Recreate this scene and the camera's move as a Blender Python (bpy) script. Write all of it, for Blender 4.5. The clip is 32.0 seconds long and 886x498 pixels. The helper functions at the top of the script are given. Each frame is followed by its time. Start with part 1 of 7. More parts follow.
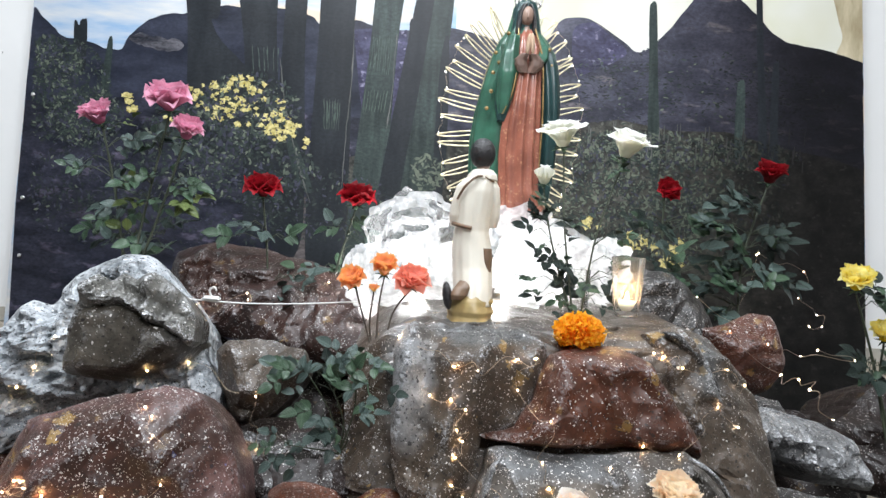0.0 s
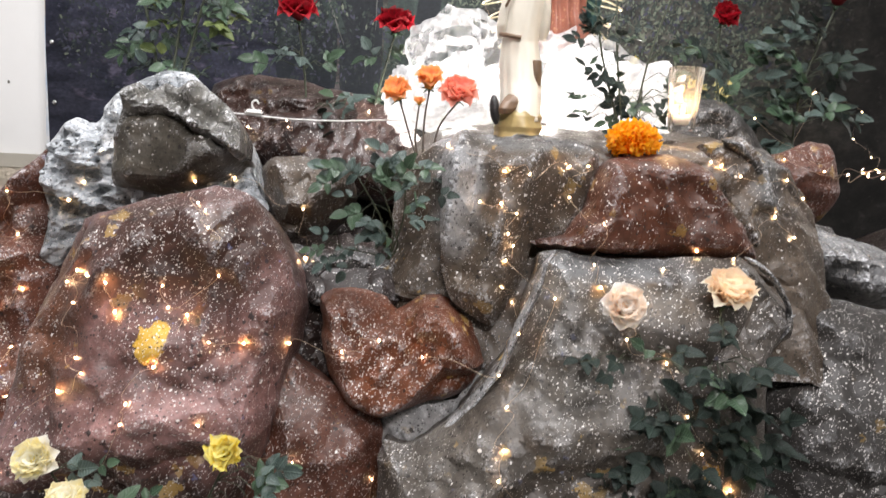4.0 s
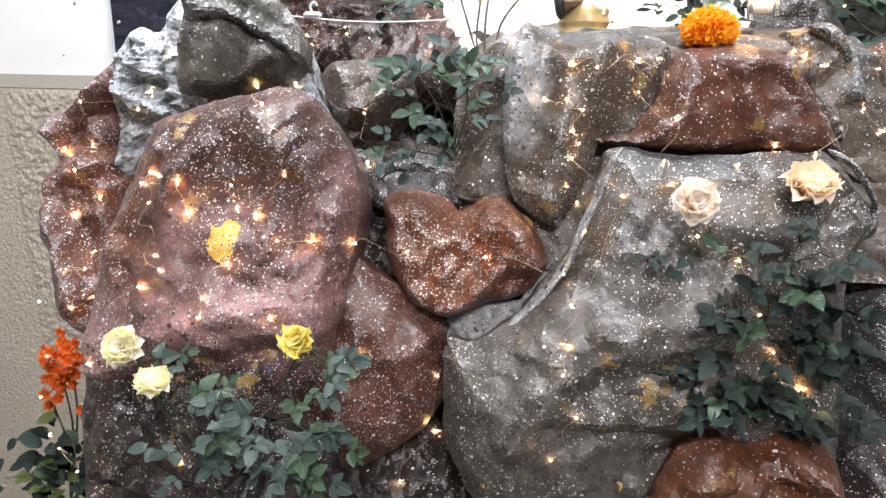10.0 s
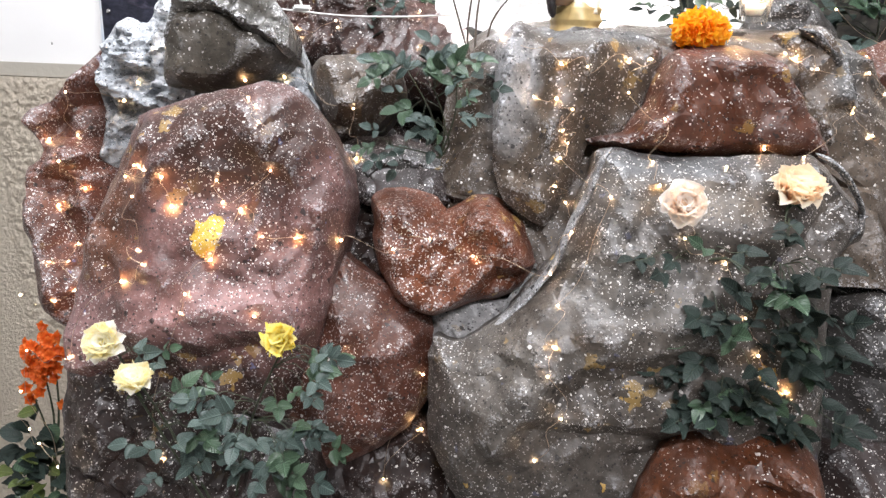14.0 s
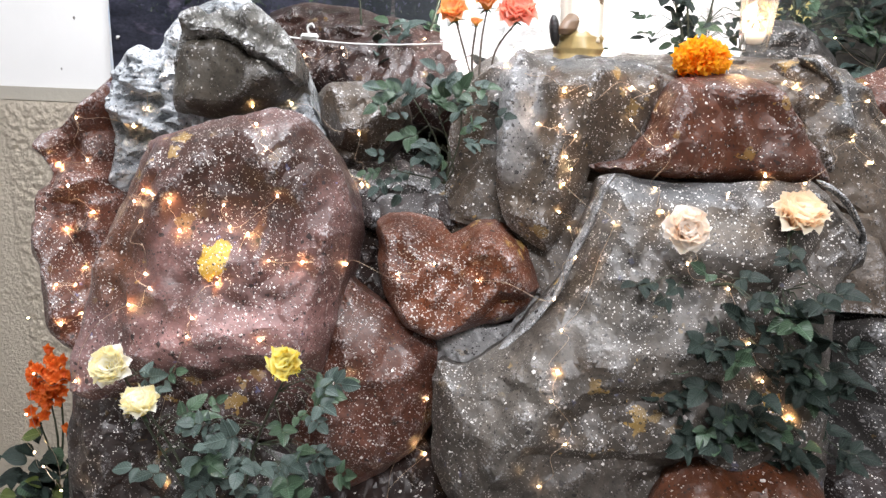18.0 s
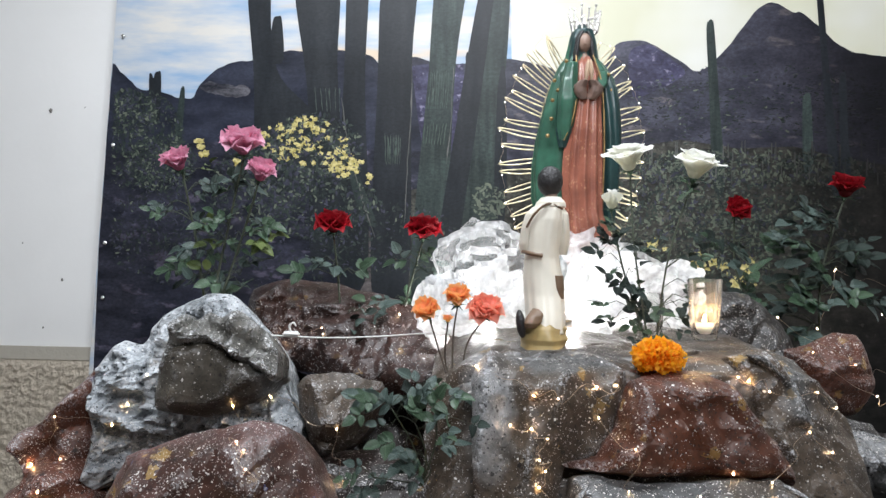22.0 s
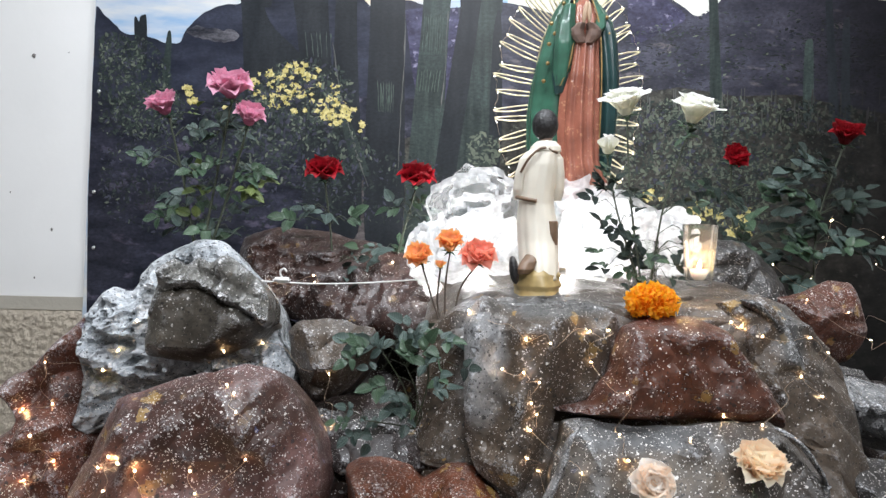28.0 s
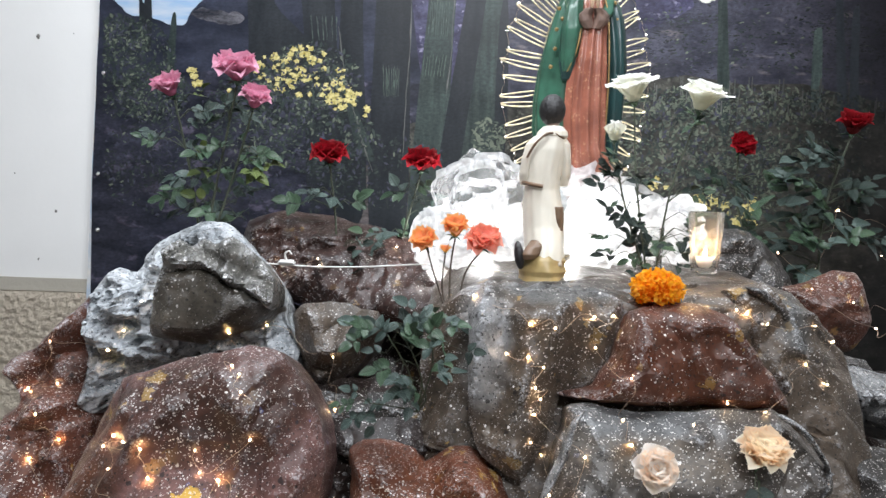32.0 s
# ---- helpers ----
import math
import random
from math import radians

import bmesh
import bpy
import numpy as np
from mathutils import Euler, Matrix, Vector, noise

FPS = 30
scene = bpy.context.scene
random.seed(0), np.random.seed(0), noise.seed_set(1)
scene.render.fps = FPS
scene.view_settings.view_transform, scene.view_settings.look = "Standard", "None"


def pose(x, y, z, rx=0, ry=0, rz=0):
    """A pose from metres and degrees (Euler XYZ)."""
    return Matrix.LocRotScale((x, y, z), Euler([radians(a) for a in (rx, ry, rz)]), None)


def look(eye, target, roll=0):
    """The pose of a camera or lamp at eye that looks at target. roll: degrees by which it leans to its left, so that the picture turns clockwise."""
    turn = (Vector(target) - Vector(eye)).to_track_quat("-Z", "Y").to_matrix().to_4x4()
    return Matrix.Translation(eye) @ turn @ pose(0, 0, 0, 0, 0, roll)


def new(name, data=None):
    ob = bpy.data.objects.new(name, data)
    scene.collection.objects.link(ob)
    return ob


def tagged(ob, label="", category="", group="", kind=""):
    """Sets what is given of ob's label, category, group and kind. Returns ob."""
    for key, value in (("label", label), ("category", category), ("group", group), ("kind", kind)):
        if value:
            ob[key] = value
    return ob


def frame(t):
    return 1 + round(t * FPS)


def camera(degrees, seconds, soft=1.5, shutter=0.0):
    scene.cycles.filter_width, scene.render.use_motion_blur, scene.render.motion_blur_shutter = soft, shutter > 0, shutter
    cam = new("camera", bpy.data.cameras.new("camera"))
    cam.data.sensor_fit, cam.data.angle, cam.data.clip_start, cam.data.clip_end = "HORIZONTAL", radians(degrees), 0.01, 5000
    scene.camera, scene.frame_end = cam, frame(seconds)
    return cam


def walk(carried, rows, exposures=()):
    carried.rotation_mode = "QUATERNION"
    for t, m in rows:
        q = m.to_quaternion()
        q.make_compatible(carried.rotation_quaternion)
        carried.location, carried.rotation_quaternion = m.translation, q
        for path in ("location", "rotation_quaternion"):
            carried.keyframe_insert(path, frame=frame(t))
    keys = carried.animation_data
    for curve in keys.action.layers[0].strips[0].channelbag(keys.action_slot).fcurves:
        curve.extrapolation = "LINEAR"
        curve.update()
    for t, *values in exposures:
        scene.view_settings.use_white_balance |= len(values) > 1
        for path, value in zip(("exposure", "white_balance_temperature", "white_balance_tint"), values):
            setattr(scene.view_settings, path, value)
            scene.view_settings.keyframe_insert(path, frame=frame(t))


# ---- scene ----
from mathutils import geometry

cam = camera(66.37, 32.0, soft=1.45, shutter=0.8)
PATH = [
    (0, look((0.0366, -1.8288, 1.1590), (0.1133, 0.1699, 1.1476), 3.02)),
    (0.5, look((0.0340, -1.8289, 1.1528), (0.1270, 0.1692, 1.1416), 2.83)),
    (1, look((0.0310, -1.8324, 1.1561), (0.1265, 0.1656, 1.1483), 3.09)),
    (1.5, look((0.0333, -1.8364, 1.1511), (0.1093, 0.1619, 1.1125), 2.55)),
    (2, look((0.0284, -1.8399, 1.1436), (0.1217, 0.1555, 1.0455), 3.51)),
    (2.5, look((0.0159, -1.8264, 1.1031), (0.0556, 0.1651, 0.9265), 2.97)),
    (3, look((0.0180, -1.8153, 1.0758), (0.0546, 0.1669, 0.8123), 4.49)),
    (3.5, look((0.0182, -1.8165, 1.0608), (0.0658, 0.1596, 0.7558), 3.51)),
    (4, look((0.0130, -1.8153, 1.0523), (0.0265, 0.1539, 0.7032), 2.68)),
    (4.5, look((0.0161, -1.8175, 1.0431), (0.0349, 0.1436, 0.6507), 2.22)),
    (6.5, look((0.0107, -1.8228, 1.0358), (-0.0524, 0.1140, 0.5411), 1.95)),
    (7, look((0.0106, -1.8178, 1.0345), (-0.0675, 0.1113, 0.5128), 1.57)),
    (7.5, look((0.0088, -1.8124, 1.0210), (-0.1117, 0.1072, 0.4730), 1.10)),
    (8, look((0.0082, -1.8132, 1.0229), (-0.1112, 0.1043, 0.4672), 1.05)),
    (8.5, look((0.0083, -1.8204, 1.0227), (-0.1112, 0.0945, 0.4580), 1.22)),
    (9, look((0.0122, -1.8186, 1.0208), (-0.1149, 0.0991, 0.4673), 1.13)),
    (9.5, look((0.0110, -1.8141, 1.0168), (-0.1343, 0.0994, 0.4533), 0.95)),
    (10, look((0.0097, -1.8166, 1.0176), (-0.1430, 0.0968, 0.4555), 1.02)),
    (10.5, look((0.0056, -1.8194, 1.0191), (-0.1423, 0.0941, 0.4565), 1.32)),
    (11, look((0.0110, -1.8156, 1.0216), (-0.1230, 0.0969, 0.4521), 1.58)),
    (11.5, look((0.0134, -1.8148, 1.0180), (-0.1195, 0.0942, 0.4366), 1.44)),
    (12, look((0.0119, -1.8147, 1.0228), (-0.1158, 0.0967, 0.4483), 1.93)),
    (12.5, look((0.0121, -1.8119, 1.0190), (-0.1306, 0.0963, 0.4373), 1.72)),
    (13, look((0.0148, -1.8120, 1.0215), (-0.1166, 0.1022, 0.4573), 1.97)),
    (13.5, look((0.0146, -1.8085, 1.0213), (-0.1043, 0.0987, 0.4311), 1.78)),
    (14, look((0.0156, -1.8101, 1.0215), (-0.1135, 0.1000, 0.4430), 2.05)),
    (14.5, look((0.0126, -1.8067, 1.0225), (-0.1268, 0.1033, 0.4461), 2.13)),
    (16.5, look((0.0143, -1.8162, 1.0253), (-0.1088, 0.1020, 0.4728), 2.39)),
    (17, look((0.0124, -1.8189, 1.0283), (-0.1171, 0.1029, 0.4900), 2.36)),
    (17.5, look((0.0137, -1.8156, 1.0278), (-0.1135, 0.1061, 0.4883), 2.26)),
    (18, look((0.0134, -1.8161, 1.0259), (-0.1265, 0.1113, 0.5106), 2.13)),
    (18.5, look((0.0129, -1.8139, 1.0316), (-0.1342, 0.1235, 0.5574), 2.10)),
    (19, look((0.0124, -1.8211, 1.0935), (-0.0482, 0.1584, 0.8146), 6.14)),
    (19.5, look((0.0176, -1.8312, 1.1295), (-0.0131, 0.1619, 0.9661), 6.31)),
    (20, look((0.0197, -1.8363, 1.1391), (-0.0306, 0.1623, 1.0846), 5.29)),
    (20.5, look((0.0145, -1.8344, 1.1566), (-0.0664, 0.1625, 1.2326), 2.09)),
    (21, look((0.0108, -1.8295, 1.1574), (-0.1366, 0.1638, 1.2307), -0.06)),
    (21.5, look((0.0048, -1.8321, 1.1608), (-0.1326, 0.1617, 1.2383), 0.11)),
    (22, look((0.0102, -1.8394, 1.1611), (-0.0748, 0.1577, 1.2269), 0.91)),
    (22.5, look((0.0114, -1.8331, 1.1598), (-0.0871, 0.1637, 1.2159), 0.92)),
    (23, look((0.0144, -1.8288, 1.1575), (-0.0525, 0.1694, 1.2084), 1.68)),
    (23.5, look((0.0083, -1.8282, 1.1597), (-0.0692, 0.1697, 1.2078), 1.57)),
    (24, look((0.0112, -1.8316, 1.1579), (-0.0651, 0.1668, 1.1811), 1.39)),
    (24.5, look((0.0105, -1.8315, 1.1540), (-0.0779, 0.1666, 1.1534), 0.97)),
    (25, look((0.0121, -1.8302, 1.1503), (-0.0774, 0.1678, 1.1364), 0.87)),
    (25.5, look((0.0118, -1.8298, 1.1526), (-0.0598, 0.1689, 1.1501), 1.04)),
    (26, look((0.0125, -1.8271, 1.1510), (-0.0591, 0.1714, 1.1253), 1.00)),
    (26.5, look((0.0171, -1.8258, 1.1459), (-0.0589, 0.1722, 1.1001), 0.68)),
    (28.5, look((0.0125, -1.8238, 1.1451), (-0.0569, 0.1736, 1.0716), 1.03)),
    (29, look((0.0105, -1.8246, 1.1426), (-0.0606, 0.1723, 1.0588), 0.88)),
    (29.5, look((0.0134, -1.8239, 1.1393), (-0.0395, 0.1743, 1.0730), 1.05)),
    (30, look((0.0127, -1.8225, 1.1415), (-0.0444, 0.1754, 1.0683), 1.17)),
    (30.5, look((0.0209, -1.8214, 1.1340), (-0.0575, 0.1756, 1.0583), 1.10)),
    (31, look((0.0159, -1.8217, 1.1392), (-0.0520, 0.1754, 1.0575), 1.22)),
    (31.5, look((0.0132, -1.8218, 1.1388), (-0.0429, 0.1754, 1.0496), 1.50)),
    (32, look((0.0101, -1.8229, 1.1396), (-0.0655, 0.1732, 1.0405), 1.64)),
]
walk(cam, PATH, [(0.0, 0.08, 6250, 10), (1.0, 0.22, 6400, 12), (2.0, 0.20, 6300, 10), (3.2, 0.28, 6800, 15), (4.5, 0.32, 6800, 15), (7.0, 0.50, 6350, 13), (8.0, 0.62, 6650, 15), (9.0, 0.60, 6450, 14), (10.0, 0.74, 6500, 15), (13.0, 0.74, 6500, 15), (18.3, 0.64, 6500, 14), (19.3, 0.32, 6300, 12), (20.0, 0.10, 6250, 11), (21.0, -0.18, 6300, 11), (24.0, -0.16, 6300, 11), (26.0, -0.04, 6350, 12), (29.0, 0.04, 6300, 11), (32.0, 0.06, 6300, 11)])

# ---- light ----
world = bpy.data.worlds.new("world")
scene.world = world
world.use_nodes = True
world.node_tree.nodes["Background"].inputs[0].default_value = (0.75, 0.85, 1.0, 1)
world.node_tree.nodes["Background"].inputs[1].default_value = 0.05


def area_lamp(name, place, target, size, power, colour):
    data = bpy.data.lights.new(name, "AREA")
    data.shape, data.size, data.size_y, data.energy, data.color = "RECTANGLE", size[0], size[1], power, colour
    ob = new(name, data)
    ob.matrix_world = look(place, target)
    return ob


def point_lamp(name, place, power, colour, radius=0.01):
    data = bpy.data.lights.new(name, "POINT")
    data.energy, data.color, data.shadow_soft_size = power, colour, radius
    ob = new(name, data)
    ob.location = place
    return ob


area_lamp("ceiling_tube_light", (-0.05, -1.00, 2.50), (-0.05, -0.7, 0.4), (1.4, 0.12), 36, (0.93, 0.97, 1.0))
# Unseen lamp added to fill the fronts of the rocks.
area_lamp("room_fill_light", (0.4, -2.9, 2.66), (0.2, -1.2, 0.6), (1.2, 0.15), 42, (0.97, 0.98, 1.0))

# ---- materials ----
def material(name):
    m = bpy.data.materials.new(name)
    m.use_nodes = True
    nt = m.node_tree
    return m, nt, nt.nodes["Principled BSDF"]


def node(nt, kind, **values):
    n = nt.nodes.new(kind)
    for key, v in values.items():
        if key in n.inputs:
            n.inputs[key].default_value = v
    return n


def ramp(nt, fac, stops):
    n = nt.nodes.new("ShaderNodeValToRGB")
    e = n.color_ramp.elements
    while len(e) < len(stops):
        e.new(0.5)
    for el, (p, c) in zip(e, stops):
        el.position, el.color = p, (*c, 1) if len(c) == 3 else c
    nt.links.new(fac, n.inputs[0])
    return n.outputs[0]


def coords(nt, scale=(1, 1, 1)):
    tc = nt.nodes.new("ShaderNodeTexCoord")
    mp = nt.nodes.new("ShaderNodeMapping")
    mp.inputs["Scale"].default_value = scale
    nt.links.new(tc.outputs["Object"], mp.inputs[0])
    return mp.outputs[0]


def noise_fac(nt, vec, scale, detail=4.0, rough=0.55):
    n = node(nt, "ShaderNodeTexNoise", Scale=scale, Detail=detail, Roughness=rough)
    nt.links.new(vec, n.inputs["Vector"])
    return n.outputs[0]


def mix(nt, fac, a, b):
    n = nt.nodes.new("ShaderNodeMix")
    n.data_type = "RGBA"
    for s, v in ((n.inputs[0], fac), (n.inputs[6], a), (n.inputs[7], b)):
        if isinstance(v, (int, float)):
            s.default_value = v
        elif isinstance(v, tuple):
            s.default_value = (*v, 1)
        else:
            nt.links.new(v, s)
    return n.outputs[2]


def maths(nt, op, a, b=0.0, clamp=False):
    n = nt.nodes.new("ShaderNodeMath")
    n.operation, n.use_clamp = op, clamp
    for s, v in ((n.inputs[0], a), (n.inputs[1], b)):
        if isinstance(v, (int, float)):
            s.default_value = v
        else:
            nt.links.new(v, s)
    return n.outputs[0]


def bump(nt, bsdf, height, strength, distance):
    n = node(nt, "ShaderNodeBump", Strength=strength, Distance=distance)
    nt.links.new(height, n.inputs["Height"])
    nt.links.new(n.outputs[0], bsdf.inputs["Normal"])


def plain(name, colour, rough=0.6, vary=0.25, scale=40, metallic=0.0, bump_d=0.0, specular=0.5):
    m, nt, b = material(name)
    v = coords(nt)
    f1 = noise_fac(nt, v, scale)
    lo, hi = tuple(c * (1 - vary) for c in colour), tuple(min(1, c * (1 + vary)) for c in colour)
    nt.links.new(ramp(nt, f1, [(0.3, lo), (0.7, hi)]), b.inputs["Base Color"])
    b.inputs["Roughness"].default_value, b.inputs["Metallic"].default_value = rough, metallic
    b.inputs["Specular IOR Level"].default_value = specular
    if bump_d:
        bump(nt, b, noise_fac(nt, v, scale * 2.5), 0.6, bump_d)
    return m


def spots(nt, vec, scale, radius, keep):
    """Round spatter dots: a share `keep` of the cells holds one, of uneven size."""
    n = node(nt, "ShaderNodeTexVoronoi", Scale=scale)
    nt.links.new(vec, n.inputs["Vector"])
    sep = nt.nodes.new("ShaderNodeSeparateColor")
    nt.links.new(n.outputs["Color"], sep.inputs[0])
    size = maths(nt, "MULTIPLY", maths(nt, "ADD", maths(nt, "POWER", sep.outputs[1], 2.0), 0.25), radius)
    inside = maths(nt, "LESS_THAN", n.outputs["Distance"], size)
    kept = maths(nt, "LESS_THAN", sep.outputs[0], keep)
    return maths(nt, "MULTIPLY", inside, kept)


def ragged(nt, vec, scale, amount):
    """Coordinates shaken by noise, so that drops and blots have uneven rims."""
    n = node(nt, "ShaderNodeTexNoise", Scale=scale, Detail=2.0)
    nt.links.new(vec, n.inputs["Vector"])
    off = nt.nodes.new("ShaderNodeVectorMath")
    off.operation = "MULTIPLY_ADD"
    nt.links.new(n.outputs["Color"], off.inputs[0])
    off.inputs[1].default_value = (amount,) * 3
    nt.links.new(vec, off.inputs[2])
    return off.outputs[0]


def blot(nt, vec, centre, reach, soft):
    """A soft colour patch round a place (x, z), its rim broken by noise."""
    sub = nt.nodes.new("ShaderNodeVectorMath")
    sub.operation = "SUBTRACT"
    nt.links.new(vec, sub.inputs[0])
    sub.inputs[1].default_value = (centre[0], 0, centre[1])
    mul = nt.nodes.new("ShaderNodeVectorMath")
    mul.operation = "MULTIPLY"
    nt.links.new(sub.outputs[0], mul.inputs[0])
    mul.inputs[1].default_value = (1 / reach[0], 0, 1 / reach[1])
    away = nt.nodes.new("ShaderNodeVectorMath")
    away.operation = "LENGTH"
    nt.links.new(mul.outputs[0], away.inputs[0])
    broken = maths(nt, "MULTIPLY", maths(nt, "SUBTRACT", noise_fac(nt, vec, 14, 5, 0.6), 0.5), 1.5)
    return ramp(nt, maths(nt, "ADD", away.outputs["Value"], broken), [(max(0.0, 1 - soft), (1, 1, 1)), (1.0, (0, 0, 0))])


def rock_paper(name, dark, light, spatter=1.0, yellow=0.35, rough=0.42, patches=(), splash=None, spray_glint=0.42, blue=0.0, large_keep=1.0, foil=0.10):
    """Kraft paper sprayed to look like rock: blotched base, soft colour patches, a mist of white drops, ochre and blue
    flecks.
    """
    m, nt, b = material(name)
    v = coords(nt)
    vr = ragged(nt, v, 210, 0.005)
    base = ramp(nt, noise_fac(nt, v, 8, 9, 0.72), [(0.32, dark), (0.68, light)])
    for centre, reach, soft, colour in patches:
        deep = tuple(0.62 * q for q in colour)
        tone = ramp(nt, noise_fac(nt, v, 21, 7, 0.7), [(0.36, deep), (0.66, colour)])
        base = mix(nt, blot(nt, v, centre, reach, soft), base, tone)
    mottle = ramp(nt, noise_fac(nt, v, 70, 6, 0.75), [(0.30, (0.62,) * 3), (0.5, (1, 1, 1)), (0.72, (1.5, 1.45, 1.42))])
    n = nt.nodes.new("ShaderNodeMix")
    n.data_type, n.blend_type, n.clamp_result = "RGBA", "MULTIPLY", False
    n.inputs[0].default_value = 1.0
    nt.links.new(base, n.inputs[6])
    nt.links.new(mottle, n.inputs[7])
    base = n.outputs[2]
    ochre = maths(nt, "MULTIPLY", spots(nt, ragged(nt, v, 90, 0.03), 46, 0.42, 0.30), ramp(nt, noise_fac(nt, v, 5.3, 2), [(0.48, (0, 0, 0)), (0.58, (1, 1, 1))]))
    base = mix(nt, maths(nt, "MULTIPLY", ochre, yellow), base, (0.40, 0.25, 0.06))
    if blue:
        base = mix(nt, maths(nt, "MULTIPLY", spots(nt, ragged(nt, v, 120, 0.014), 66, 0.24, 0.12), 0.7 * blue), base, (0.13, 0.16, 0.34))
    if splash:
        base = mix(nt, blot(nt, ragged(nt, v, 60, 0.03), splash, (0.017, 0.017), 0.12), base, (0.52, 0.31, 0.04))
    cloud = ramp(nt, noise_fac(nt, v, 7.5, 4, 0.6), [(0.36, (0.06, 0.06, 0.06)), (0.58, (1, 1, 1))])
    mist = maths(nt, "MULTIPLY", maths(nt, "MAXIMUM", spots(nt, v, 560, 0.48, 0.24 * spatter), spots(nt, vr, 300, 0.36, 0.20 * spatter)), cloud)
    drops = maths(nt, "MULTIPLY", spots(nt, vr, 190, 0.29, 0.185 * spatter), ramp(nt, noise_fac(nt, v, 10, 3), [(0.40, (0.1, 0.1, 0.1)), (0.56, (1, 1, 1))]))
    blobs = maths(nt, "MULTIPLY", spots(nt, vr, 84, 0.21, 0.15 * large_keep), ramp(nt, noise_fac(nt, v, 6, 3), [(0.44, (0, 0, 0)), (0.54, (1, 1, 1))]))
    dots = maths(nt, "MAXIMUM", maths(nt, "MAXIMUM", mist, drops), blobs)
    # Convex creases paled with flecks: glints put into the colour beside silver spray.
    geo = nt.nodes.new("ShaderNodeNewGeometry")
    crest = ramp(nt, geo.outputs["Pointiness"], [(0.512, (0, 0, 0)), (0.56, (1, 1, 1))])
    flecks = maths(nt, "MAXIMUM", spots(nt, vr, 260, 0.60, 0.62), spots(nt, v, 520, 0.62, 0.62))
    base = mix(nt, maths(nt, "MULTIPLY", maths(nt, "MULTIPLY", crest, flecks), spray_glint), base, (0.50, 0.51, 0.53))
    base = mix(nt, maths(nt, "MULTIPLY", dots, 0.9), base, (0.76, 0.73, 0.70))
    blk = maths(nt, "MAXIMUM", spots(nt, vr, 120, 0.34, 0.16), spots(nt, v, 380, 0.5, 0.24))
    base = mix(nt, maths(nt, "MULTIPLY", blk, 0.85), base, (0.012, 0.010, 0.010))
    nt.links.new(base, b.inputs["Base Color"])
    nt.links.new(ramp(nt, noise_fac(nt, v, 13, 5), [(0.35, (rough * 0.72,) * 3), (0.7, (rough * 1.35,) * 3)]), b.inputs["Roughness"])
    b.inputs["Specular IOR Level"].default_value = 0.45
    h = maths(nt, "MULTIPLY", noise_fac(nt, v, 95, 5, 0.65), 0.22)
    h = maths(nt, "ADD", h, maths(nt, "MULTIPLY", noise_fac(nt, ragged(nt, v, 20, 0.03), 34, 4), 0.26))
    ridges = node(nt, "ShaderNodeTexNoise", Scale=22.0, Detail=3.0, Roughness=0.5)
    ridges.noise_type = "RIDGED_MULTIFRACTAL"
    nt.links.new(ragged(nt, v, 9, 0.06), ridges.inputs["Vector"])
    h = maths(nt, "ADD", h, maths(nt, "MULTIPLY", ridges.outputs[0], 0.17))
    h = maths(nt, "ADD", h, maths(nt, "MULTIPLY", dots, 0.05))
    creased = ragged(nt, v, 26, 0.030)
    for scale, weight in ((30.0, 1.5), (72.0, 0.75)):
        cell = node(nt, "ShaderNodeTexVoronoi", Scale=scale)
        nt.links.new(creased, cell.inputs["Vector"])
        h = maths(nt, "ADD", h, maths(nt, "MULTIPLY", cell.outputs["Distance"], weight * foil))
    bump(nt, b, h, 0.7, 0.008)
    return m


RED = rock_paper("red_brown_spattered_paper", (0.047, 0.016, 0.009), (0.124, 0.045, 0.028), 1.3, 0.5, blue=0.5)
# Sprays, with fold shade and grazing sheen painted into dark and pink patches.
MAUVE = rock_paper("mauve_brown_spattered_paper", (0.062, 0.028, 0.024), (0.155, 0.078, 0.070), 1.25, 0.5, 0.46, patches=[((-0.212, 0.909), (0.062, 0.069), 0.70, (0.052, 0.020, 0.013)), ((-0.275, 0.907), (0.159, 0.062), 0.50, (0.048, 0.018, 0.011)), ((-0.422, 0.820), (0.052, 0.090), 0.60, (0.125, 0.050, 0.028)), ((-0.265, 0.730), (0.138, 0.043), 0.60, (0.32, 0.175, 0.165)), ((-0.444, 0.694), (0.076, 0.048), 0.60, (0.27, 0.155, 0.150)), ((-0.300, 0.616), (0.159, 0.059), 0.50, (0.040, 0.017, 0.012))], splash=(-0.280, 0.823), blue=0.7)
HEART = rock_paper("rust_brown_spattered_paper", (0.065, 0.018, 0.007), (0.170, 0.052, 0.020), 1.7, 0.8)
# Upper patches also lightened to carry the glow of the fairy lights.
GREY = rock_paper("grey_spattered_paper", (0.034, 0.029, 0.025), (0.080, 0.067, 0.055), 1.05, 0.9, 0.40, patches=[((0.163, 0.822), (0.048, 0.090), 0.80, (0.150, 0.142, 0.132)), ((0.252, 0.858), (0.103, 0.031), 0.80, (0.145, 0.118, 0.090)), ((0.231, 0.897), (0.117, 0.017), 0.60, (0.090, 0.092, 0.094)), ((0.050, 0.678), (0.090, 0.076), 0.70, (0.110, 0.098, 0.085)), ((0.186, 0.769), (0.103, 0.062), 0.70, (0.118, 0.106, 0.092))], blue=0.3)
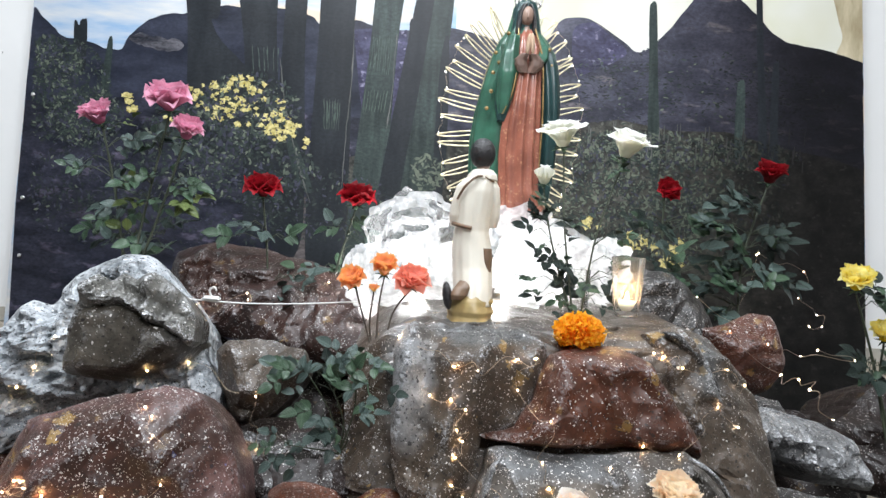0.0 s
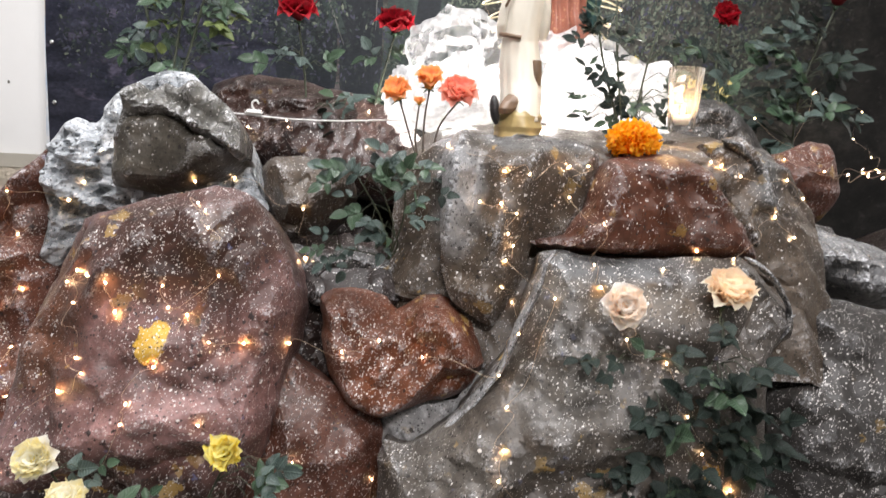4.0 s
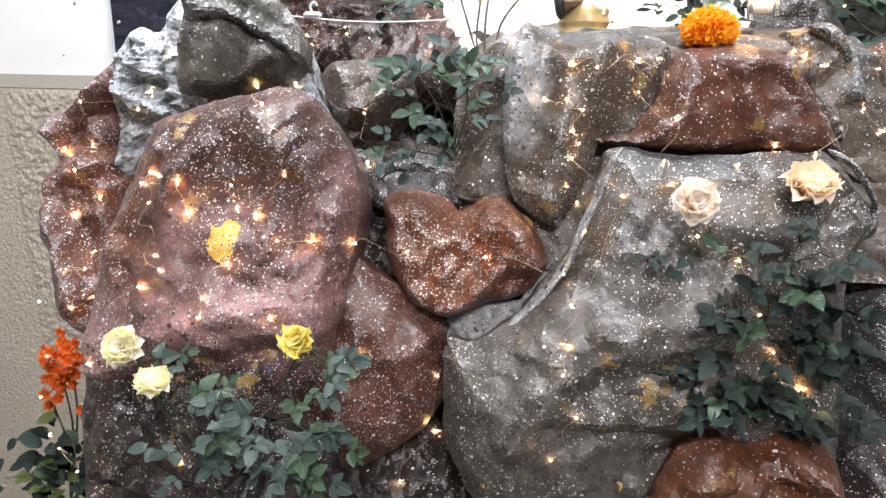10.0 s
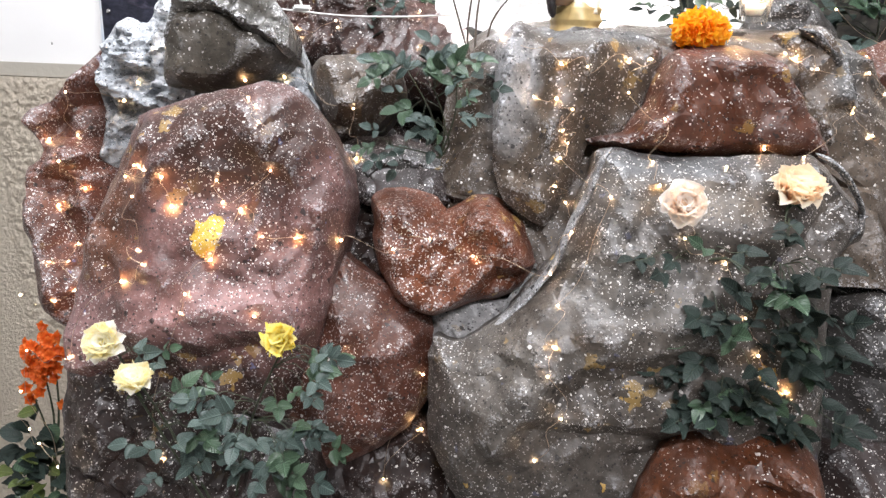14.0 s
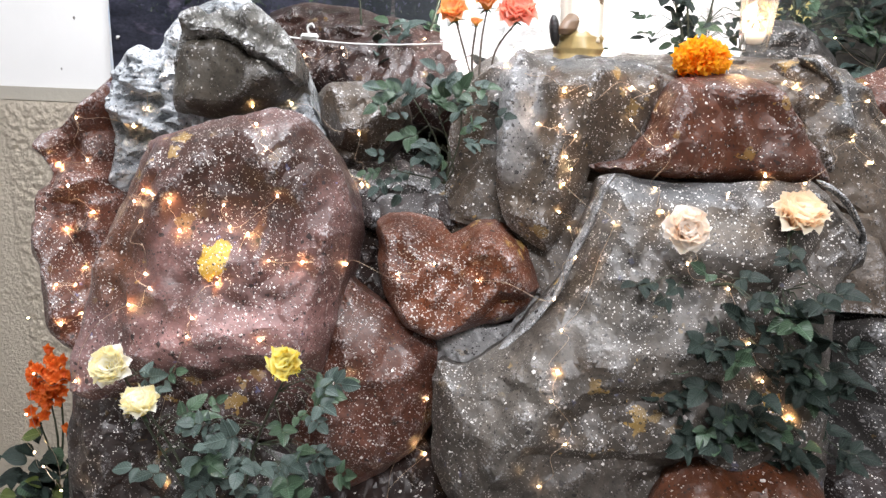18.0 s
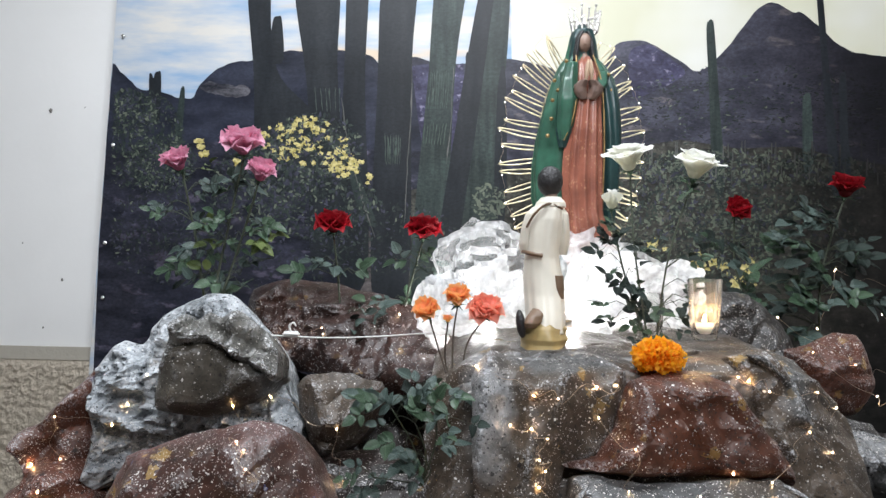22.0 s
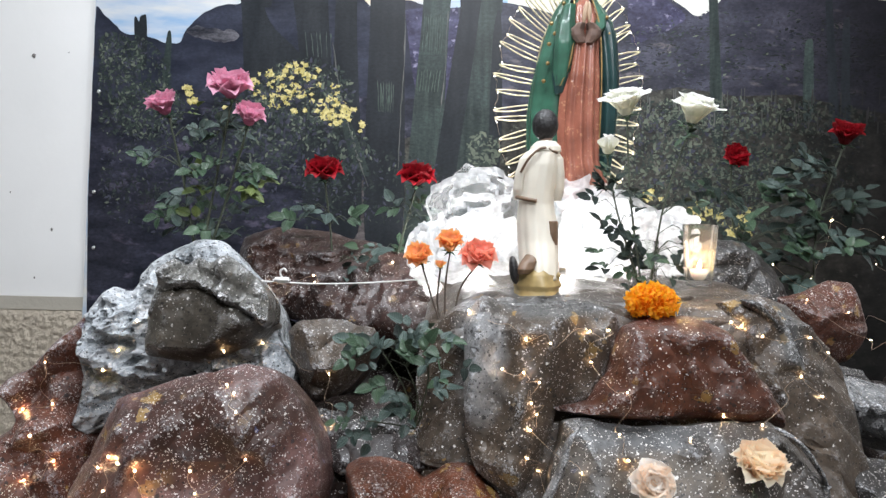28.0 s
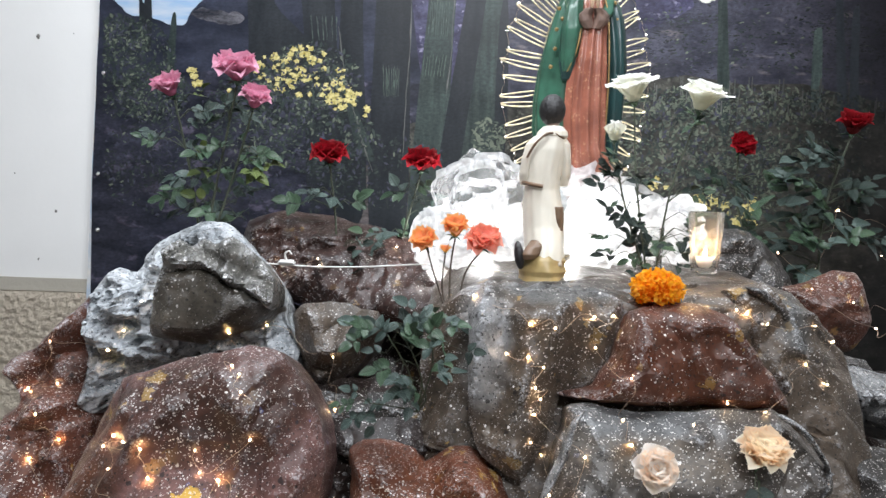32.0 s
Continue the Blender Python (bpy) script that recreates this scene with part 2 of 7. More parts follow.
LEDGE = rock_paper("brown_grey_spattered_paper", (0.040, 0.030, 0.021), (0.096, 0.072, 0.053), 0.8, 0.5, 0.38, patches=[((0.032, 0.984), (0.041, 0.097), 0.60, (0.30, 0.303, 0.308)), ((0.133, 1.040), (0.110, 0.015), 0.60, (0.10, 0.10, 0.098)), ((0.453, 1.009), (0.028, 0.062), 0.60, (0.10, 0.10, 0.098))], spray_glint=0.5)
RUST = rock_paper("rust_red_paper", (0.034, 0.010, 0.003), (0.100, 0.030, 0.010), 0.45, 0.4, spray_glint=0.12)
MAROON = rock_paper("maroon_brown_paper", (0.038, 0.012, 0.006), (0.092, 0.030, 0.015), 0.5, 0.4, 0.36, spray_glint=0.3, large_keep=2.2)
DARKGREY = rock_paper("dark_grey_spattered_paper", (0.0154, 0.0140, 0.0133), (0.0462, 0.0427, 0.0399), 1.1, 0.3)
SILVER = rock_paper("silver_grey_sprayed_paper", (0.115, 0.13, 0.142), (0.58, 0.615, 0.645), 0.8, 0.1, 0.26, spray_glint=1.0, foil=1.5)
SILVER_DIM = rock_paper("dull_silver_sprayed_paper", (0.080, 0.080, 0.081), (0.25, 0.256, 0.262), 1.4, 0.2, 0.32, spray_glint=0.9, foil=0.7)
PALE_GREY = rock_paper("pale_grey_sprayed_paper", (0.11, 0.11, 0.11), (0.31, 0.31, 0.31), 1.6, 0.2, 0.34, spray_glint=0.8, foil=0.35)
UMBER = rock_paper("umber_brown_paper", (0.018, 0.008, 0.006), (0.052, 0.023, 0.017), 0.8, 0.3, 0.42, spray_glint=0.4)
OLIVE = rock_paper("olive_grey_paper", (0.042, 0.036, 0.028), (0.100, 0.087, 0.068), 0.33, 0.2, 0.42, patches=[((-0.356, 1.083), (0.103, 0.031), 0.50, (0.11, 0.112, 0.106)), ((-0.281, 1.026), (0.028, 0.041), 0.60, (0.11, 0.113, 0.11))], spray_glint=0.35, large_keep=0.4, foil=0.22)
COLLAR = rock_paper("grey_olive_creased_paper", (0.050, 0.048, 0.042), (0.150, 0.148, 0.135), 0.6, 0.1, 0.34, spray_glint=0.8, large_keep=0.4, foil=0.6)
# Brown paper coloured nearly black to hold the shade of gaps and hollows.
SHADE = rock_paper("shade_dark_brown_paper", (0.0084, 0.0049, 0.0042), (0.0280, 0.0168, 0.0140), 0.7, 0.3, spray_glint=0.3)


def wall_paint(name, colour, rough_scale, depth):
    m, nt, b = material(name)
    v = coords(nt)
    nt.links.new(ramp(nt, noise_fac(nt, v, 2.2, 6), [(0.25, tuple(c * 0.9 for c in colour)), (0.75, colour)]), b.inputs["Base Color"])
    b.inputs["Roughness"].default_value = 0.55
    bump(nt, b, noise_fac(nt, v, rough_scale, 5, 0.6), 0.8, depth)
    return m


WALL = wall_paint("white_wall_paint", (0.86, 0.86, 0.85), 60, 0.0005)
STUCCO = wall_paint("rough_cream_stucco", (0.64, 0.56, 0.45), 90, 0.03)
BAND = wall_paint("worn_band_paint", (0.45, 0.42, 0.36), 70, 0.003)
FLOOR = plain("grey_cement", (0.25, 0.24, 0.22), 0.6, 0.2, 9)


# ---- mesh helpers ----
def link_mesh(name, bm, mat, parent=None, label="", smooth=True, crease=0):
    me = bpy.data.meshes.new(name)
    bm.normal_update()
    bm.to_mesh(me)
    bm.free()
    if smooth:
        me.polygons.foreach_set("use_smooth", [True] * len(me.polygons))
    if crease:
        me.set_sharp_from_angle(angle=radians(crease))
    for mm in mat if isinstance(mat, (list, tuple)) else [mat]:
        me.materials.append(mm)
    ob = new(name, me)
    if parent:
        ob.parent = parent
    if label:
        ob["label"] = label
    return ob


def part(name, bm, mat, parent, label="", smooth=True):
    return link_mesh(name, bm, mat, parent, label, smooth)


def box(bm, lo, hi):
    vs = [bm.verts.new((x, y, z)) for z in (lo[2], hi[2]) for y in (lo[1], hi[1]) for x in (lo[0], hi[0])]
    for q in ((0, 2, 3, 1), (4, 5, 7, 6), (0, 1, 5, 4), (2, 6, 7, 3), (0, 4, 6, 2), (1, 3, 7, 5)):
        bm.faces.new([vs[i] for i in q])
    return bm


def box_thing(name, lo, hi, mat, **tags):
    return tagged(link_mesh(name, box(bmesh.new(), lo, hi), mat, smooth=False), **tags)


def spline(points, n, closed=False):
    """n points along a Catmull-Rom curve through the given ones."""
    p = [Vector(q) for q in points]
    k = len(p) if closed else len(p) - 1
    out = []
    for i in range(n):
        u = i * k / (n if closed else n - 1)
        j = min(int(u), k - 1)
        t = u - j
        if closed:
            a, b, c, d = (p[(j + s) % len(p)] for s in (-1, 0, 1, 2))
        else:
            a, b, c, d = p[max(j - 1, 0)], p[j], p[j + 1], p[min(j + 2, len(p) - 1)]
        out.append(0.5 * ((2 * b) + (c - a) * t + (2 * a - 5 * b + 4 * c - d) * t * t + (3 * b - a - 3 * c + d) * t ** 3))
    return out


def angular(points, n):
    """n points round a closed outline, between its corners and a smooth curve through them."""
    k = len(points)
    out = []
    for i, q in enumerate(spline(points, n, True)):
        u = i * k / n
        j = int(u)
        out.append(q.lerp(Vector(points[j % k]).lerp(Vector(points[(j + 1) % k]), u - j), 0.7))
    return out


def chance(i, j, k):
    q = math.sin(i * 127.1 + j * 311.7 + k * 74.7) * 43758.5453
    return 2 * (q - math.floor(q)) - 1


def planes(u, v, k):
    """Height of a sheet folded into plane triangles between scattered corners."""
    skew = (u + v) * 0.36602540378
    i, j = math.floor(u + skew), math.floor(v + skew)
    a, b = u + skew - i, v + skew - j
    if a > b:
        return chance(i, j, k) * (1 - a) + chance(i + 1, j, k) * (a - b) + chance(i + 1, j + 1, k) * b
    return chance(i, j, k) * (1 - b) + chance(i, j + 1, k) * (b - a) + chance(i + 1, j + 1, k) * a


def crease_up(bm, levels, amount, rng, decay=0.46, out=None, even=False):
    """Crumple a coarse sheet of triangles: split every edge and push the new corners in or out, finer and finer."""
    for level in range(levels):
        count = len(bm.verts)
        bmesh.ops.subdivide_edges(bm, edges=bm.edges[:], cuts=1, use_grid_fill=True)
        bm.verts.ensure_lookup_table()
        bm.normal_update()
        moves = []
        for v in bm.verts[count:]:
            calm = 0.8 if even else 0.55 + 1.1 * max(-0.35, noise.noise(v.co * 6 + Vector((3, 1, 4))))
            d = (out or v.normal) * rng.gauss(0, 1) * amount * calm * (0.35 if v.is_boundary else 1)
            moves.append((v, d))
        for v, d in moves:
            v.co += d
        amount *= decay
    bmesh.ops.smooth_vert(bm, verts=[v for v in bm.verts if not v.is_boundary], factor=0.35, use_axis_x=True, use_axis_y=True, use_axis_z=True)


def crumple(x, z, grain, seed):
    """Height of crumpled paper at a place: uneven plane facets in three sizes, calmer here and there."""
    p = Vector((x, seed, z))
    w = noise.noise_vector(p * 9) * 0.035 + noise.noise_vector(p * 23) * 0.010
    x, z = x + w.x, z + w.z
    calm = min(1.3, max(0.45, 0.85 + 1.4 * noise.noise(p * 5.5)))
    return calm * (planes(x * grain, z * grain, seed) + 0.5 * planes(x * grain * 2.13 + 5, z * grain * 2.13, seed + 1) + 0.28 * planes(x * grain * 4.7, z * grain * 4.7 + 3, seed + 2))


def line_gap(q, line, closed=False):
    """Distance of points from a line of corners, and how far each lies to one side of it."""
    best, side = np.full(len(q), 9.0), np.zeros(len(q))
    for a, c in zip(line, line[1:] + (line[:1] if closed else [])):
        a, d = np.array(a), np.array(c) - np.array(a)
        f = np.clip(((q - a) @ d) / (d @ d), 0, 1)
        r = q - a - f[:, None] * d
        far = np.hypot(r[:, 0], r[:, 1])
        s = (d[0] * (q[:, 1] - a[1]) - d[1] * (q[:, 0] - a[0])) / np.hypot(d[0], d[1])
        side = np.where(far < best, s, side)
        best = np.minimum(best, far)
    return best, side


def within(q, ring):
    """Which points lie inside a closed outline."""
    hit = np.zeros(len(q), bool)
    for a, c in zip(ring, ring[1:] + ring[:1]):
        if a[1] != c[1]:
            cut = ((a[1] > q[:, 1]) != (c[1] > q[:, 1])) & (q[:, 0] < (c[0] - a[0]) * (q[:, 1] - a[1]) / (c[1] - a[1]) + a[0])
            hit ^= cut
    return hit


def rock(name, outline, plane, mat, label, bulge=0.05, power=3.0, folds=(), broad=0.010, crush=0.018, grain=20, back=0.22, lean=0.1, step=0.0056):
    """A boulder of crumpled paper: its outline (x, z) on a leaning plane (y, slope, z), swelling to the front, with folds
    (line, height, width; a negative width makes a step that sinks beyond the line) and closed at the back."""
    y0, slope, z0 = plane
    seed = int(abs(outline[0][0] * 7919 + outline[1][1] * 104729)) % 997
    rng = random.Random(seed)
    length = sum(math.dist(a, c) for a, c in zip(outline, outline[1:] + outline[:1]))
    n = max(len(outline) * 2, int(length / (step * 1.1)))
    edge = [p + 0.005 * noise.noise_vector(p * 17) + 0.003 * noise.noise_vector(p * 55) for p in angular([(x, 0, z) for x, z in outline], n)]
    ring = [(p.x, p.z) for p in edge]
    lo, hi = np.min(ring, 0), np.max(ring, 0)
    grid = np.array([(lo[0] + (i + 0.5 * (j % 2) + rng.uniform(-0.3, 0.3)) * step, lo[1] + (j + rng.uniform(-0.3, 0.3)) * step * 0.87)
                     for i in range(int((hi[0] - lo[0]) / step) + 1) for j in range(int((hi[1] - lo[1]) / step / 0.87) + 1)])
    grid = grid[within(grid, ring)]
    grid = grid[line_gap(grid, ring, True)[0] > 0.5 * step]
    flat = [Vector(p) for p in ring] + [Vector(p) for p in grid]
    verts2, _, faces, _, _, _ = geometry.delaunay_2d_cdt(flat, [], [list(range(n))], 1, 1e-6)
    q = np.array([(p.x, p.y) for p in verts2])
    gap = line_gap(q, ring, True)[0]
    d = gap / max(gap.max(), 1e-4)
    h = bulge * (1 - (1 - d) ** power)
    fade = np.clip(gap / 0.022, 0.12, 1)
    for line, height, width in folds:
        far, side = line_gap(q, line)
        if width > 0:
            h += height * np.maximum(0, 1 - far / (1.9 * width)) ** 1.15
        else:
            h += fade * height * np.clip(0.5 + side / -width, 0, 1) * np.exp(-np.maximum(0, far - 0.05) / 0.05)
    for _ in range(int(len(q) * step * step / 0.0035)):
        a, turn, reach = q[rng.randrange(len(q))], rng.uniform(0, math.pi), rng.uniform(0.03, 0.11)
        bend = turn + rng.uniform(-0.5, 0.5)
        b = a + reach * np.array((math.cos(turn), math.sin(turn)))
        c = b + 0.6 * reach * np.array((math.cos(bend), math.sin(bend)))
        far = line_gap(q, [tuple(a), tuple(b), tuple(c)])[0]
        h += fade * rng.choice((1, 1, -0.8)) * rng.uniform(0.25, 0.6) * crush * np.maximum(0, 1 - far / rng.uniform(0.012, 0.030))
    bm = bmesh.new()
    out = Vector((0, -1, lean)).normalized()
    vs = []
    for (x, z), hh, f1 in zip(q, h, fade):
        p = Vector((x, y0 + slope * (z - z0), z))
        vs.append(bm.verts.new(p + out * (hh + f1 * (broad * noise.noise(p * 8) + crush * crumple(x, z, grain, seed)))))
    for f1 in faces:
        bm.faces.new([vs[i] for i in f1])
    bmesh.ops.recalc_face_normals(bm, faces=bm.faces)
    rim = [e for e in bm.edges if e.is_boundary]
    mid = Vector((q[:, 0].mean(), y0 + slope * (q[:, 1].mean() - z0), q[:, 1].mean()))
    for s, shrink in ((0.08, 1.0), (0.25, 0.97), (0.67, 0.85)):
        made = bmesh.ops.extrude_edge_only(bm, edges=rim)["geom"]
        rim = [e for e in made if isinstance(e, bmesh.types.BMEdge) and e.is_boundary]
        for v in {v for e in rim for v in e.verts}:
            v.co = mid.lerp(v.co, shrink) + Vector((0, back * s, -back * s * 0.25))
    bmesh.ops.recalc_face_normals(bm, faces=bm.faces)
    return tagged(link_mesh(name, bm, mat, crease=15), label=label, category="paper rock", group="paper rocks of the mound")


def crumpled_sheet(name, spot, nu, nv, amount, seed, levels=3):
    """A draped paper sheet: spot(u, v) gives the place and how much it may crumple there."""
    rng = random.Random(seed)
    bm = bmesh.new()
    rows = []
    for i in range(nu + 1):
        row = []
        for j in range(nv + 1):
            u = (i + (rng.uniform(-0.33, 0.33) if 0 < i < nu else 0)) / nu
            v = (j + (rng.uniform(-0.33, 0.33) if 0 < j < nv else 0)) / nv
            p, push = spot(u, v)
            row.append(bm.verts.new(p + push * amount * rng.uniform(-1, 1)))
        rows.append(row)
    for i in range(nu):
        for j in range(nv):
            a, b, c, d = rows[i][j], rows[i][j + 1], rows[i + 1][j + 1], rows[i + 1][j]
            for f in (((a, b, c), (a, c, d)) if rng.random() < 0.5 else ((a, b, d), (b, c, d))):
                bm.faces.new(f)
    bmesh.ops.recalc_face_normals(bm, faces=bm.faces)
    crease_up(bm, levels, 0.36 * amount, rng, 0.5)
    return bm


# ---- room ----
box_thing("floor", (-3, -4, -0.65), (3, 0.2, -0.55), FLOOR, label="grey cement floor under the shrine", category="floor", kind="structure")
box_thing("ceiling", (-3, -4, 2.75), (3, 0.2, 2.85), WALL, label="plain white painted ceiling", category="ceiling", kind="structure")
box_thing("wall_north", (-3, 0.004, 0.90), (3, 0.2, 2.75), WALL, label="white painted wall behind the shrine", category="wall", kind="structure")
box_thing("wall_south", (-3, -4.1, -0.55), (3, -4, 2.75), WALL, label="plain white painted wall", category="wall", kind="structure")
box_thing("wall_east", (3, -4, -0.55), (3.1, 0.2, 2.75), WALL, label="plain white painted wall", category="wall", kind="structure")
box_thing("wall_west", (-3.1, -4, -0.55), (-3, 0.2, 2.75), WALL, label="plain white painted wall", category="wall", kind="structure")
dado = box_thing("wall_dado", (-3, -0.012, -0.55), (3, 0.2, 0.898), STUCCO, label="rough cream stucco dado below the white wall", category="wall", kind="structure")
# the rough coat of the dado where the shrine leaves it bare
bm = bmesh.new()
rows = []
for i in range(190):
    row = []
    for j in range(176):
        p = Vector((-1.36 + 0.0046 * i, 0, 0.092 + 0.0046 * j))
        q = p + 0.012 * noise.noise_vector(p * 40)
        h = 0.55 - 1.3 * abs(noise.noise(q * 36)) + 0.6 * noise.noise(q * 80) + 0.25 * noise.noise(q * 190)
        rim = min(1.0, i / 3, (189 - i) / 3, j / 3, (175 - j) / 3)
        row.append(bm.verts.new((p.x, -0.0125 - rim * (0.0015 + 0.0115 * max(0.0, h)), p.z)))
    rows.append(row)
for a, b2 in zip(rows, rows[1:]):
    for j in range(175):
        bm.faces.new((a[j], b2[j], b2[j + 1], a[j + 1]))
part("stucco_coat", bm, STUCCO, dado, "lumpy hand-thrown stucco")
box_thing("trim", (-3, -0.006, 0.900), (3, 0.002, 0.936), BAND, label="smooth painted band over the stucco", category="wall trim", kind="structure")

for place, r in (((-1.178, 0.003, 1.595), 0.006), ((-1.129, 0.003, 1.121), 0.004), ((-1.179, 0.004, 0.987), 0.003), ((-1.081, 0.004, 1.605), 0.002), ((-1.246, 0.004, 1.222), 0.0025)):
    bm = bmesh.new()
    bmesh.ops.create_icosphere(bm, subdivisions=2, radius=r, matrix=Matrix.Translation(place) @ Matrix.Diagonal((0.8, 0.4, 1.2, 1)))
    for q in bm.verts:
        q.co += 0.3 * r * noise.noise_vector(q.co * 300)
    tagged(link_mesh("wall_plug", bm, plain("grey_plug", (0.16, 0.15, 0.14), 0.7)), label="small dark plug stuck in the white wall", category="wall plug", group="plugs in the wall")

# ---- printed backdrop ----
def printed(name, colour_a, colour_b, scale=(8, 8, 8), detail=6.0, rough=0.42, mid=(0.35, 0.65), extra=None, depth=0.0, dusk=False):
    m, nt, b = material(name)
    v = coords(nt, scale)
    c = ramp(nt, noise_fac(nt, v, 1.0, detail, 0.6), [(mid[0], colour_a), (mid[1], colour_b)])
    if extra:
        c = mix(nt, ramp(nt, noise_fac(nt, coords(nt, extra[1]), 1.0, 3), [(extra[2], (0, 0, 0)), (extra[2] + 0.08, (1, 1, 1))]), c, extra[0])
    if depth:
        broad = ramp(nt, noise_fac(nt, coords(nt, (5, 5, 8)), 1.0, 3), [(0.3, (1 - 0.5 * depth,) * 3), (0.72, (1 + depth,) * 3)])
        grain = ramp(nt, noise_fac(nt, coords(nt, (95, 95, 150)), 1.0, 4, 0.7), [(0.3, (1 - 0.6 * depth,) * 3), (0.75, (1 + 1.2 * depth,) * 3)])
        for layer in (broad, grain):
            n = nt.nodes.new("ShaderNodeMix")
            n.data_type, n.blend_type, n.clamp_result = "RGBA", "MULTIPLY", False
            n.inputs[0].default_value = 1.0
            nt.links.new(c, n.inputs[6])
            nt.links.new(layer, n.inputs[7])
            c = n.outputs[2]
    if dusk:
        tc = nt.nodes.new("ShaderNodeTexCoord")
        sep = nt.nodes.new("ShaderNodeSeparateXYZ")
        nt.links.new(tc.outputs["Object"], sep.inputs[0])
        far = maths(nt, "ADD", maths(nt, "MULTIPLY", sep.outputs[0], 0.8), maths(nt, "MULTIPLY", noise_fac(nt, coords(nt, (4, 4, 6)), 1.0, 4), 0.16))
        n = nt.nodes.new("ShaderNodeMix")
        n.data_type, n.blend_type = "RGBA", "MULTIPLY"
        n.inputs[0].default_value = 1.0
        nt.links.new(c, n.inputs[6])
        nt.links.new(ramp(nt, far, [(0.62, (1, 1, 1)), (0.80, (0.42, 0.40, 0.40)), (0.95, (0.14, 0.13, 0.14))]), n.inputs[7])
        c = n.outputs[2]
    nt.links.new(c, b.inputs["Base Color"])
    b.inputs["Roughness"].default_value = rough
    b.inputs["Specular IOR Level"].default_value = 0.26
    folds = nt.nodes.new("ShaderNodeTexNoise")
    folds.noise_type = "RIDGED_MULTIFRACTAL"
    folds.inputs["Scale"].default_value, folds.inputs["Detail"].default_value = 1.0, 1.5
    nt.links.new(coords(nt, (4.5, 4.5, 2.0)), folds.inputs["Vector"])
    wave = maths(nt, "ADD", noise_fac(nt, coords(nt, (3, 3, 1.2)), 1.0, 2), maths(nt, "MULTIPLY", folds.outputs[0], 0.10))
    bump(nt, b, wave, 0.42, 0.025)
    return m


SKY = printed("printed_sky", (0.22, 0.38, 0.60), (0.68, 0.66, 0.62), (2.0, 1, 10), 6, mid=(0.34, 0.60), extra=((0.68, 0.56, 0.43), (1.4, 1, 9), 0.55))
SKY_PALE = printed("printed_pale_sky", (0.63, 0.62, 0.47), (0.75, 0.75, 0.71), (2, 1, 2.5), 3)
RANGE = printed("printed_far_range", (0.019, 0.020, 0.032), (0.056, 0.056, 0.078), (9, 9, 16), extra=((0.105, 0.095, 0.105), (9, 9, 30), 0.60), depth=0.55, dusk=True)
MESA = printed("printed_mesa", (0.008, 0.010, 0.019), (0.027, 0.031, 0.049), (8, 8, 18), depth=0.4)
CLIFF = printed("printed_grey_cliff", (0.008, 0.009, 0.014), (0.085, 0.083, 0.095), (14, 14, 40), mid=(0.38, 0.60), depth=0.6)
VIOLET = printed("printed_violet_hillside", (0.016, 0.015, 0.038), (0.056, 0.053, 0.100), (24, 24, 36), extra=((0.16, 0.15, 0.22), (50, 50, 60), 0.60), depth=0.5)
SCRUB = printed("printed_scrub", (0.011, 0.011, 0.010), (0.058, 0.056, 0.048), (30, 30, 38), extra=((0.10, 0.10, 0.085), (48, 48, 60), 0.60), depth=0.6, dusk=True)
DUSK = printed("printed_dark_slope", (0.005, 0.006, 0.011), (0.024, 0.025, 0.038), (10, 10, 26), extra=((0.050, 0.045, 0.066), (16, 16, 30), 0.60), depth=0.7)
EARTH = printed("printed_brown_rock", (0.030, 0.026, 0.026), (0.085, 0.075, 0.075), (14, 14, 60), depth=0.5)
CURTAIN = printed("printed_beige_haze", (0.34, 0.28, 0.17), (0.70, 0.62, 0.44), (16, 16, 4), extra=((0.22, 0.15, 0.07), (20, 20, 5), 0.62))
CACTUS = printed("printed_shaded_cactus", (0.007, 0.009, 0.012), (0.017, 0.020, 0.024), (26, 1, 4), 4, mid=(0.30, 0.75), depth=0.4)
CACTUS_LIT = printed("printed_green_cactus", (0.011, 0.017, 0.017), (0.036, 0.050, 0.045), (48, 1, 5), 4, mid=(0.30, 0.75), depth=0.55)
CACTUS_RIB = printed("printed_cactus_rib", (0.030, 0.045, 0.038), (0.075, 0.10, 0.085), (60, 60, 40))
PETAL_PRINT = printed("printed_yellow_flowers", (0.30, 0.24, 0.05), (0.72, 0.64, 0.30), (130, 130, 130))
PALE_PRINT = printed("printed_pale_stems", (0.05, 0.055, 0.05), (0.12, 0.12, 0.115), (40, 40, 10), dusk=True)


backdrop = tagged(new("printed_backdrop"), label="glossy printed vinyl backdrop of a cactus desert at dusk on the wall", category="backdrop")


def flush(y):
    """Printed layers lie a few tenths of a millimetre over one another."""
    return -0.0182 + (y + 0.018) * 0.12


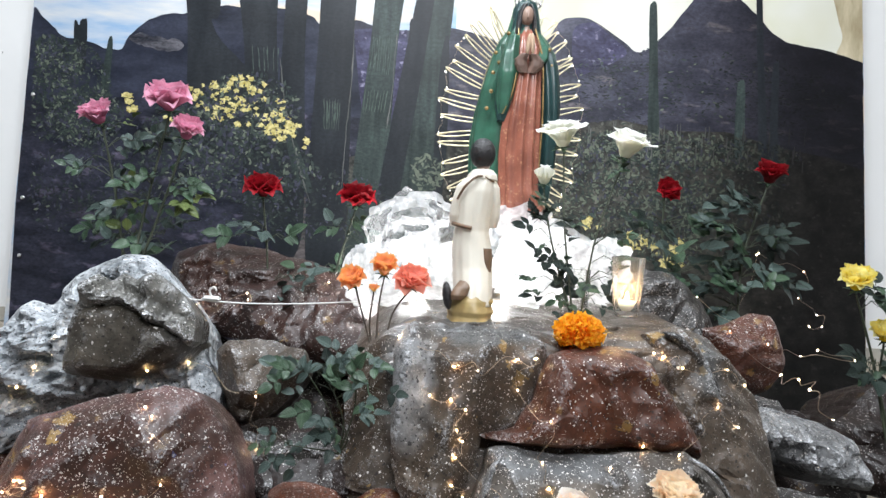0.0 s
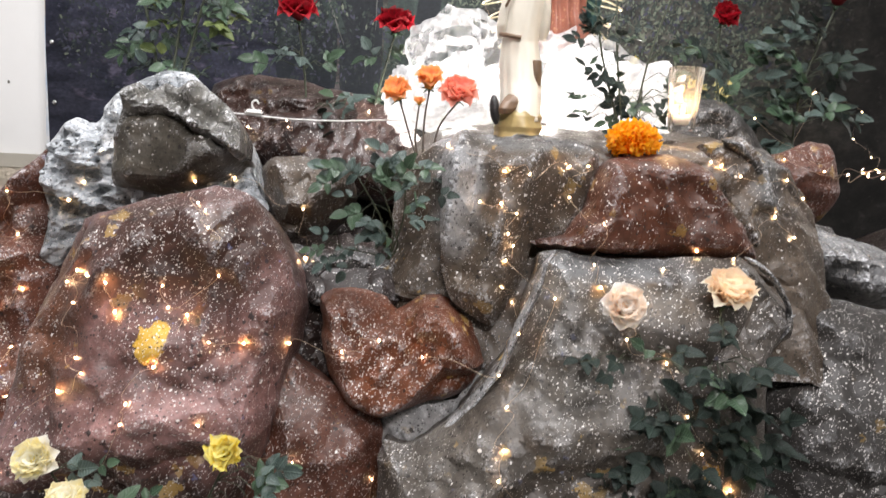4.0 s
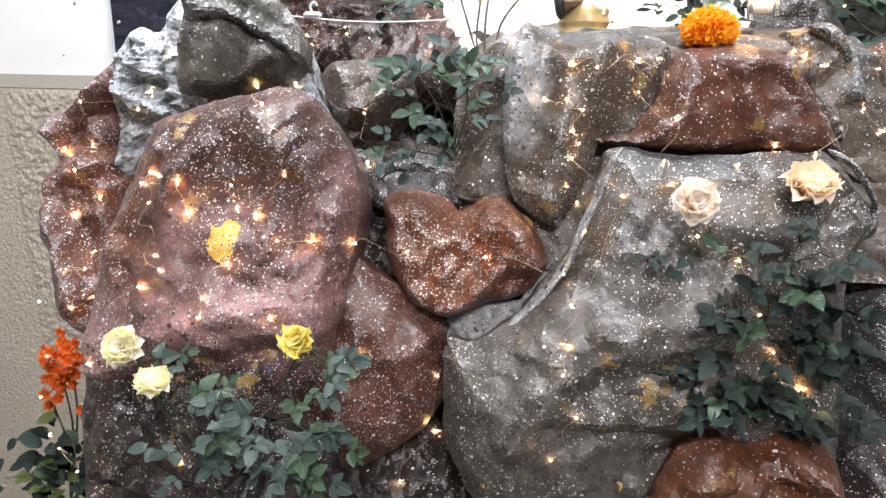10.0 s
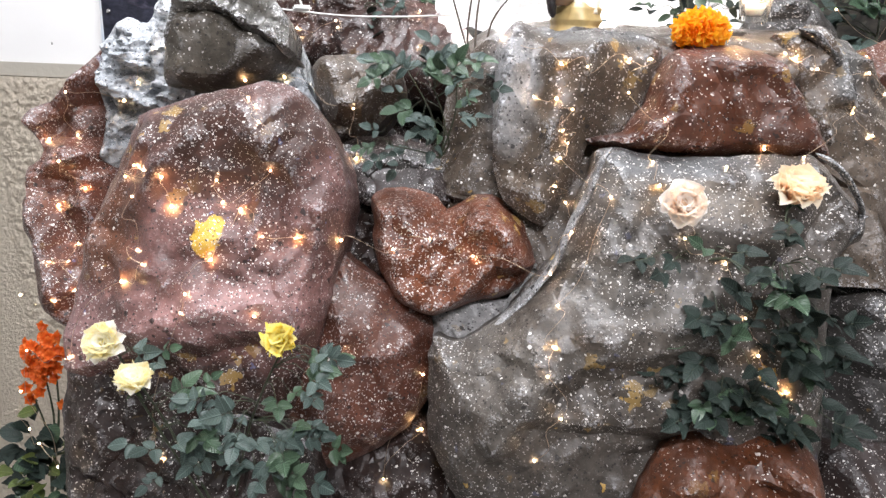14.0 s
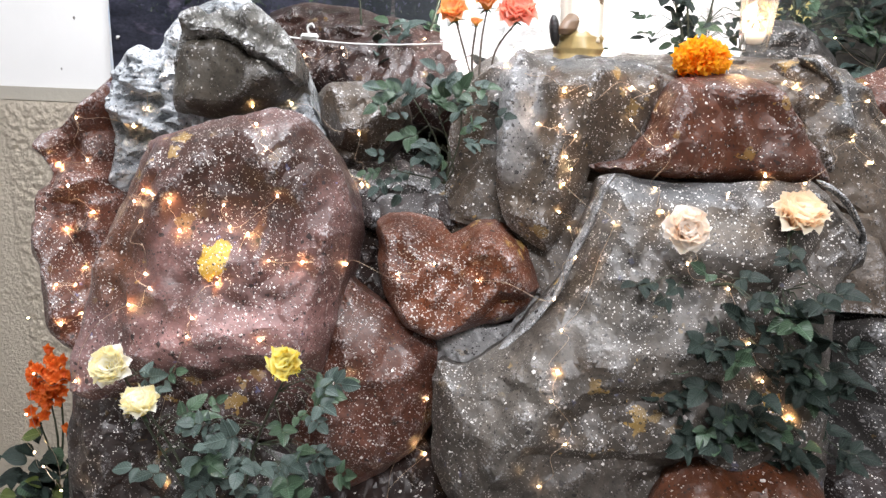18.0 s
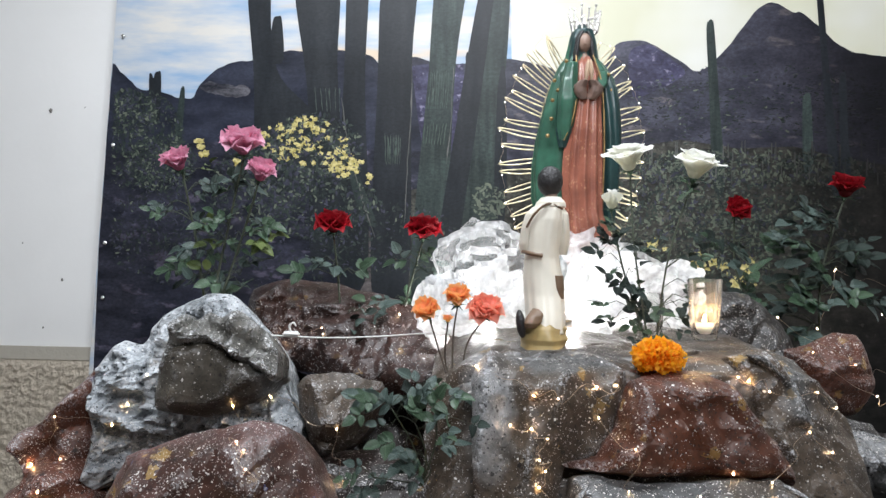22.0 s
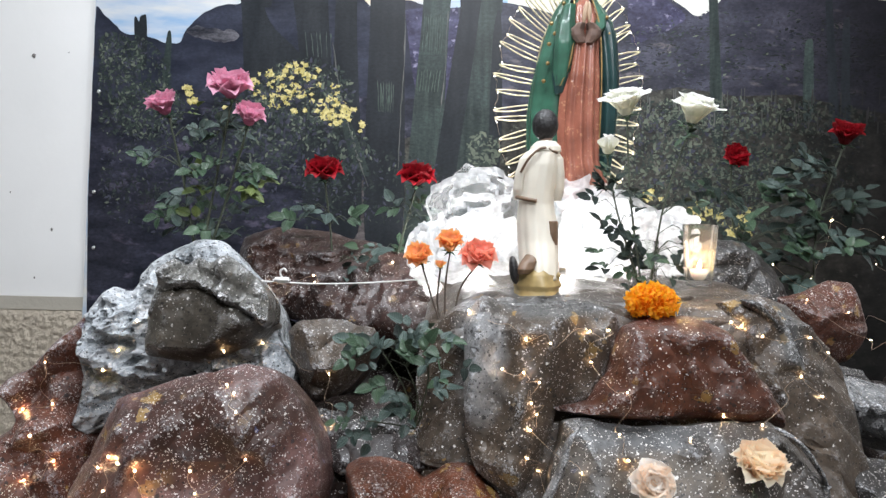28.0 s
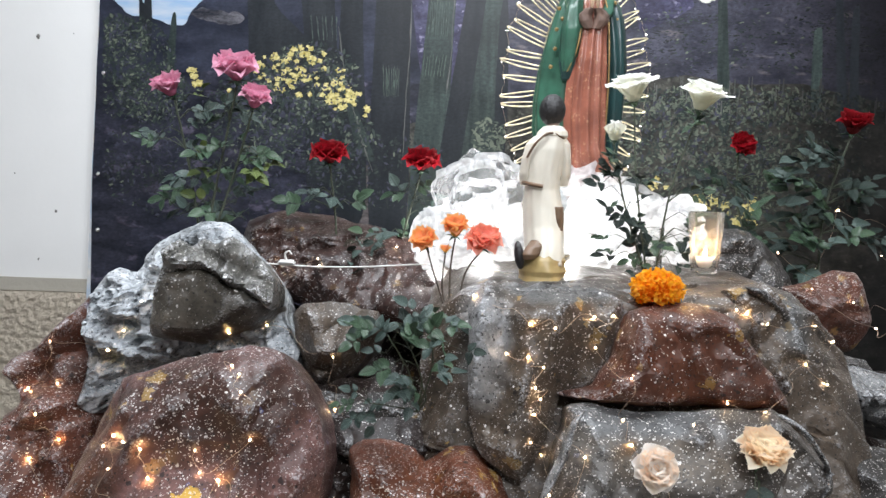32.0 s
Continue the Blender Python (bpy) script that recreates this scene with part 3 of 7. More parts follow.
def sheet_poly(name, points, y, mat, label="", n=0, wobble=0.0):
    """A flat printed shape of the backdrop at depth y."""
    y = flush(y)
    pts = spline(points, n, True) if n else [Vector(p) for p in points]
    for p in pts:
        p.z = min(p.z, 2.055)
        low = (2.06 - p.z) / 1.56
        p.x = min(max(p.x, -0.978 - 0.068 * low), 1.203 + 0.105 * low)
    bm = bmesh.new()
    vs = [bm.verts.new((p.x + wobble * noise.noise(p * 31), y, p.z + wobble * noise.noise(p * 37 + Vector((9, 0, 0))))) for p in pts]
    bmesh.ops.triangle_fill(bm, use_beauty=True, edges=[bm.edges.new((vs[i], vs[(i + 1) % len(vs)])) for i in range(len(vs))])
    for f1 in bm.faces:
        if f1.normal.y > 0:
            f1.normal_flip()
    return part(name, bm, mat, backdrop, label, smooth=False)


bm = bmesh.new()
box(bm, (-0.98, -0.018, 0.50), (1.205, -0.013, 2.06))
for q in bm.verts:
    low = (2.06 - q.co.z) / 1.56
    q.co.x += (-0.068 if q.co.x < 0 else 0.105) * low
part("vinyl_sheet", bm, SKY, backdrop, "thin vinyl sheet with printed evening sky", smooth=False)
sheet_poly("printed_pale_sky", [(0.107, -0.000, 2.002), (0.254, 0.000, 2.002), (0.635, 0.000, 2.001), (1.157, 0.000, 1.999), (1.420, 0.000, 1.998), (1.416, 0.000, 1.649), (0.711, 0.000, 1.676), (0.257, 0.000, 1.690), (0.111, 0.000, 1.689)], -0.0205, SKY_PALE)
sheet_poly("printed_range", [(-0.207, 0.000, 1.719), (-0.160, 0.000, 1.743), (-0.114, 0.000, 1.732), (-0.051, 0.000, 1.723), (0.026, 0.000, 1.733), (0.103, 0.000, 1.739), (0.180, 0.000, 1.724), (0.257, 0.000, 1.705), (0.348, 0.000, 1.721), (0.386, 0.000, 1.775), (0.421, 0.000, 1.789), (0.462, 0.000, 1.788), (0.500, 0.000, 1.771), (0.560, 0.000, 1.734), (0.603, 0.000, 1.706), (0.639, 0.000, 1.725), (0.685, -0.000, 1.771), (0.737, 0.000, 1.842), (0.770, 0.000, 1.881), (0.803, -0.000, 1.892), (0.833, 0.000, 1.879), (0.857, 0.000, 1.864), (0.878, 0.000, 1.867), (0.913, 0.000, 1.836), (0.942, -0.000, 1.812), (0.975, 0.000, 1.778), (1.023, 0.000, 1.757), (1.096, 0.000, 1.748), (1.155, 0.000, 1.736), (1.243, -0.000, 1.712), (1.359, 0.000, 1.664), (1.443, 0.000, 1.409), (-0.201, 0.000, 1.392)], -0.0220, RANGE, "printed dark purple mountain range", 200, 0.003)
sheet_poly("printed_mesa", [(-1.001, 0.000, 1.699), (-0.965, -0.000, 1.695), (-0.939, 0.000, 1.672), (-0.919, 0.000, 1.653), (-0.838, 0.000, 1.641), (-0.802, 0.000, 1.628), (-0.764, 0.000, 1.629), (-0.749, 0.000, 1.654), (-0.740, 0.000, 1.670), (-0.712, 0.000, 1.699), (-0.661, 0.000, 1.724), (-0.617, -0.000, 1.731), (-0.570, 0.000, 1.743), (-0.491, 0.000, 1.760), (-0.427, 0.000, 1.753), (-0.364, 0.000, 1.763), (-0.286, 0.000, 1.751), (-0.222, 0.000, 1.711), (-0.113, 0.000, 1.688), (-0.108, 0.000, 1.393), (-1.007, 0.000, 1.383)], -0.0235, MESA, "printed dark mesa", 160, 0.004)
sheet_poly("printed_slope", [(-1.012, 0.000, 1.478), (-0.834, 0.000, 1.495), (-0.643, 0.000, 1.512), (-0.422, 0.000, 1.499), (-0.203, 0.000, 1.485), (-0.048, 0.000, 1.486), (-0.015, 0.000, 1.394), (0.033, 0.000, 1.255), (0.036, 0.000, 1.041), (0.045, 0.000, 0.409), (-1.024, 0.000, 0.373), (-1.020, -0.000, 1.209)], -0.0250, DUSK, "printed dark slope")
sheet_poly("printed_haze", [(1.134, 0.000, 1.927), (1.236, 0.000, 1.934), (1.283, 0.000, 1.673), (1.218, 0.000, 1.697), (1.180, 0.000, 1.698), (1.149, 0.000, 1.727), (1.165, -0.000, 1.780), (1.149, -0.000, 1.835)], -0.0213, CURTAIN, "printed beige haze", 40)
sheet_poly("printed_cliff", [(-0.743, 0.000, 1.653), (-0.721, 0.000, 1.671), (-0.693, 0.000, 1.666), (-0.661, 0.000, 1.662), (-0.614, 0.000, 1.658), (-0.609, 0.000, 1.639), (-0.651, -0.000, 1.634), (-0.698, 0.000, 1.640), (-0.733, -0.000, 1.645)], -0.0238, CLIFF, "printed pale cliff", 70, 0.014)
sheet_poly("printed_hillside", [(-0.160, 0.000, 1.718), (-0.112, 0.000, 1.724), (-0.097, 0.000, 1.655), (-0.057, 0.000, 1.712), (-0.021, 0.000, 1.727), (-0.011, 0.000, 1.640), (-0.039, 0.000, 1.547), (-0.058, 0.000, 1.439), (-0.116, 0.000, 1.436), (-0.141, 0.000, 1.571)], -0.0255, VIOLET, "printed violet hillside")
sheet_poly("printed_hillside", [(0.425, 0.000, 1.749), (0.476, 0.000, 1.777), (0.540, 0.000, 1.735), (0.573, 0.000, 1.697), (0.498, 0.000, 1.656), (0.437, 0.000, 1.637)], -0.0256, VIOLET, "printed violet hillside", 30, 0.004)
sheet_poly("printed_rock", [(-0.305, 0.000, 1.243), (-0.238, 0.000, 1.277), (-0.172, 0.000, 1.293), (-0.110, 0.000, 1.266), (-0.073, 0.000, 1.195), (-0.071, 0.000, 1.104), (-0.328, 0.000, 1.090), (-0.320, 0.000, 1.182)], -0.0256, EARTH, "printed brown rock", 40, 0.004)
sheet_poly("printed_scrubland", [(-0.170, 0.000, 1.376), (-0.046, 0.000, 1.409), (0.046, 0.000, 1.425), (0.229, 0.000, 1.458), (0.441, 0.000, 1.503), (0.561, 0.000, 1.522), (0.711, 0.000, 1.500), (0.859, 0.000, 1.506), (1.007, 0.000, 1.472), (1.153, 0.000, 1.451), (1.327, 0.000, 1.423), (1.381, 0.000, 1.066), (1.403, -0.000, 0.454), (-0.152, 0.000, 0.402)], -0.0258, SCRUB, "printed scrubland")
for k, (outline, mat) in enumerate((
        ([(-0.618, 0.000, 1.973), (-0.559, 0.000, 1.973), (-0.549, 0.000, 1.813), (-0.521, 0.000, 1.687), (-0.423, 0.000, 1.577), (-0.372, 0.000, 1.390), (-0.561, 0.000, 1.388), (-0.597, -0.000, 1.718)], CACTUS),
        ([(-0.549, 0.000, 1.734), (-0.549, 0.000, 1.813), (-0.544, -0.000, 1.848), (-0.533, 0.000, 1.855), (-0.521, 0.000, 1.845), (-0.514, 0.000, 1.734)], CACTUS),
        ([(-0.486, 0.000, 1.972), (-0.369, 0.000, 1.972), (-0.364, 0.000, 1.719), (-0.346, 0.000, 1.499), (-0.327, 0.000, 1.328), (-0.420, 0.000, 1.156), (-0.443, 0.000, 1.624)], CACTUS),
        ([(-0.337, 0.000, 1.972), (-0.284, 0.000, 1.972), (-0.287, 0.000, 1.672), (-0.271, 0.000, 1.159), (-0.352, 0.000, 1.157), (-0.345, 0.000, 1.719)], CACTUS),
        ([(-0.240, 0.000, 1.972), (-0.152, 0.000, 1.971), (-0.160, 0.000, 1.719), (-0.162, 0.000, 1.099), (-0.257, 0.000, 1.097), (-0.253, 0.000, 1.672)], CACTUS),
        ([(-0.093, -0.000, 1.971), (-0.015, -0.000, 1.971), (-0.042, 0.000, 1.704), (-0.072, 0.000, 1.100), (-0.155, 0.000, 1.099), (-0.116, 0.000, 1.673)], CACTUS_LIT),
        ([(0.032, 0.000, 1.971), (0.082, 0.000, 1.971), (0.051, 0.000, 1.720), (-0.000, 0.000, 1.409), (-0.042, 0.000, 1.101), (-0.097, 0.000, 1.100), (-0.036, 0.000, 1.564)], CACTUS),
        ([(0.072, -0.000, 1.971), (0.103, 0.000, 1.971), (0.097, 0.000, 1.736), (0.075, 0.000, 1.565), (0.068, 0.000, 1.103), (-0.032, 0.000, 1.101), (0.027, 0.000, 1.626)], CACTUS_LIT),
        ([(0.073, 0.000, 1.642), (0.093, 0.000, 1.705), (0.101, 0.000, 1.441), (0.094, 0.000, 1.287), (0.069, 0.000, 1.287)], CACTUS),
        ([(-0.881, 0.000, 1.574), (-0.888, 0.000, 1.682), (-0.882, 0.000, 1.695), (-0.875, 0.000, 1.682), (-0.872, 0.000, 1.695), (-0.864, -0.000, 1.700), (-0.854, 0.000, 1.689), (-0.855, 0.000, 1.566)], CACTUS),
        ([(-0.814, 0.000, 1.492), (-0.802, 0.000, 1.622), (-0.795, 0.000, 1.657), (-0.787, -0.000, 1.651), (-0.787, 0.000, 1.590), (-0.795, 0.000, 1.488)], CACTUS_LIT),
        ([(0.648, 0.000, 1.401), (0.636, -0.000, 1.660), (0.629, 0.000, 1.815), (0.635, 0.000, 1.842), (0.644, 0.000, 1.844), (0.650, 0.000, 1.815), (0.663, 0.000, 1.630), (0.678, 0.000, 1.401)], CACTUS_LIT),
        ([(0.883, 0.000, 1.448), (0.880, 0.000, 1.616), (0.885, 0.000, 1.643), (0.892, 0.000, 1.649), (0.901, -0.000, 1.640), (0.905, 0.000, 1.570), (0.907, 0.000, 1.449)], CACTUS_LIT),
        ([(0.954, 0.000, 1.404), (0.934, 0.000, 1.677), (0.914, 0.000, 1.969), (0.928, -0.000, 1.969), (0.949, 0.000, 1.723), (0.977, 0.000, 1.404)], CACTUS),
        ([(0.980, 0.000, 1.434), (0.975, 0.000, 1.647), (0.978, 0.000, 1.696), (0.986, 0.000, 1.703), (0.993, 0.000, 1.693), (0.998, 0.000, 1.540), (1.004, -0.000, 1.435)], CACTUS),
        ([(-0.013, 0.000, 1.673), (-0.013, 0.000, 1.745), (-0.008, 0.000, 1.757), (-0.004, 0.000, 1.745), (-0.001, 0.000, 1.673)], CACTUS),
        ([(-0.293, 0.000, 1.313), (-0.323, 0.000, 1.406), (-0.353, 0.000, 1.515), (-0.340, 0.000, 1.515), (-0.294, 0.000, 1.406), (-0.248, 0.000, 1.282)], CACTUS_LIT))):
    sheet_poly("printed_cactus", outline, -0.0270 - 0.0004 * k, mat, n=40)



def cluster(rng, lobes, count):
    pts = []
    while len(pts) < count:
        x, z, rx, rz = rng.choice(lobes)
        a, r = rng.uniform(0, 2 * math.pi), math.sqrt(rng.random())
        pts.append((x + rx * r * math.cos(a), z + rz * r * math.sin(a)))
    return pts


TONES = [printed("printed_leaf_dark", (0.012, 0.016, 0.016), (0.028, 0.036, 0.034), (30, 30, 30), dusk=True), printed("printed_leaf_mid", (0.022, 0.033, 0.030), (0.048, 0.064, 0.054), (30, 30, 30), dusk=True),
         printed("printed_leaf_pale", (0.070, 0.086, 0.068), (0.155, 0.175, 0.130), (30, 30, 30), dusk=True), printed("printed_leaf_blue", (0.024, 0.026, 0.042), (0.065, 0.066, 0.095), (30, 30, 30), dusk=True)]


def foliage_print(name, lobes, counts, size, y, seed, stretch=1.0):
    """Printed foliage: thousands of small flat leaf marks in a few tones, from dark behind to pale in front."""
    rng = random.Random(seed)
    bm = bmesh.new()
    k = 0
    for tone, count in enumerate(counts):
        for x, z in cluster(rng, lobes, count):
            s, a = size * (0.3 + 1.5 * rng.random() ** 2), rng.uniform(0, 6.28)
            if x < -0.985:
                continue
            ca, sa, yy = math.cos(a), math.sin(a), flush(y) - 0.0000003 * k
            k += 1
            f1 = bm.faces.new([bm.verts.new((x + s * (px * ca - pz * sa), yy, z + stretch * s * (px * sa + pz * ca))) for px, pz in ((-1, 0), (-0.3, -0.42), (0.5, -0.3), (1, 0.05), (0.4, 0.4), (-0.4, 0.36))])
            f1.material_index = tone
            f1.normal_update()
            if f1.normal.y > 0:
                f1.normal_flip()
    ob = part(name, bm, TONES, backdrop, smooth=False)
    ob["kind"] = "stuff"
    return ob


def blossoms(name, centre_list, mat, y, size, seed):
    """Many small printed blossoms, flat five-lobed marks."""
    rng = random.Random(seed)
    bm = bmesh.new()
    for i0, (x, z) in enumerate(centre_list):
        yy = flush(y) - 0.000006 * i0
        s, a0, k = size * rng.uniform(0.6, 1.25), rng.uniform(0, 6), rng.choice((4, 5, 5))
        vs = []
        for i in range(2 * k):
            r = s * (1.0 if i % 2 else 0.62) * rng.uniform(0.75, 1.15)
            a = a0 + math.pi * i / k
            vs.append(bm.verts.new((x + r * math.cos(a), yy, z + r * math.sin(a) * 0.85)))
        bm.faces.new(vs[::-1])
    ob = part(name, bm, mat, backdrop, smooth=False)
    ob["kind"] = "stuff"
    return ob


rng = random.Random(4)


def lobe(place, rx, rz):
    return (place[0], place[2], rx, rz)


foliage_print("printed_thicket", [lobe((-0.914, 0.000, 1.510), 0.13, 0.14), lobe((-0.941, 0.000, 1.582), 0.08, 0.07), lobe((-0.848, 0.000, 1.448), 0.10, 0.08)], (1300, 1700, 500, 500), 0.0045, -0.0302, 21)
foliage_print("printed_flower_bush", [lobe((-0.483, 0.000, 1.451), 0.19, 0.10), lobe((-0.422, 0.000, 1.499), 0.13, 0.09), lobe((-0.576, 0.000, 1.388), 0.15, 0.10), lobe((-0.418, 0.000, 1.342), 0.17, 0.10)], (1800, 1300, 420, 700), 0.0052, -0.0330, 22)
foliage_print("printed_pale_shrub", [lobe((0.053, 0.000, 1.348), 0.045, 0.05)], (60, 90, 120, 0), 0.006, -0.0350, 23)
foliage_print("printed_brush", [lobe((0.711, 0.000, 1.386), 0.34, 0.10), lobe((0.562, 0.000, 1.263), 0.34, 0.12), lobe((0.830, 0.000, 1.251), 0.22, 0.12), lobe((0.711, 0.000, 1.447), 0.36, 0.05), lobe((0.442, 0.000, 1.322), 0.2, 0.16)], (2400, 2600, 2300, 600), 0.0050, -0.0302, 24)
foliage_print("printed_low_brush", [lobe((-0.635, 0.000, 1.215), 0.36, 0.12), lobe((-0.229, 0.000, 1.252), 0.20, 0.10), lobe((-0.827, 0.000, 1.275), 0.18, 0.10)], (1500, 400, 50, 700), 0.0045, -0.0302, 25)
foliage_print("printed_far_slope", [lobe((0.785, 0.000, 1.631), 0.35, 0.10), lobe((0.531, 0.000, 1.598), 0.2, 0.09), lobe((0.978, 0.000, 1.601), 0.2, 0.1)], (1200, 300, 60, 900), 0.006, -0.0236, 26, 0.45)
FLOWER_DOME = [(-0.451, 1.554, 0.068, 0.024), (-0.535, 1.514, 0.042, 0.039), (-0.388, 1.502, 0.063, 0.036), (-0.457, 1.500, 0.045, 0.021), (-0.356, 1.459, 0.039, 0.033), (-0.342, 1.426, 0.039, 0.015), (-0.581, 1.501, 0.021, 0.033), (-0.741, 1.498, 0.021, 0.015), (-0.728, 1.479, 0.012, 0.012), (-0.502, 1.466, 0.033, 0.012), (-0.302, 1.450, 0.015, 0.009), (-0.273, 1.409, 0.006, 0.012), (-0.440, 1.451, 0.021, 0.012), (-0.634, 1.450, 0.012, 0.009)]
blossoms("printed_blossom", cluster(rng, FLOWER_DOME[:6] * 2 + FLOWER_DOME, 190), PETAL_PRINT, -0.036, 0.0095, 1)
bx, _, bz = (0.622, 0.000, 1.195)
blossoms("printed_blossom", cluster(rng, [(bx, bz, 0.06, 0.03), (bx - 0.12, bz + 0.04, 0.03, 0.02), (bx + 0.10, bz - 0.02, 0.05, 0.04)], 26), PETAL_PRINT, -0.036, 0.016, 2)
bx, _, bz = (0.741, 0.000, 1.432)
blossoms("printed_pale_tuft", cluster(rng, [(bx, bz, 0.35, 0.05), (bx - 0.1, bz - 0.08, 0.30, 0.06)], 120), PALE_PRINT, -0.036, 0.006, 3)
bm = bmesh.new()
for i in range(60):
    x, z, h = bx + rng.uniform(-0.30, 0.34), bz + rng.uniform(-0.03, 0.05), rng.uniform(0.02, 0.05)
    w = rng.uniform(0.0012, 0.0026)
    bm.faces.new([bm.verts.new(p) for p in ((x - w, -0.0212, z), (x + w, -0.0212, z), (x + w * 0.7, -0.0212, z + h), (x - w * 0.7, -0.0212, z + h))])
part("printed_far_stems", bm, PALE_PRINT, backdrop, smooth=False)["kind"] = "stuff"
RIMS = [([(-0.160, 1.721), (-0.159, 1.601), (-0.165, 1.494), (-0.169, 1.387), (-0.172, 1.289)], 0.004, PALE_PRINT),
        ([(-0.046, 1.716), (-0.049, 1.632), (-0.053, 1.541), (-0.064, 1.449)], 0.004, PALE_PRINT),
        ([(-0.351, 1.631), (-0.334, 1.523), (-0.307, 1.416), (-0.279, 1.325), (-0.252, 1.250)], 0.007, PALE_PRINT),
        ([(-0.013, 1.747), (-0.013, 1.694), (-0.018, 1.632), (-0.036, 1.579)], 0.004, CACTUS)]
RIBS = [([(-0.108, 1.709), (-0.112, 1.601)], [(-0.058, 1.709), (-0.063, 1.602)], 9),
        ([(-0.121, 1.563), (-0.126, 1.502)], [(-0.063, 1.563), (-0.071, 1.502)], 8),
        ([(-0.230, 1.532), (-0.225, 1.448)], [(-0.187, 1.532), (-0.189, 1.448)], 9),
        ([(-0.425, 1.661), (-0.415, 1.592)], [(-0.355, 1.662), (-0.354, 1.592)], 6)]


def printed_strip(bm, line, width, y, seed):
    """A narrow printed streak along a line of (x, z), uneven in width."""
    pts = spline([(x, 0, z) for x, z in line], 24)
    rows = []
    for i, p in enumerate(pts):
        w = width * (0.35 + 0.65 * abs(noise.noise(p * 38 + Vector((seed, 0, 0)))) * 2) * min(1, (i + 1) / 4, (24 - i) / 4)
        x = p.x + 0.003 * noise.noise(p * 25 + Vector((0, seed, 0)))
        rows.append((bm.verts.new((x - w, y, p.z)), bm.verts.new((x + w, y, p.z))))
    for (a, b), (c, d) in zip(rows, rows[1:]):
        bm.faces.new((a, b, d, c))


for k, (line, width, mat) in enumerate(RIMS):
    bm = bmesh.new()
    printed_strip(bm, line, width * 0.5, flush(-0.0352), k)
    part("printed_cactus_edge", bm, mat, backdrop, smooth=False)
bm = bmesh.new()
for first, last, count in RIBS:
    for k in range(count):
        f1 = (k + 0.5 * noise.noise(Vector((k * 3.1, 0, first[0][0] * 50)))) / (count - 1)
        cut = 0.25 * abs(noise.noise(Vector((k * 5.7, 2, 0))))
        top, foot = (tuple(a + (b - a) * f1 for a, b in zip(first[i], last[i])) for i in (0, 1))
        high = tuple(a + (b - a) * cut for a, b in zip(top, foot))
        printed_strip(bm, [high, tuple((a + b) / 2 for a, b in zip(high, foot)), foot], 0.0016, flush(-0.0352), k)
part("printed_cactus_ribs", bm, CACTUS_RIB, backdrop, smooth=False)["kind"] = "stuff"
METAL = plain("bright_metal", (0.75, 0.75, 0.75), 0.25, 0.1, 50, 1.0)
for place in ((-0.964, -0.022, 1.799), (-0.982, -0.022, 1.495), (-0.996, -0.022, 1.225), (-0.997, -0.022, 1.074)):
    bm = bmesh.new()
    bmesh.ops.create_uvsphere(bm, u_segments=12, v_segments=8, radius=0.006, matrix=Matrix.Translation(place) @ Matrix.Diagonal((1, 0.7, 1, 1)))
    part("nail_head", bm, METAL, backdrop, "bright metal nail head")

# ---- mound ----
MOUND = spline([(0, -0.02, 0.80), (0, -0.25, 0.90), (0, -0.42, 0.94), (0, -0.50, 0.90), (0, -0.60, 0.78), (0, -0.70, 0.62), (0, -0.80, 0.45), (0, -0.88, 0.22), (0, -0.95, -0.02), (0, -1.0, -0.28), (0, -1.02, -0.55)], 90)
SHELF = spline([(0, -0.20, 1.075), (0, -0.45, 1.072), (0, -0.70, 1.056), (0, -0.84, 1.047), (0, -0.885, 1.030), (0, -0.90, 0.99), (0, -0.92, 0.92), (0, -0.95, 0.84), (0, -0.98, 0.75)], 100)


def mound_spot(u, v):
    x = -0.78 + 1.86 * u
    p = MOUND[int(v * 89)]
    side = min(1.0, (x + 0.80) / 0.25, (1.10 - x) / 0.2)
    drop = (1 - side) * 0.45 + (0.10 if x > 0.72 else 0)
    return Vector((x, p.y * (0.75 + 0.25 * side), max(-0.55, p.z - drop * min(1, max(0, p.z))))), Vector((0, -1, 0.5)) * (1 if v < 0.97 else 0)


def shelf_spot(u, v):
    x = -0.05 + 0.62 * u
    p = SHELF[int(v * 99)]
    end = max(0.0, (u - 0.82) / 0.18) ** 2 * 0.16 + max(0.0, (0.16 - u) / 0.16) ** 2 * 0.05
    q = Vector((x + 0.10 * max(0, v - 0.4) * (1 if u > 0.6 else -0.1), p.y + 0.6 * end, p.z - end))
    return q, Vector((0, -1, 0.3)) if p.z < 1.043 else Vector((0, 0, 0.12 if p.y < -0.5 else 0.3))


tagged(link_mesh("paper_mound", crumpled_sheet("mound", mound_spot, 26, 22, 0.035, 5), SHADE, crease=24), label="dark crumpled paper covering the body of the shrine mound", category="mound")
bm = crumpled_sheet("shelf", shelf_spot, 11, 13, 0.012, 8)
bmesh.ops.solidify(bm, geom=bm.faces[:], thickness=0.004)
tagged(link_mesh("paper_ledge", bm, LEDGE, crease=24), label="grey spattered paper shelf under the two figures", category="paper rock", group="paper rocks of the mound")
LR, LG = "red-brown crumpled paper boulder spattered with white paint", "grey crumpled paper boulder spattered with white paint"
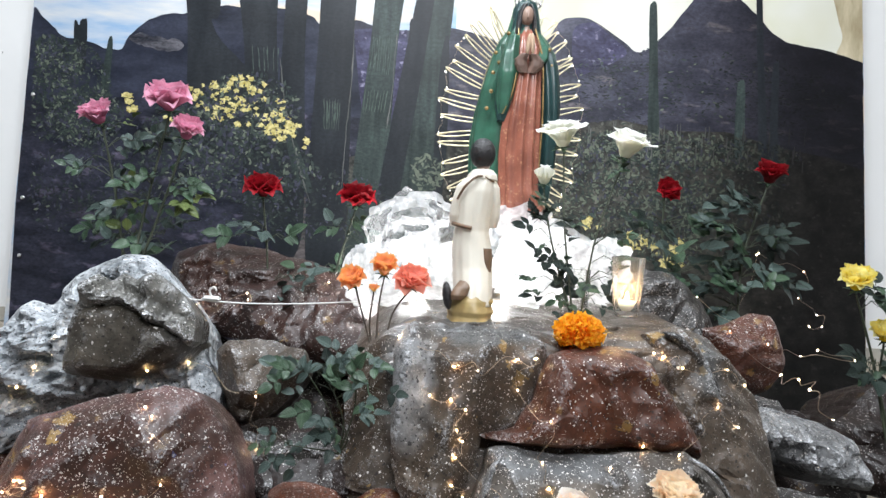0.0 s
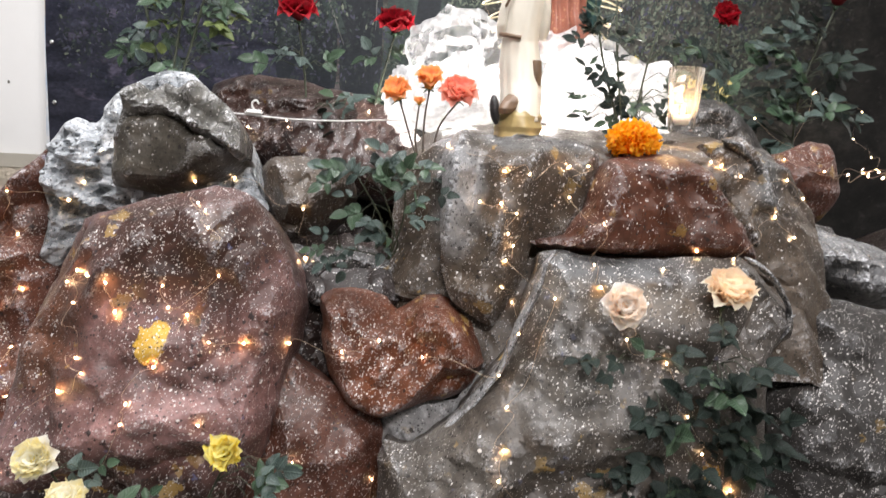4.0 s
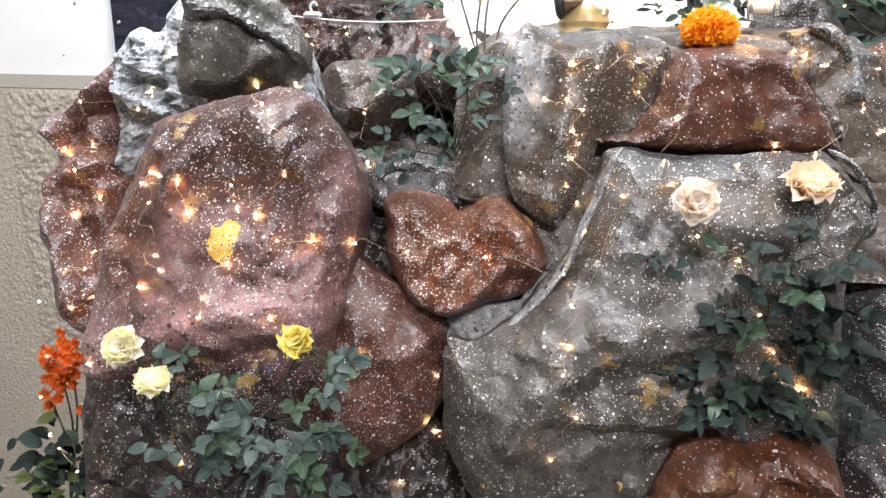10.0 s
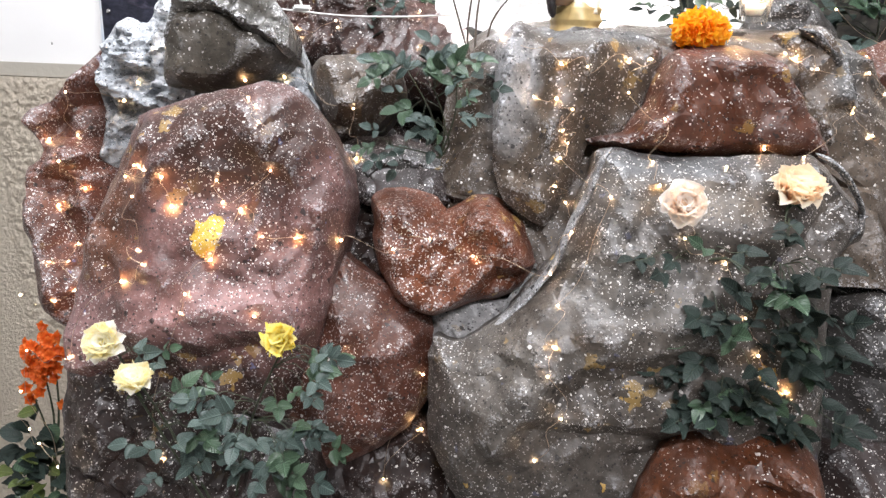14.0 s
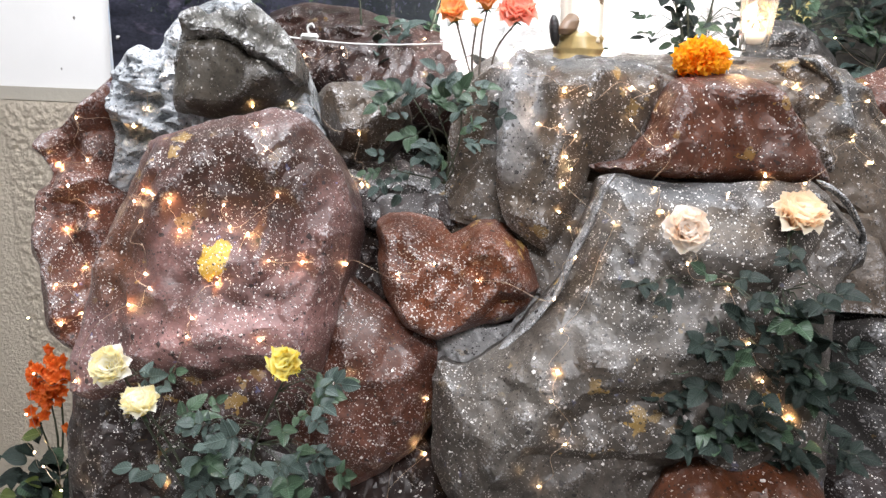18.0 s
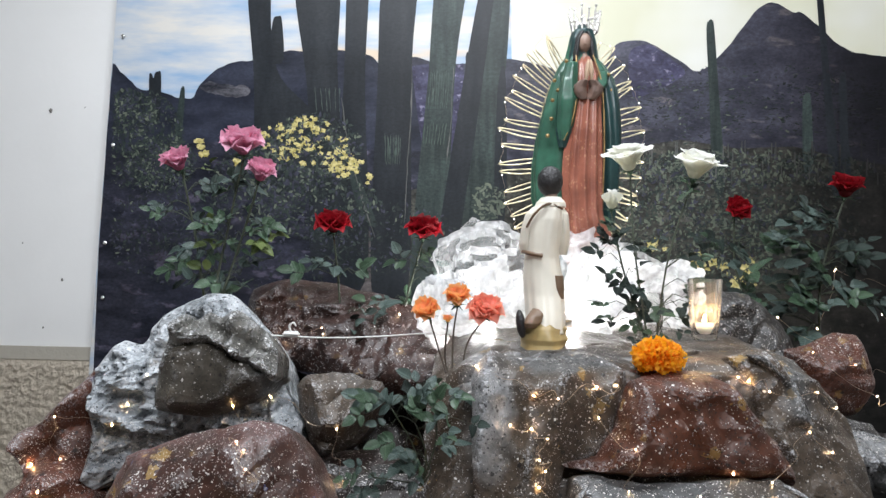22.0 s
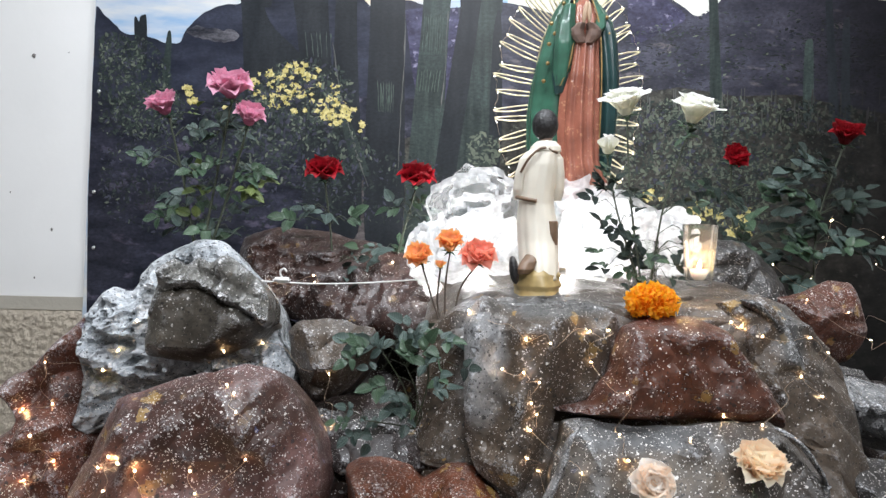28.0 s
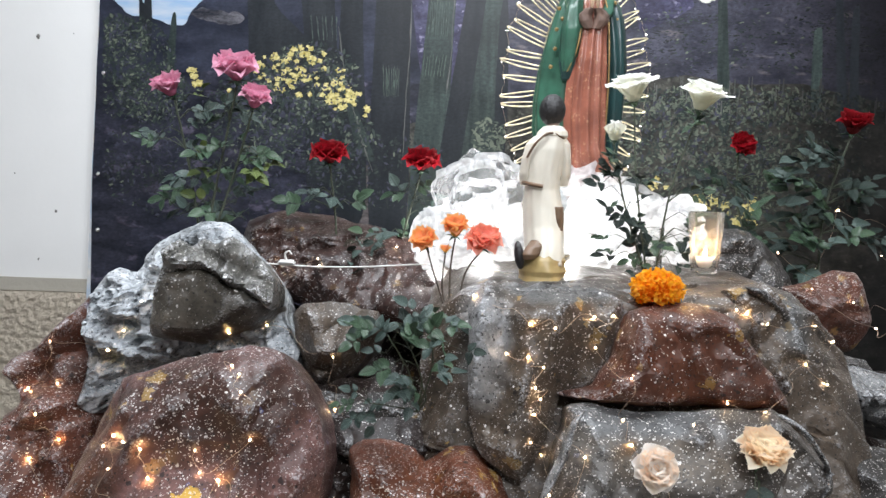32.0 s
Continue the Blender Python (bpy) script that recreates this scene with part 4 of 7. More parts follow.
rock("paper_rock", [(-0.438, 1.065), (-0.435, 1.118), (-0.369, 1.138), (-0.286, 1.137), (-0.213, 1.122), (-0.142, 1.103), (-0.072, 1.077), (-0.025, 1.031), (-0.017, 0.955), (-0.062, 0.919), (-0.176, 0.933), (-0.277, 0.967), (-0.368, 0.985)], (-0.521, 0.759, 1.042), UMBER, "low red-brown paper rock behind the string", bulge=0.06, crush=0.018)
rock("paper_rock", [(0.391, 1.037), (0.456, 1.115), (0.489, 1.132), (0.542, 1.125), (0.596, 1.084), (0.628, 1.042), (0.649, 0.934), (0.521, 0.931)], (-0.5, 0.0, 1.05), DARKGREY, "dark grey paper rock behind the candle", bulge=0.05, back=0.12)
rock("paper_rock", [(0.584, 1.024), (0.633, 1.035), (0.675, 1.058), (0.717, 1.056), (0.737, 1.020), (0.749, 0.956), (0.717, 0.911), (0.662, 0.898), (0.609, 0.917), (0.592, 0.981)], (-0.56, 0.0, 0.986), RED, "small red-brown paper rock beside the shelf", bulge=0.06, crush=0.0104, grain=26, back=0.15)
rock("paper_rock", [(0.538, 0.915), (0.582, 0.927), (0.633, 0.924), (0.684, 0.917), (0.706, 0.883), (0.690, 0.822), (0.589, 0.818)], (-0.66, 0.0, 0.887), DARKGREY, "small grey paper rock below the shelf", bulge=0.04)
rock("paper_rock", [(0.514, 0.946), (0.542, 0.932), (0.586, 0.914), (0.629, 0.918), (0.680, 0.907), (0.765, 0.876), (0.781, 0.802), (0.679, 0.815), (0.594, 0.845), (0.542, 0.869), (0.518, 0.893)], (-0.75, 0.35, 0.86), SILVER_DIM, "broad silver-grey paper rock spattered with white", folds=[([(0.514, 0.944), (0.586, 0.895), (0.680, 0.873)], 0.02, 0.02), ([(0.542, 0.894), (0.645, 0.839)], -0.014, 0.014)], bulge=0.05, crush=0.022, grain=24)
rock("paper_rock", [(0.826, 0.870), (0.865, 0.890), (0.909, 0.922), (0.962, 0.945), (1.032, 0.956), (1.054, 0.864), (0.989, 0.749), (0.858, 0.759), (0.806, 0.795)], (-0.613, 0.72, 0.861), SHADE, "dark red-brown paper rock at the mound's end", bulge=0.06)
rock("paper_rock", [(-0.579, 0.981), (-0.571, 1.014), (-0.537, 1.043), (-0.509, 1.036), (-0.495, 1.068), (-0.461, 1.096), (-0.414, 1.116), (-0.367, 1.115), (-0.323, 1.073), (-0.291, 1.033), (-0.277, 0.985), (-0.245, 0.925), (-0.250, 0.892), (-0.292, 0.915), (-0.360, 0.904), (-0.446, 0.893), (-0.492, 0.870), (-0.516, 0.846), (-0.548, 0.824), (-0.568, 0.840), (-0.564, 0.903), (-0.578, 0.943)], (-0.79, 0.25, 1.0), SILVER, "silver-sprayed crumpled paper rock under the pink roses", folds=[([(-0.537, 1.039), (-0.522, 0.978), (-0.542, 0.911), (-0.558, 0.845)], 0.018, 0.02), ([(-0.506, 1.032), (-0.491, 0.962), (-0.511, 0.904)], -0.016, 0.014)], bulge=0.05, crush=0.03, grain=36, step=0.0042, broad=0.014)
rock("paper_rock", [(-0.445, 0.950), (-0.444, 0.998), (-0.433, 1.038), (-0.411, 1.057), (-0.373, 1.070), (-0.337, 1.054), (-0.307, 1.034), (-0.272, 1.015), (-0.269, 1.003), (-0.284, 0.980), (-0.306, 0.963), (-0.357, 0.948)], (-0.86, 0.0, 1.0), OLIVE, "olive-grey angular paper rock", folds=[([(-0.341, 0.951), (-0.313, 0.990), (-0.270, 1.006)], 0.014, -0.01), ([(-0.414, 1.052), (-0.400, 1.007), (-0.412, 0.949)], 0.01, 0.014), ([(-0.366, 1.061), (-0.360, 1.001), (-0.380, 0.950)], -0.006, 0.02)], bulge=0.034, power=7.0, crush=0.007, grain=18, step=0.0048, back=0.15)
rock("paper_rock", [(-0.439, 0.991), (-0.427, 1.037), (-0.414, 1.077), (-0.395, 1.095), (-0.384, 1.087), (-0.365, 1.100), (-0.346, 1.092), (-0.324, 1.103), (-0.303, 1.086), (-0.286, 1.071), (-0.273, 1.051), (-0.259, 1.011), (-0.269, 1.002), (-0.288, 1.017), (-0.310, 1.023), (-0.331, 1.041), (-0.365, 1.056), (-0.392, 1.049), (-0.413, 1.022), (-0.425, 0.988)], (-0.882, 0.0, 1.0), COLLAR, "grey paper collar crumpled over the olive rock", folds=[([(-0.410, 1.081), (-0.394, 1.059), (-0.365, 1.063), (-0.331, 1.049), (-0.297, 1.030), (-0.262, 1.011)], 0.022, 0.01), ([(-0.366, 1.096), (-0.363, 1.060)], -0.012, 0.01), ([(-0.326, 1.097), (-0.320, 1.042)], 0.012, 0.008), ([(-0.286, 1.066), (-0.300, 1.031)], -0.012, 0.01), ([(-0.401, 1.088), (-0.421, 1.022)], 0.012, 0.01)], bulge=0.016, crush=0.013, grain=32, step=0.0042, back=0.12)
rock("paper_rock", [(-0.254, 0.982), (-0.237, 0.999), (-0.203, 1.007), (-0.174, 1.004), (-0.149, 0.993), (-0.123, 0.990), (-0.119, 0.965), (-0.136, 0.931), (-0.157, 0.901), (-0.183, 0.879), (-0.218, 0.878), (-0.239, 0.907), (-0.251, 0.940)], (-0.8, 0, 1.0), LEDGE, "small grey paper rock with a hollow", folds=[([(-0.224, 0.987), (-0.200, 0.950), (-0.187, 0.926), (-0.157, 0.952), (-0.130, 0.981)], 0.014, 0.012), ([(-0.182, 0.971), (-0.170, 0.980)], -0.022, 0.022)], bulge=0.04, back=0.15, crush=0.016)
# The dark colour holds the shade under the leaves here.
rock("paper_rock", [(-0.213, 0.878), (-0.180, 0.884), (-0.129, 0.888), (-0.077, 0.881), (-0.041, 0.862), (-0.036, 0.821), (-0.094, 0.803), (-0.160, 0.816), (-0.190, 0.839)], (-0.86, 1.735, 0.852), SHADE, "brown paper rock coloured dark for the shade below the leaves", bulge=0.04)
rock("paper_rock", [(-0.578, 1.009), (-0.603, 0.971), (-0.630, 0.946), (-0.640, 0.921), (-0.664, 0.908), (-0.666, 0.875), (-0.645, 0.844), (-0.667, 0.820), (-0.674, 0.780), (-0.665, 0.742), (-0.639, 0.697), (-0.623, 0.645), (-0.597, 0.617), (-0.574, 0.603), (-0.526, 0.612), (-0.534, 0.716), (-0.539, 0.777), (-0.540, 0.820), (-0.558, 0.839), (-0.561, 0.895), (-0.579, 0.939), (-0.571, 0.984)], (-0.84, 0.45, 0.85), RED, "dark red-brown paper rock beside the stucco wall", folds=[([(-0.584, 0.959), (-0.615, 0.930), (-0.655, 0.904)], 0.026, 0.016), ([(-0.561, 0.923), (-0.603, 0.910), (-0.622, 0.889)], -0.03, 0.018), ([(-0.658, 0.896), (-0.635, 0.860), (-0.568, 0.850)], 0.024, 0.012), ([(-0.623, 0.869), (-0.562, 0.871)], -0.03, 0.016), ([(-0.660, 0.828), (-0.617, 0.829), (-0.568, 0.847)], 0.022, 0.014), ([(-0.640, 0.813), (-0.619, 0.759), (-0.576, 0.669)], 0.02, 0.014), ([(-0.596, 0.806), (-0.564, 0.700)], -0.02, 0.014)], bulge=0.05, crush=0.012, grain=18, back=0.3)
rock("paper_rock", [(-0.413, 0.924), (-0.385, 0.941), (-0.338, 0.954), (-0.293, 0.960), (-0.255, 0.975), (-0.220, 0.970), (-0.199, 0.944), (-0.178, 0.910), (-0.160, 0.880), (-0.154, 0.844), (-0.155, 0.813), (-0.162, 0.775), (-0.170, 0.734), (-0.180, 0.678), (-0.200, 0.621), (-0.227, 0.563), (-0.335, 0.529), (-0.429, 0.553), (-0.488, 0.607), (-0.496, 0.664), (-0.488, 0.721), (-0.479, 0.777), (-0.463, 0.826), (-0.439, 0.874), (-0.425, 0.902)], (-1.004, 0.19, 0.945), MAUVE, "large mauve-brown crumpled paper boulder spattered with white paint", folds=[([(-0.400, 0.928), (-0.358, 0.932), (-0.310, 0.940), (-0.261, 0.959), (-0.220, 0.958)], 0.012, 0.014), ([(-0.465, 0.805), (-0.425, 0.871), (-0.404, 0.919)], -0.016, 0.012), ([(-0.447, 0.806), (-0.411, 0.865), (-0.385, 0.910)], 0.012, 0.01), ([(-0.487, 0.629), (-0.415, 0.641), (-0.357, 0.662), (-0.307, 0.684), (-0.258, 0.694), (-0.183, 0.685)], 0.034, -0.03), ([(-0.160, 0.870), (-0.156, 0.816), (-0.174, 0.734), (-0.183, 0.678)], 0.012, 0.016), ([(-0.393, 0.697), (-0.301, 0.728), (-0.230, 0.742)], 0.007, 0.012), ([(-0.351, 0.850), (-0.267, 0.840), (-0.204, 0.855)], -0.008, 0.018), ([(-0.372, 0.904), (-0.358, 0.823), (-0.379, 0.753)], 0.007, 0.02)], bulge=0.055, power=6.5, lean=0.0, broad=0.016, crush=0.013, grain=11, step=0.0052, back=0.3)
rock("paper_rock", [(-0.186, 0.782), (-0.156, 0.758), (-0.118, 0.731), (-0.081, 0.703), (-0.051, 0.685), (-0.046, 0.636), (-0.049, 0.588), (-0.071, 0.546), (-0.119, 0.507), (-0.179, 0.477), (-0.246, 0.470), (-0.248, 0.553), (-0.234, 0.627), (-0.217, 0.708)], (-1.0, 0.2, 0.725), RED, LR, folds=[([(-0.080, 0.692), (-0.086, 0.619), (-0.120, 0.544)], 0.01, 0.016), ([(-0.170, 0.747), (-0.153, 0.660), (-0.173, 0.571)], 0.009, 0.02)], bulge=0.05, crush=0.01, grain=15, broad=0.014)
rock("paper_rock", [(-0.140, 0.822), (-0.126, 0.835), (-0.082, 0.839), (-0.053, 0.832), (-0.039, 0.818), (-0.007, 0.834), (0.018, 0.835), (0.041, 0.821), (0.062, 0.808), (0.075, 0.780), (0.086, 0.755), (0.071, 0.726), (0.026, 0.702), (-0.052, 0.682), (-0.094, 0.691), (-0.117, 0.721), (-0.131, 0.758)], (-0.93, 0.33, 0.849), HEART, "small red-brown paper boulder between the large ones", folds=[([(-0.133, 0.774), (-0.087, 0.761), (-0.042, 0.792), (-0.039, 0.818)], 0.012, 0.012), ([(-0.035, 0.792), (0.016, 0.830), (0.063, 0.774)], 0.008, 0.012), ([(-0.009, 0.715), (0.027, 0.752), (0.079, 0.754)], 0.018, -0.014)], bulge=0.045, power=6, back=0.2, crush=0.016, grain=12)
rock("paper_rock", [(-0.212, 0.885), (-0.182, 0.877), (-0.141, 0.875), (-0.100, 0.884), (-0.050, 0.867), (-0.024, 0.830), (-0.047, 0.806), (-0.096, 0.819), (-0.145, 0.820), (-0.157, 0.774), (-0.161, 0.724), (-0.180, 0.759), (-0.187, 0.825)], (-0.86, 0.5, 0.86), DARKGREY, "grey-brown paper sheet folded between the boulders", folds=[([(-0.207, 0.881), (-0.148, 0.860), (-0.099, 0.865), (-0.041, 0.852)], 0.016, 0.012)], bulge=0.03, crush=0.022, grain=24, back=0.15)
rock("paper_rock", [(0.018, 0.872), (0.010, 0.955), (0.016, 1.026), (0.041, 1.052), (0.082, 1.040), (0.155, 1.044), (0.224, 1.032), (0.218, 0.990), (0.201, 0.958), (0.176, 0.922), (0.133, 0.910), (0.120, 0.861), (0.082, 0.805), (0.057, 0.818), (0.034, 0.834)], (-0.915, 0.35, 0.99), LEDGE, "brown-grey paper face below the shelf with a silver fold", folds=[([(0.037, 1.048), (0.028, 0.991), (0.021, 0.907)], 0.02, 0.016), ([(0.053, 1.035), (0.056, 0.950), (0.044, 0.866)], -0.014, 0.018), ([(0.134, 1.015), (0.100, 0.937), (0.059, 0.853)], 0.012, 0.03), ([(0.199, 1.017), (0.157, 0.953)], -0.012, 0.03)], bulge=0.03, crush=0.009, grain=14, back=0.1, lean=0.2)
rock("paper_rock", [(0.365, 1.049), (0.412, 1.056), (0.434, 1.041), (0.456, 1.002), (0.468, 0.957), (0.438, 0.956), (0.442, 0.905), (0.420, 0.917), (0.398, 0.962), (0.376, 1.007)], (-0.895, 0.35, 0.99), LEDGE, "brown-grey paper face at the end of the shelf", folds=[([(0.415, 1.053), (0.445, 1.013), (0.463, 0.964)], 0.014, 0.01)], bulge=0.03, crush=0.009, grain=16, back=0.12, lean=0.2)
rock("paper_rock", [(0.127, 0.915), (0.173, 0.923), (0.200, 0.959), (0.213, 0.995), (0.226, 1.020), (0.260, 1.032), (0.309, 1.033), (0.353, 1.015), (0.372, 0.988), (0.392, 0.960), (0.415, 0.933), (0.427, 0.907), (0.424, 0.888), (0.404, 0.901), (0.318, 0.901), (0.247, 0.901), (0.167, 0.905)], (-0.93, 0.2, 0.96), MAROON, "dark red-brown paper rock under the marigold", folds=[([(0.345, 1.022), (0.362, 0.987), (0.400, 0.947)], 0.02, 0.012), ([(0.343, 0.952), (0.363, 0.966), (0.333, 0.987)], -0.012, 0.02), ([(0.232, 1.019), (0.213, 0.969), (0.166, 0.915)], 0.01, 0.018), ([(0.289, 1.013), (0.309, 0.916)], -0.01, 0.03), ([(0.130, 0.912), (0.188, 0.912), (0.274, 0.909)], 0.012, 0.008)], bulge=0.05, power=5.5, crush=0.013, grain=11, back=0.2)
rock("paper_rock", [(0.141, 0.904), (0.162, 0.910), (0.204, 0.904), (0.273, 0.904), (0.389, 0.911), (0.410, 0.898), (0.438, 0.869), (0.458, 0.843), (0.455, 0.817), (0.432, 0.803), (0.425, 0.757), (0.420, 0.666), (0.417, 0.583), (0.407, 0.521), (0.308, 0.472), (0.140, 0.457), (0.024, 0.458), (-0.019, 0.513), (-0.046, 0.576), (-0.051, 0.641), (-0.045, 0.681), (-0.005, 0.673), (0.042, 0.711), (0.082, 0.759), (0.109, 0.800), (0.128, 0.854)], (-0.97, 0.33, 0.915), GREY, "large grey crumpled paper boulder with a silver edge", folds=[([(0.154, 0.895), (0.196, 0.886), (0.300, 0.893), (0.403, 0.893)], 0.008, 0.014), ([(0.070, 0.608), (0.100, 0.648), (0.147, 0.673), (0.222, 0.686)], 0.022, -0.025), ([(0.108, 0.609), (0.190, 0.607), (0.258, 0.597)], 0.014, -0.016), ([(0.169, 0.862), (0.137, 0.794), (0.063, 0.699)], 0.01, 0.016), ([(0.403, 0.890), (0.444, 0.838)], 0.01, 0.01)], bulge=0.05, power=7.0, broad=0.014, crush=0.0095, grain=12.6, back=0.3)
rock("paper_rock", [(0.460, 0.890), (0.494, 0.877), (0.539, 0.853), (0.605, 0.838), (0.678, 0.826), (0.684, 0.706), (0.674, 0.567), (0.616, 0.510), (0.516, 0.512), (0.458, 0.523), (0.461, 0.627), (0.465, 0.725), (0.494, 0.791), (0.487, 0.841)], (-0.9, 0.35, 0.86), DARKGREY, LG, folds=[([(0.494, 0.727), (0.589, 0.716), (0.662, 0.733)], 0.01, 0.012), ([(0.472, 0.655), (0.560, 0.645), (0.661, 0.636)], 0.02, -0.02), ([(0.502, 0.856), (0.516, 0.756)], -0.01, 0.02)], bulge=0.05, crush=0.01, grain=16)
rock("paper_rock", [(0.442, 0.561), (0.502, 0.571), (0.580, 0.570), (0.578, 0.483), (0.486, 0.456), (0.413, 0.471)], (-1.082, 0.605, 0.519), SHADE, "dark brown paper rock near the floor", bulge=0.05)
rock("paper_rock", [(0.196, 0.542), (0.209, 0.580), (0.234, 0.609), (0.259, 0.619), (0.295, 0.606), (0.332, 0.615), (0.369, 0.617), (0.391, 0.592), (0.393, 0.545), (0.350, 0.512), (0.231, 0.504)], (-1.143, 0.527, 0.576), RUST, "low red-brown paper rock under the rose leaves", bulge=0.05, power=3.5, crush=0.018)
# Dark rock added where only shadow lies under the yellow roses.
rock("paper_rock", [(-0.479, 0.646), (-0.457, 0.663), (-0.408, 0.646), (-0.340, 0.609), (-0.257, 0.586), (-0.181, 0.561), (-0.167, 0.453), (-0.294, 0.414), (-0.475, 0.415), (-0.490, 0.546)], (-1.118, 0.158, 0.554), SHADE, "paper rock coloured dark for the shade under the yellow roses", bulge=0.03)
# Its colour stands for the black hollow below the boulders.
rock("paper_rock", [(-0.224, 0.499), (-0.162, 0.499), (-0.101, 0.519), (-0.064, 0.544), (-0.024, 0.498), (0.016, 0.451), (-0.019, 0.400), (-0.167, 0.389), (-0.218, 0.435)], (-1.038, 0.541, 0.47), SHADE, "paper rock coloured dark as a shaded hollow near the floor", bulge=0.03)
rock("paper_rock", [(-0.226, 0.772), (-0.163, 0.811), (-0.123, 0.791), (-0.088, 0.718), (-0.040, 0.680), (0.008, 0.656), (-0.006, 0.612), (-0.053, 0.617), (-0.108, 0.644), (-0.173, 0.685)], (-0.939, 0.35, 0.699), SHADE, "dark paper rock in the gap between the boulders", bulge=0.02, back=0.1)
rock("paper_rock", [(-0.051, 0.692), (-0.008, 0.699), (0.043, 0.710), (0.068, 0.736), (0.082, 0.760), (0.106, 0.803), (0.134, 0.851), (0.149, 0.879), (0.158, 0.858), (0.144, 0.812), (0.131, 0.776), (0.103, 0.734), (0.060, 0.691), (0.010, 0.647), (-0.034, 0.628), (-0.052, 0.633)], (-0.985, 0.36, 0.72), PALE_GREY, "grey paper flap along the edge of the large boulder", folds=[([(-0.035, 0.632), (0.010, 0.651), (0.060, 0.695), (0.102, 0.738), (0.131, 0.781), (0.146, 0.822)], 0.016, 0.014)], bulge=0.012, crush=0.018, grain=22, back=0.1)


def rolled_edge(points, mat, radius=0.0078):
    """A turned-over paper edge, lighter than the sheet it ends."""
    pts = spline(points, 70)
    bm = bmesh.new()
    last = None
    for i, p in enumerate(pts):
        d = pts[min(i + 1, 69)] - pts[max(i - 1, 0)]
        mm = Matrix.Translation(p) @ axes(d)
        taper = min(1.0, (i + 1) / 9, (70 - i) / 9)
        ring = []
        for k in range(14):
            a = 2 * math.pi * k / 14
            r = radius * taper * (1 + 0.30 * planes(p.x * 40 + k * 0.5, p.z * 40, 7) + 0.35 * noise.noise(p * 22))
            ring.append(bm.verts.new(mm @ Vector((r * 1.9 * math.cos(a), r * 0.7 * math.sin(a), 0))))
        if last:
            for k in range(14):
                bm.faces.new((last[k], last[(k + 1) % 14], ring[(k + 1) % 14], ring[k]))
        last = ring
    return tagged(link_mesh("paper_fold", bm, mat), label="silver-sprayed turned-over edge of crumpled paper", category="paper fold", group="turned paper edges")


def axes(direction):
    return Vector(direction).to_track_quat("Z", "Y").to_matrix().to_4x4()


rolled_edge([(0.150, -1.043, 0.918), (0.137, -1.040, 0.899), (0.129, -1.040, 0.867), (0.112, -1.040, 0.826), (0.096, -1.040, 0.777), (0.068, -1.040, 0.736), (0.035, -1.040, 0.698), (0.002, -1.040, 0.664), (-0.037, -1.040, 0.656)], PALE_GREY, 0.0060)
rolled_edge([(0.373, -1.030, 0.920), (0.400, -1.030, 0.905), (0.423, -1.030, 0.880), (0.436, -1.030, 0.854), (0.430, -1.030, 0.821)], SILVER_DIM, 0.0045)
rolled_edge([(0.384, -0.900, 1.055), (0.411, -0.900, 1.041), (0.435, -0.900, 1.017), (0.453, -0.900, 0.993), (0.464, -0.900, 0.969)], DARKGREY)

# ---- plants ----
def leaf_material(name, dark, light, rough=0.42):
    m, nt, b = material(name)
    v = coords(nt)
    info = nt.nodes.new("ShaderNodeObjectInfo")
    c = ramp(nt, info.outputs["Random"], [(0.0, dark), (1.0, light)])
    c2 = mix(nt, ramp(nt, noise_fac(nt, v, 90, 3), [(0.4, (0, 0, 0)), (0.75, (0.5, 0.5, 0.5))]), c, tuple(min(1, 1.4 * q) for q in light))
    sep = nt.nodes.new("ShaderNodeSeparateXYZ")
    nt.links.new(v, sep.inputs[0])
    off = maths(nt, "ABSOLUTE", sep.outputs[0])
    rib = ramp(nt, off, [(0.008, (0.55, 0.55, 0.55)), (0.035, (0, 0, 0))])
    vein = ramp(nt, maths(nt, "SINE", maths(nt, "MULTIPLY", maths(nt, "SUBTRACT", sep.outputs[1], maths(nt, "MULTIPLY", off, 0.8)), 46.0)), [(0.55, (0, 0, 0)), (1.0, (0.24, 0.24, 0.24))])
    c2 = mix(nt, maths(nt, "MAXIMUM", rib, vein), c2, tuple(min(1, 1.8 * q + 0.015) for q in light))
    nt.links.new(c2, b.inputs["Base Color"])
    b.inputs["Roughness"].default_value = rough
    b.inputs["Specular IOR Level"].default_value = 0.35
    bump(nt, b, maths(nt, "MAXIMUM", rib, vein), 0.5, 0.02)
    return m


def petal_material(name, inner, outer, rough=0.55):
    m, nt, b = material(name)
    tc = nt.nodes.new("ShaderNodeTexCoord")
    sep = nt.nodes.new("ShaderNodeSeparateXYZ")
    nt.links.new(tc.outputs["Object"], sep.inputs[0])
    grain = noise_fac(nt, tc.outputs["Object"], 9, 3)
    t = maths(nt, "ADD", sep.outputs[1], maths(nt, "MULTIPLY", maths(nt, "SUBTRACT", grain, 0.5), 0.5))
    nt.links.new(ramp(nt, t, [(0.30, inner), (0.95, outer)]), b.inputs["Base Color"])
    b.inputs["Roughness"].default_value = rough
    thin = nt.nodes.new("ShaderNodeBsdfTranslucent")
    both = nt.nodes.new("ShaderNodeMixShader")
    both.inputs[0].default_value = 0.55
    nt.links.new(b.inputs["Base Color"].links[0].from_socket, thin.inputs[0])
    nt.links.new(b.outputs[0], both.inputs[1])
    nt.links.new(thin.outputs[0], both.inputs[2])
    nt.links.new(both.outputs[0], nt.nodes["Material Output"].inputs["Surface"])
    return m


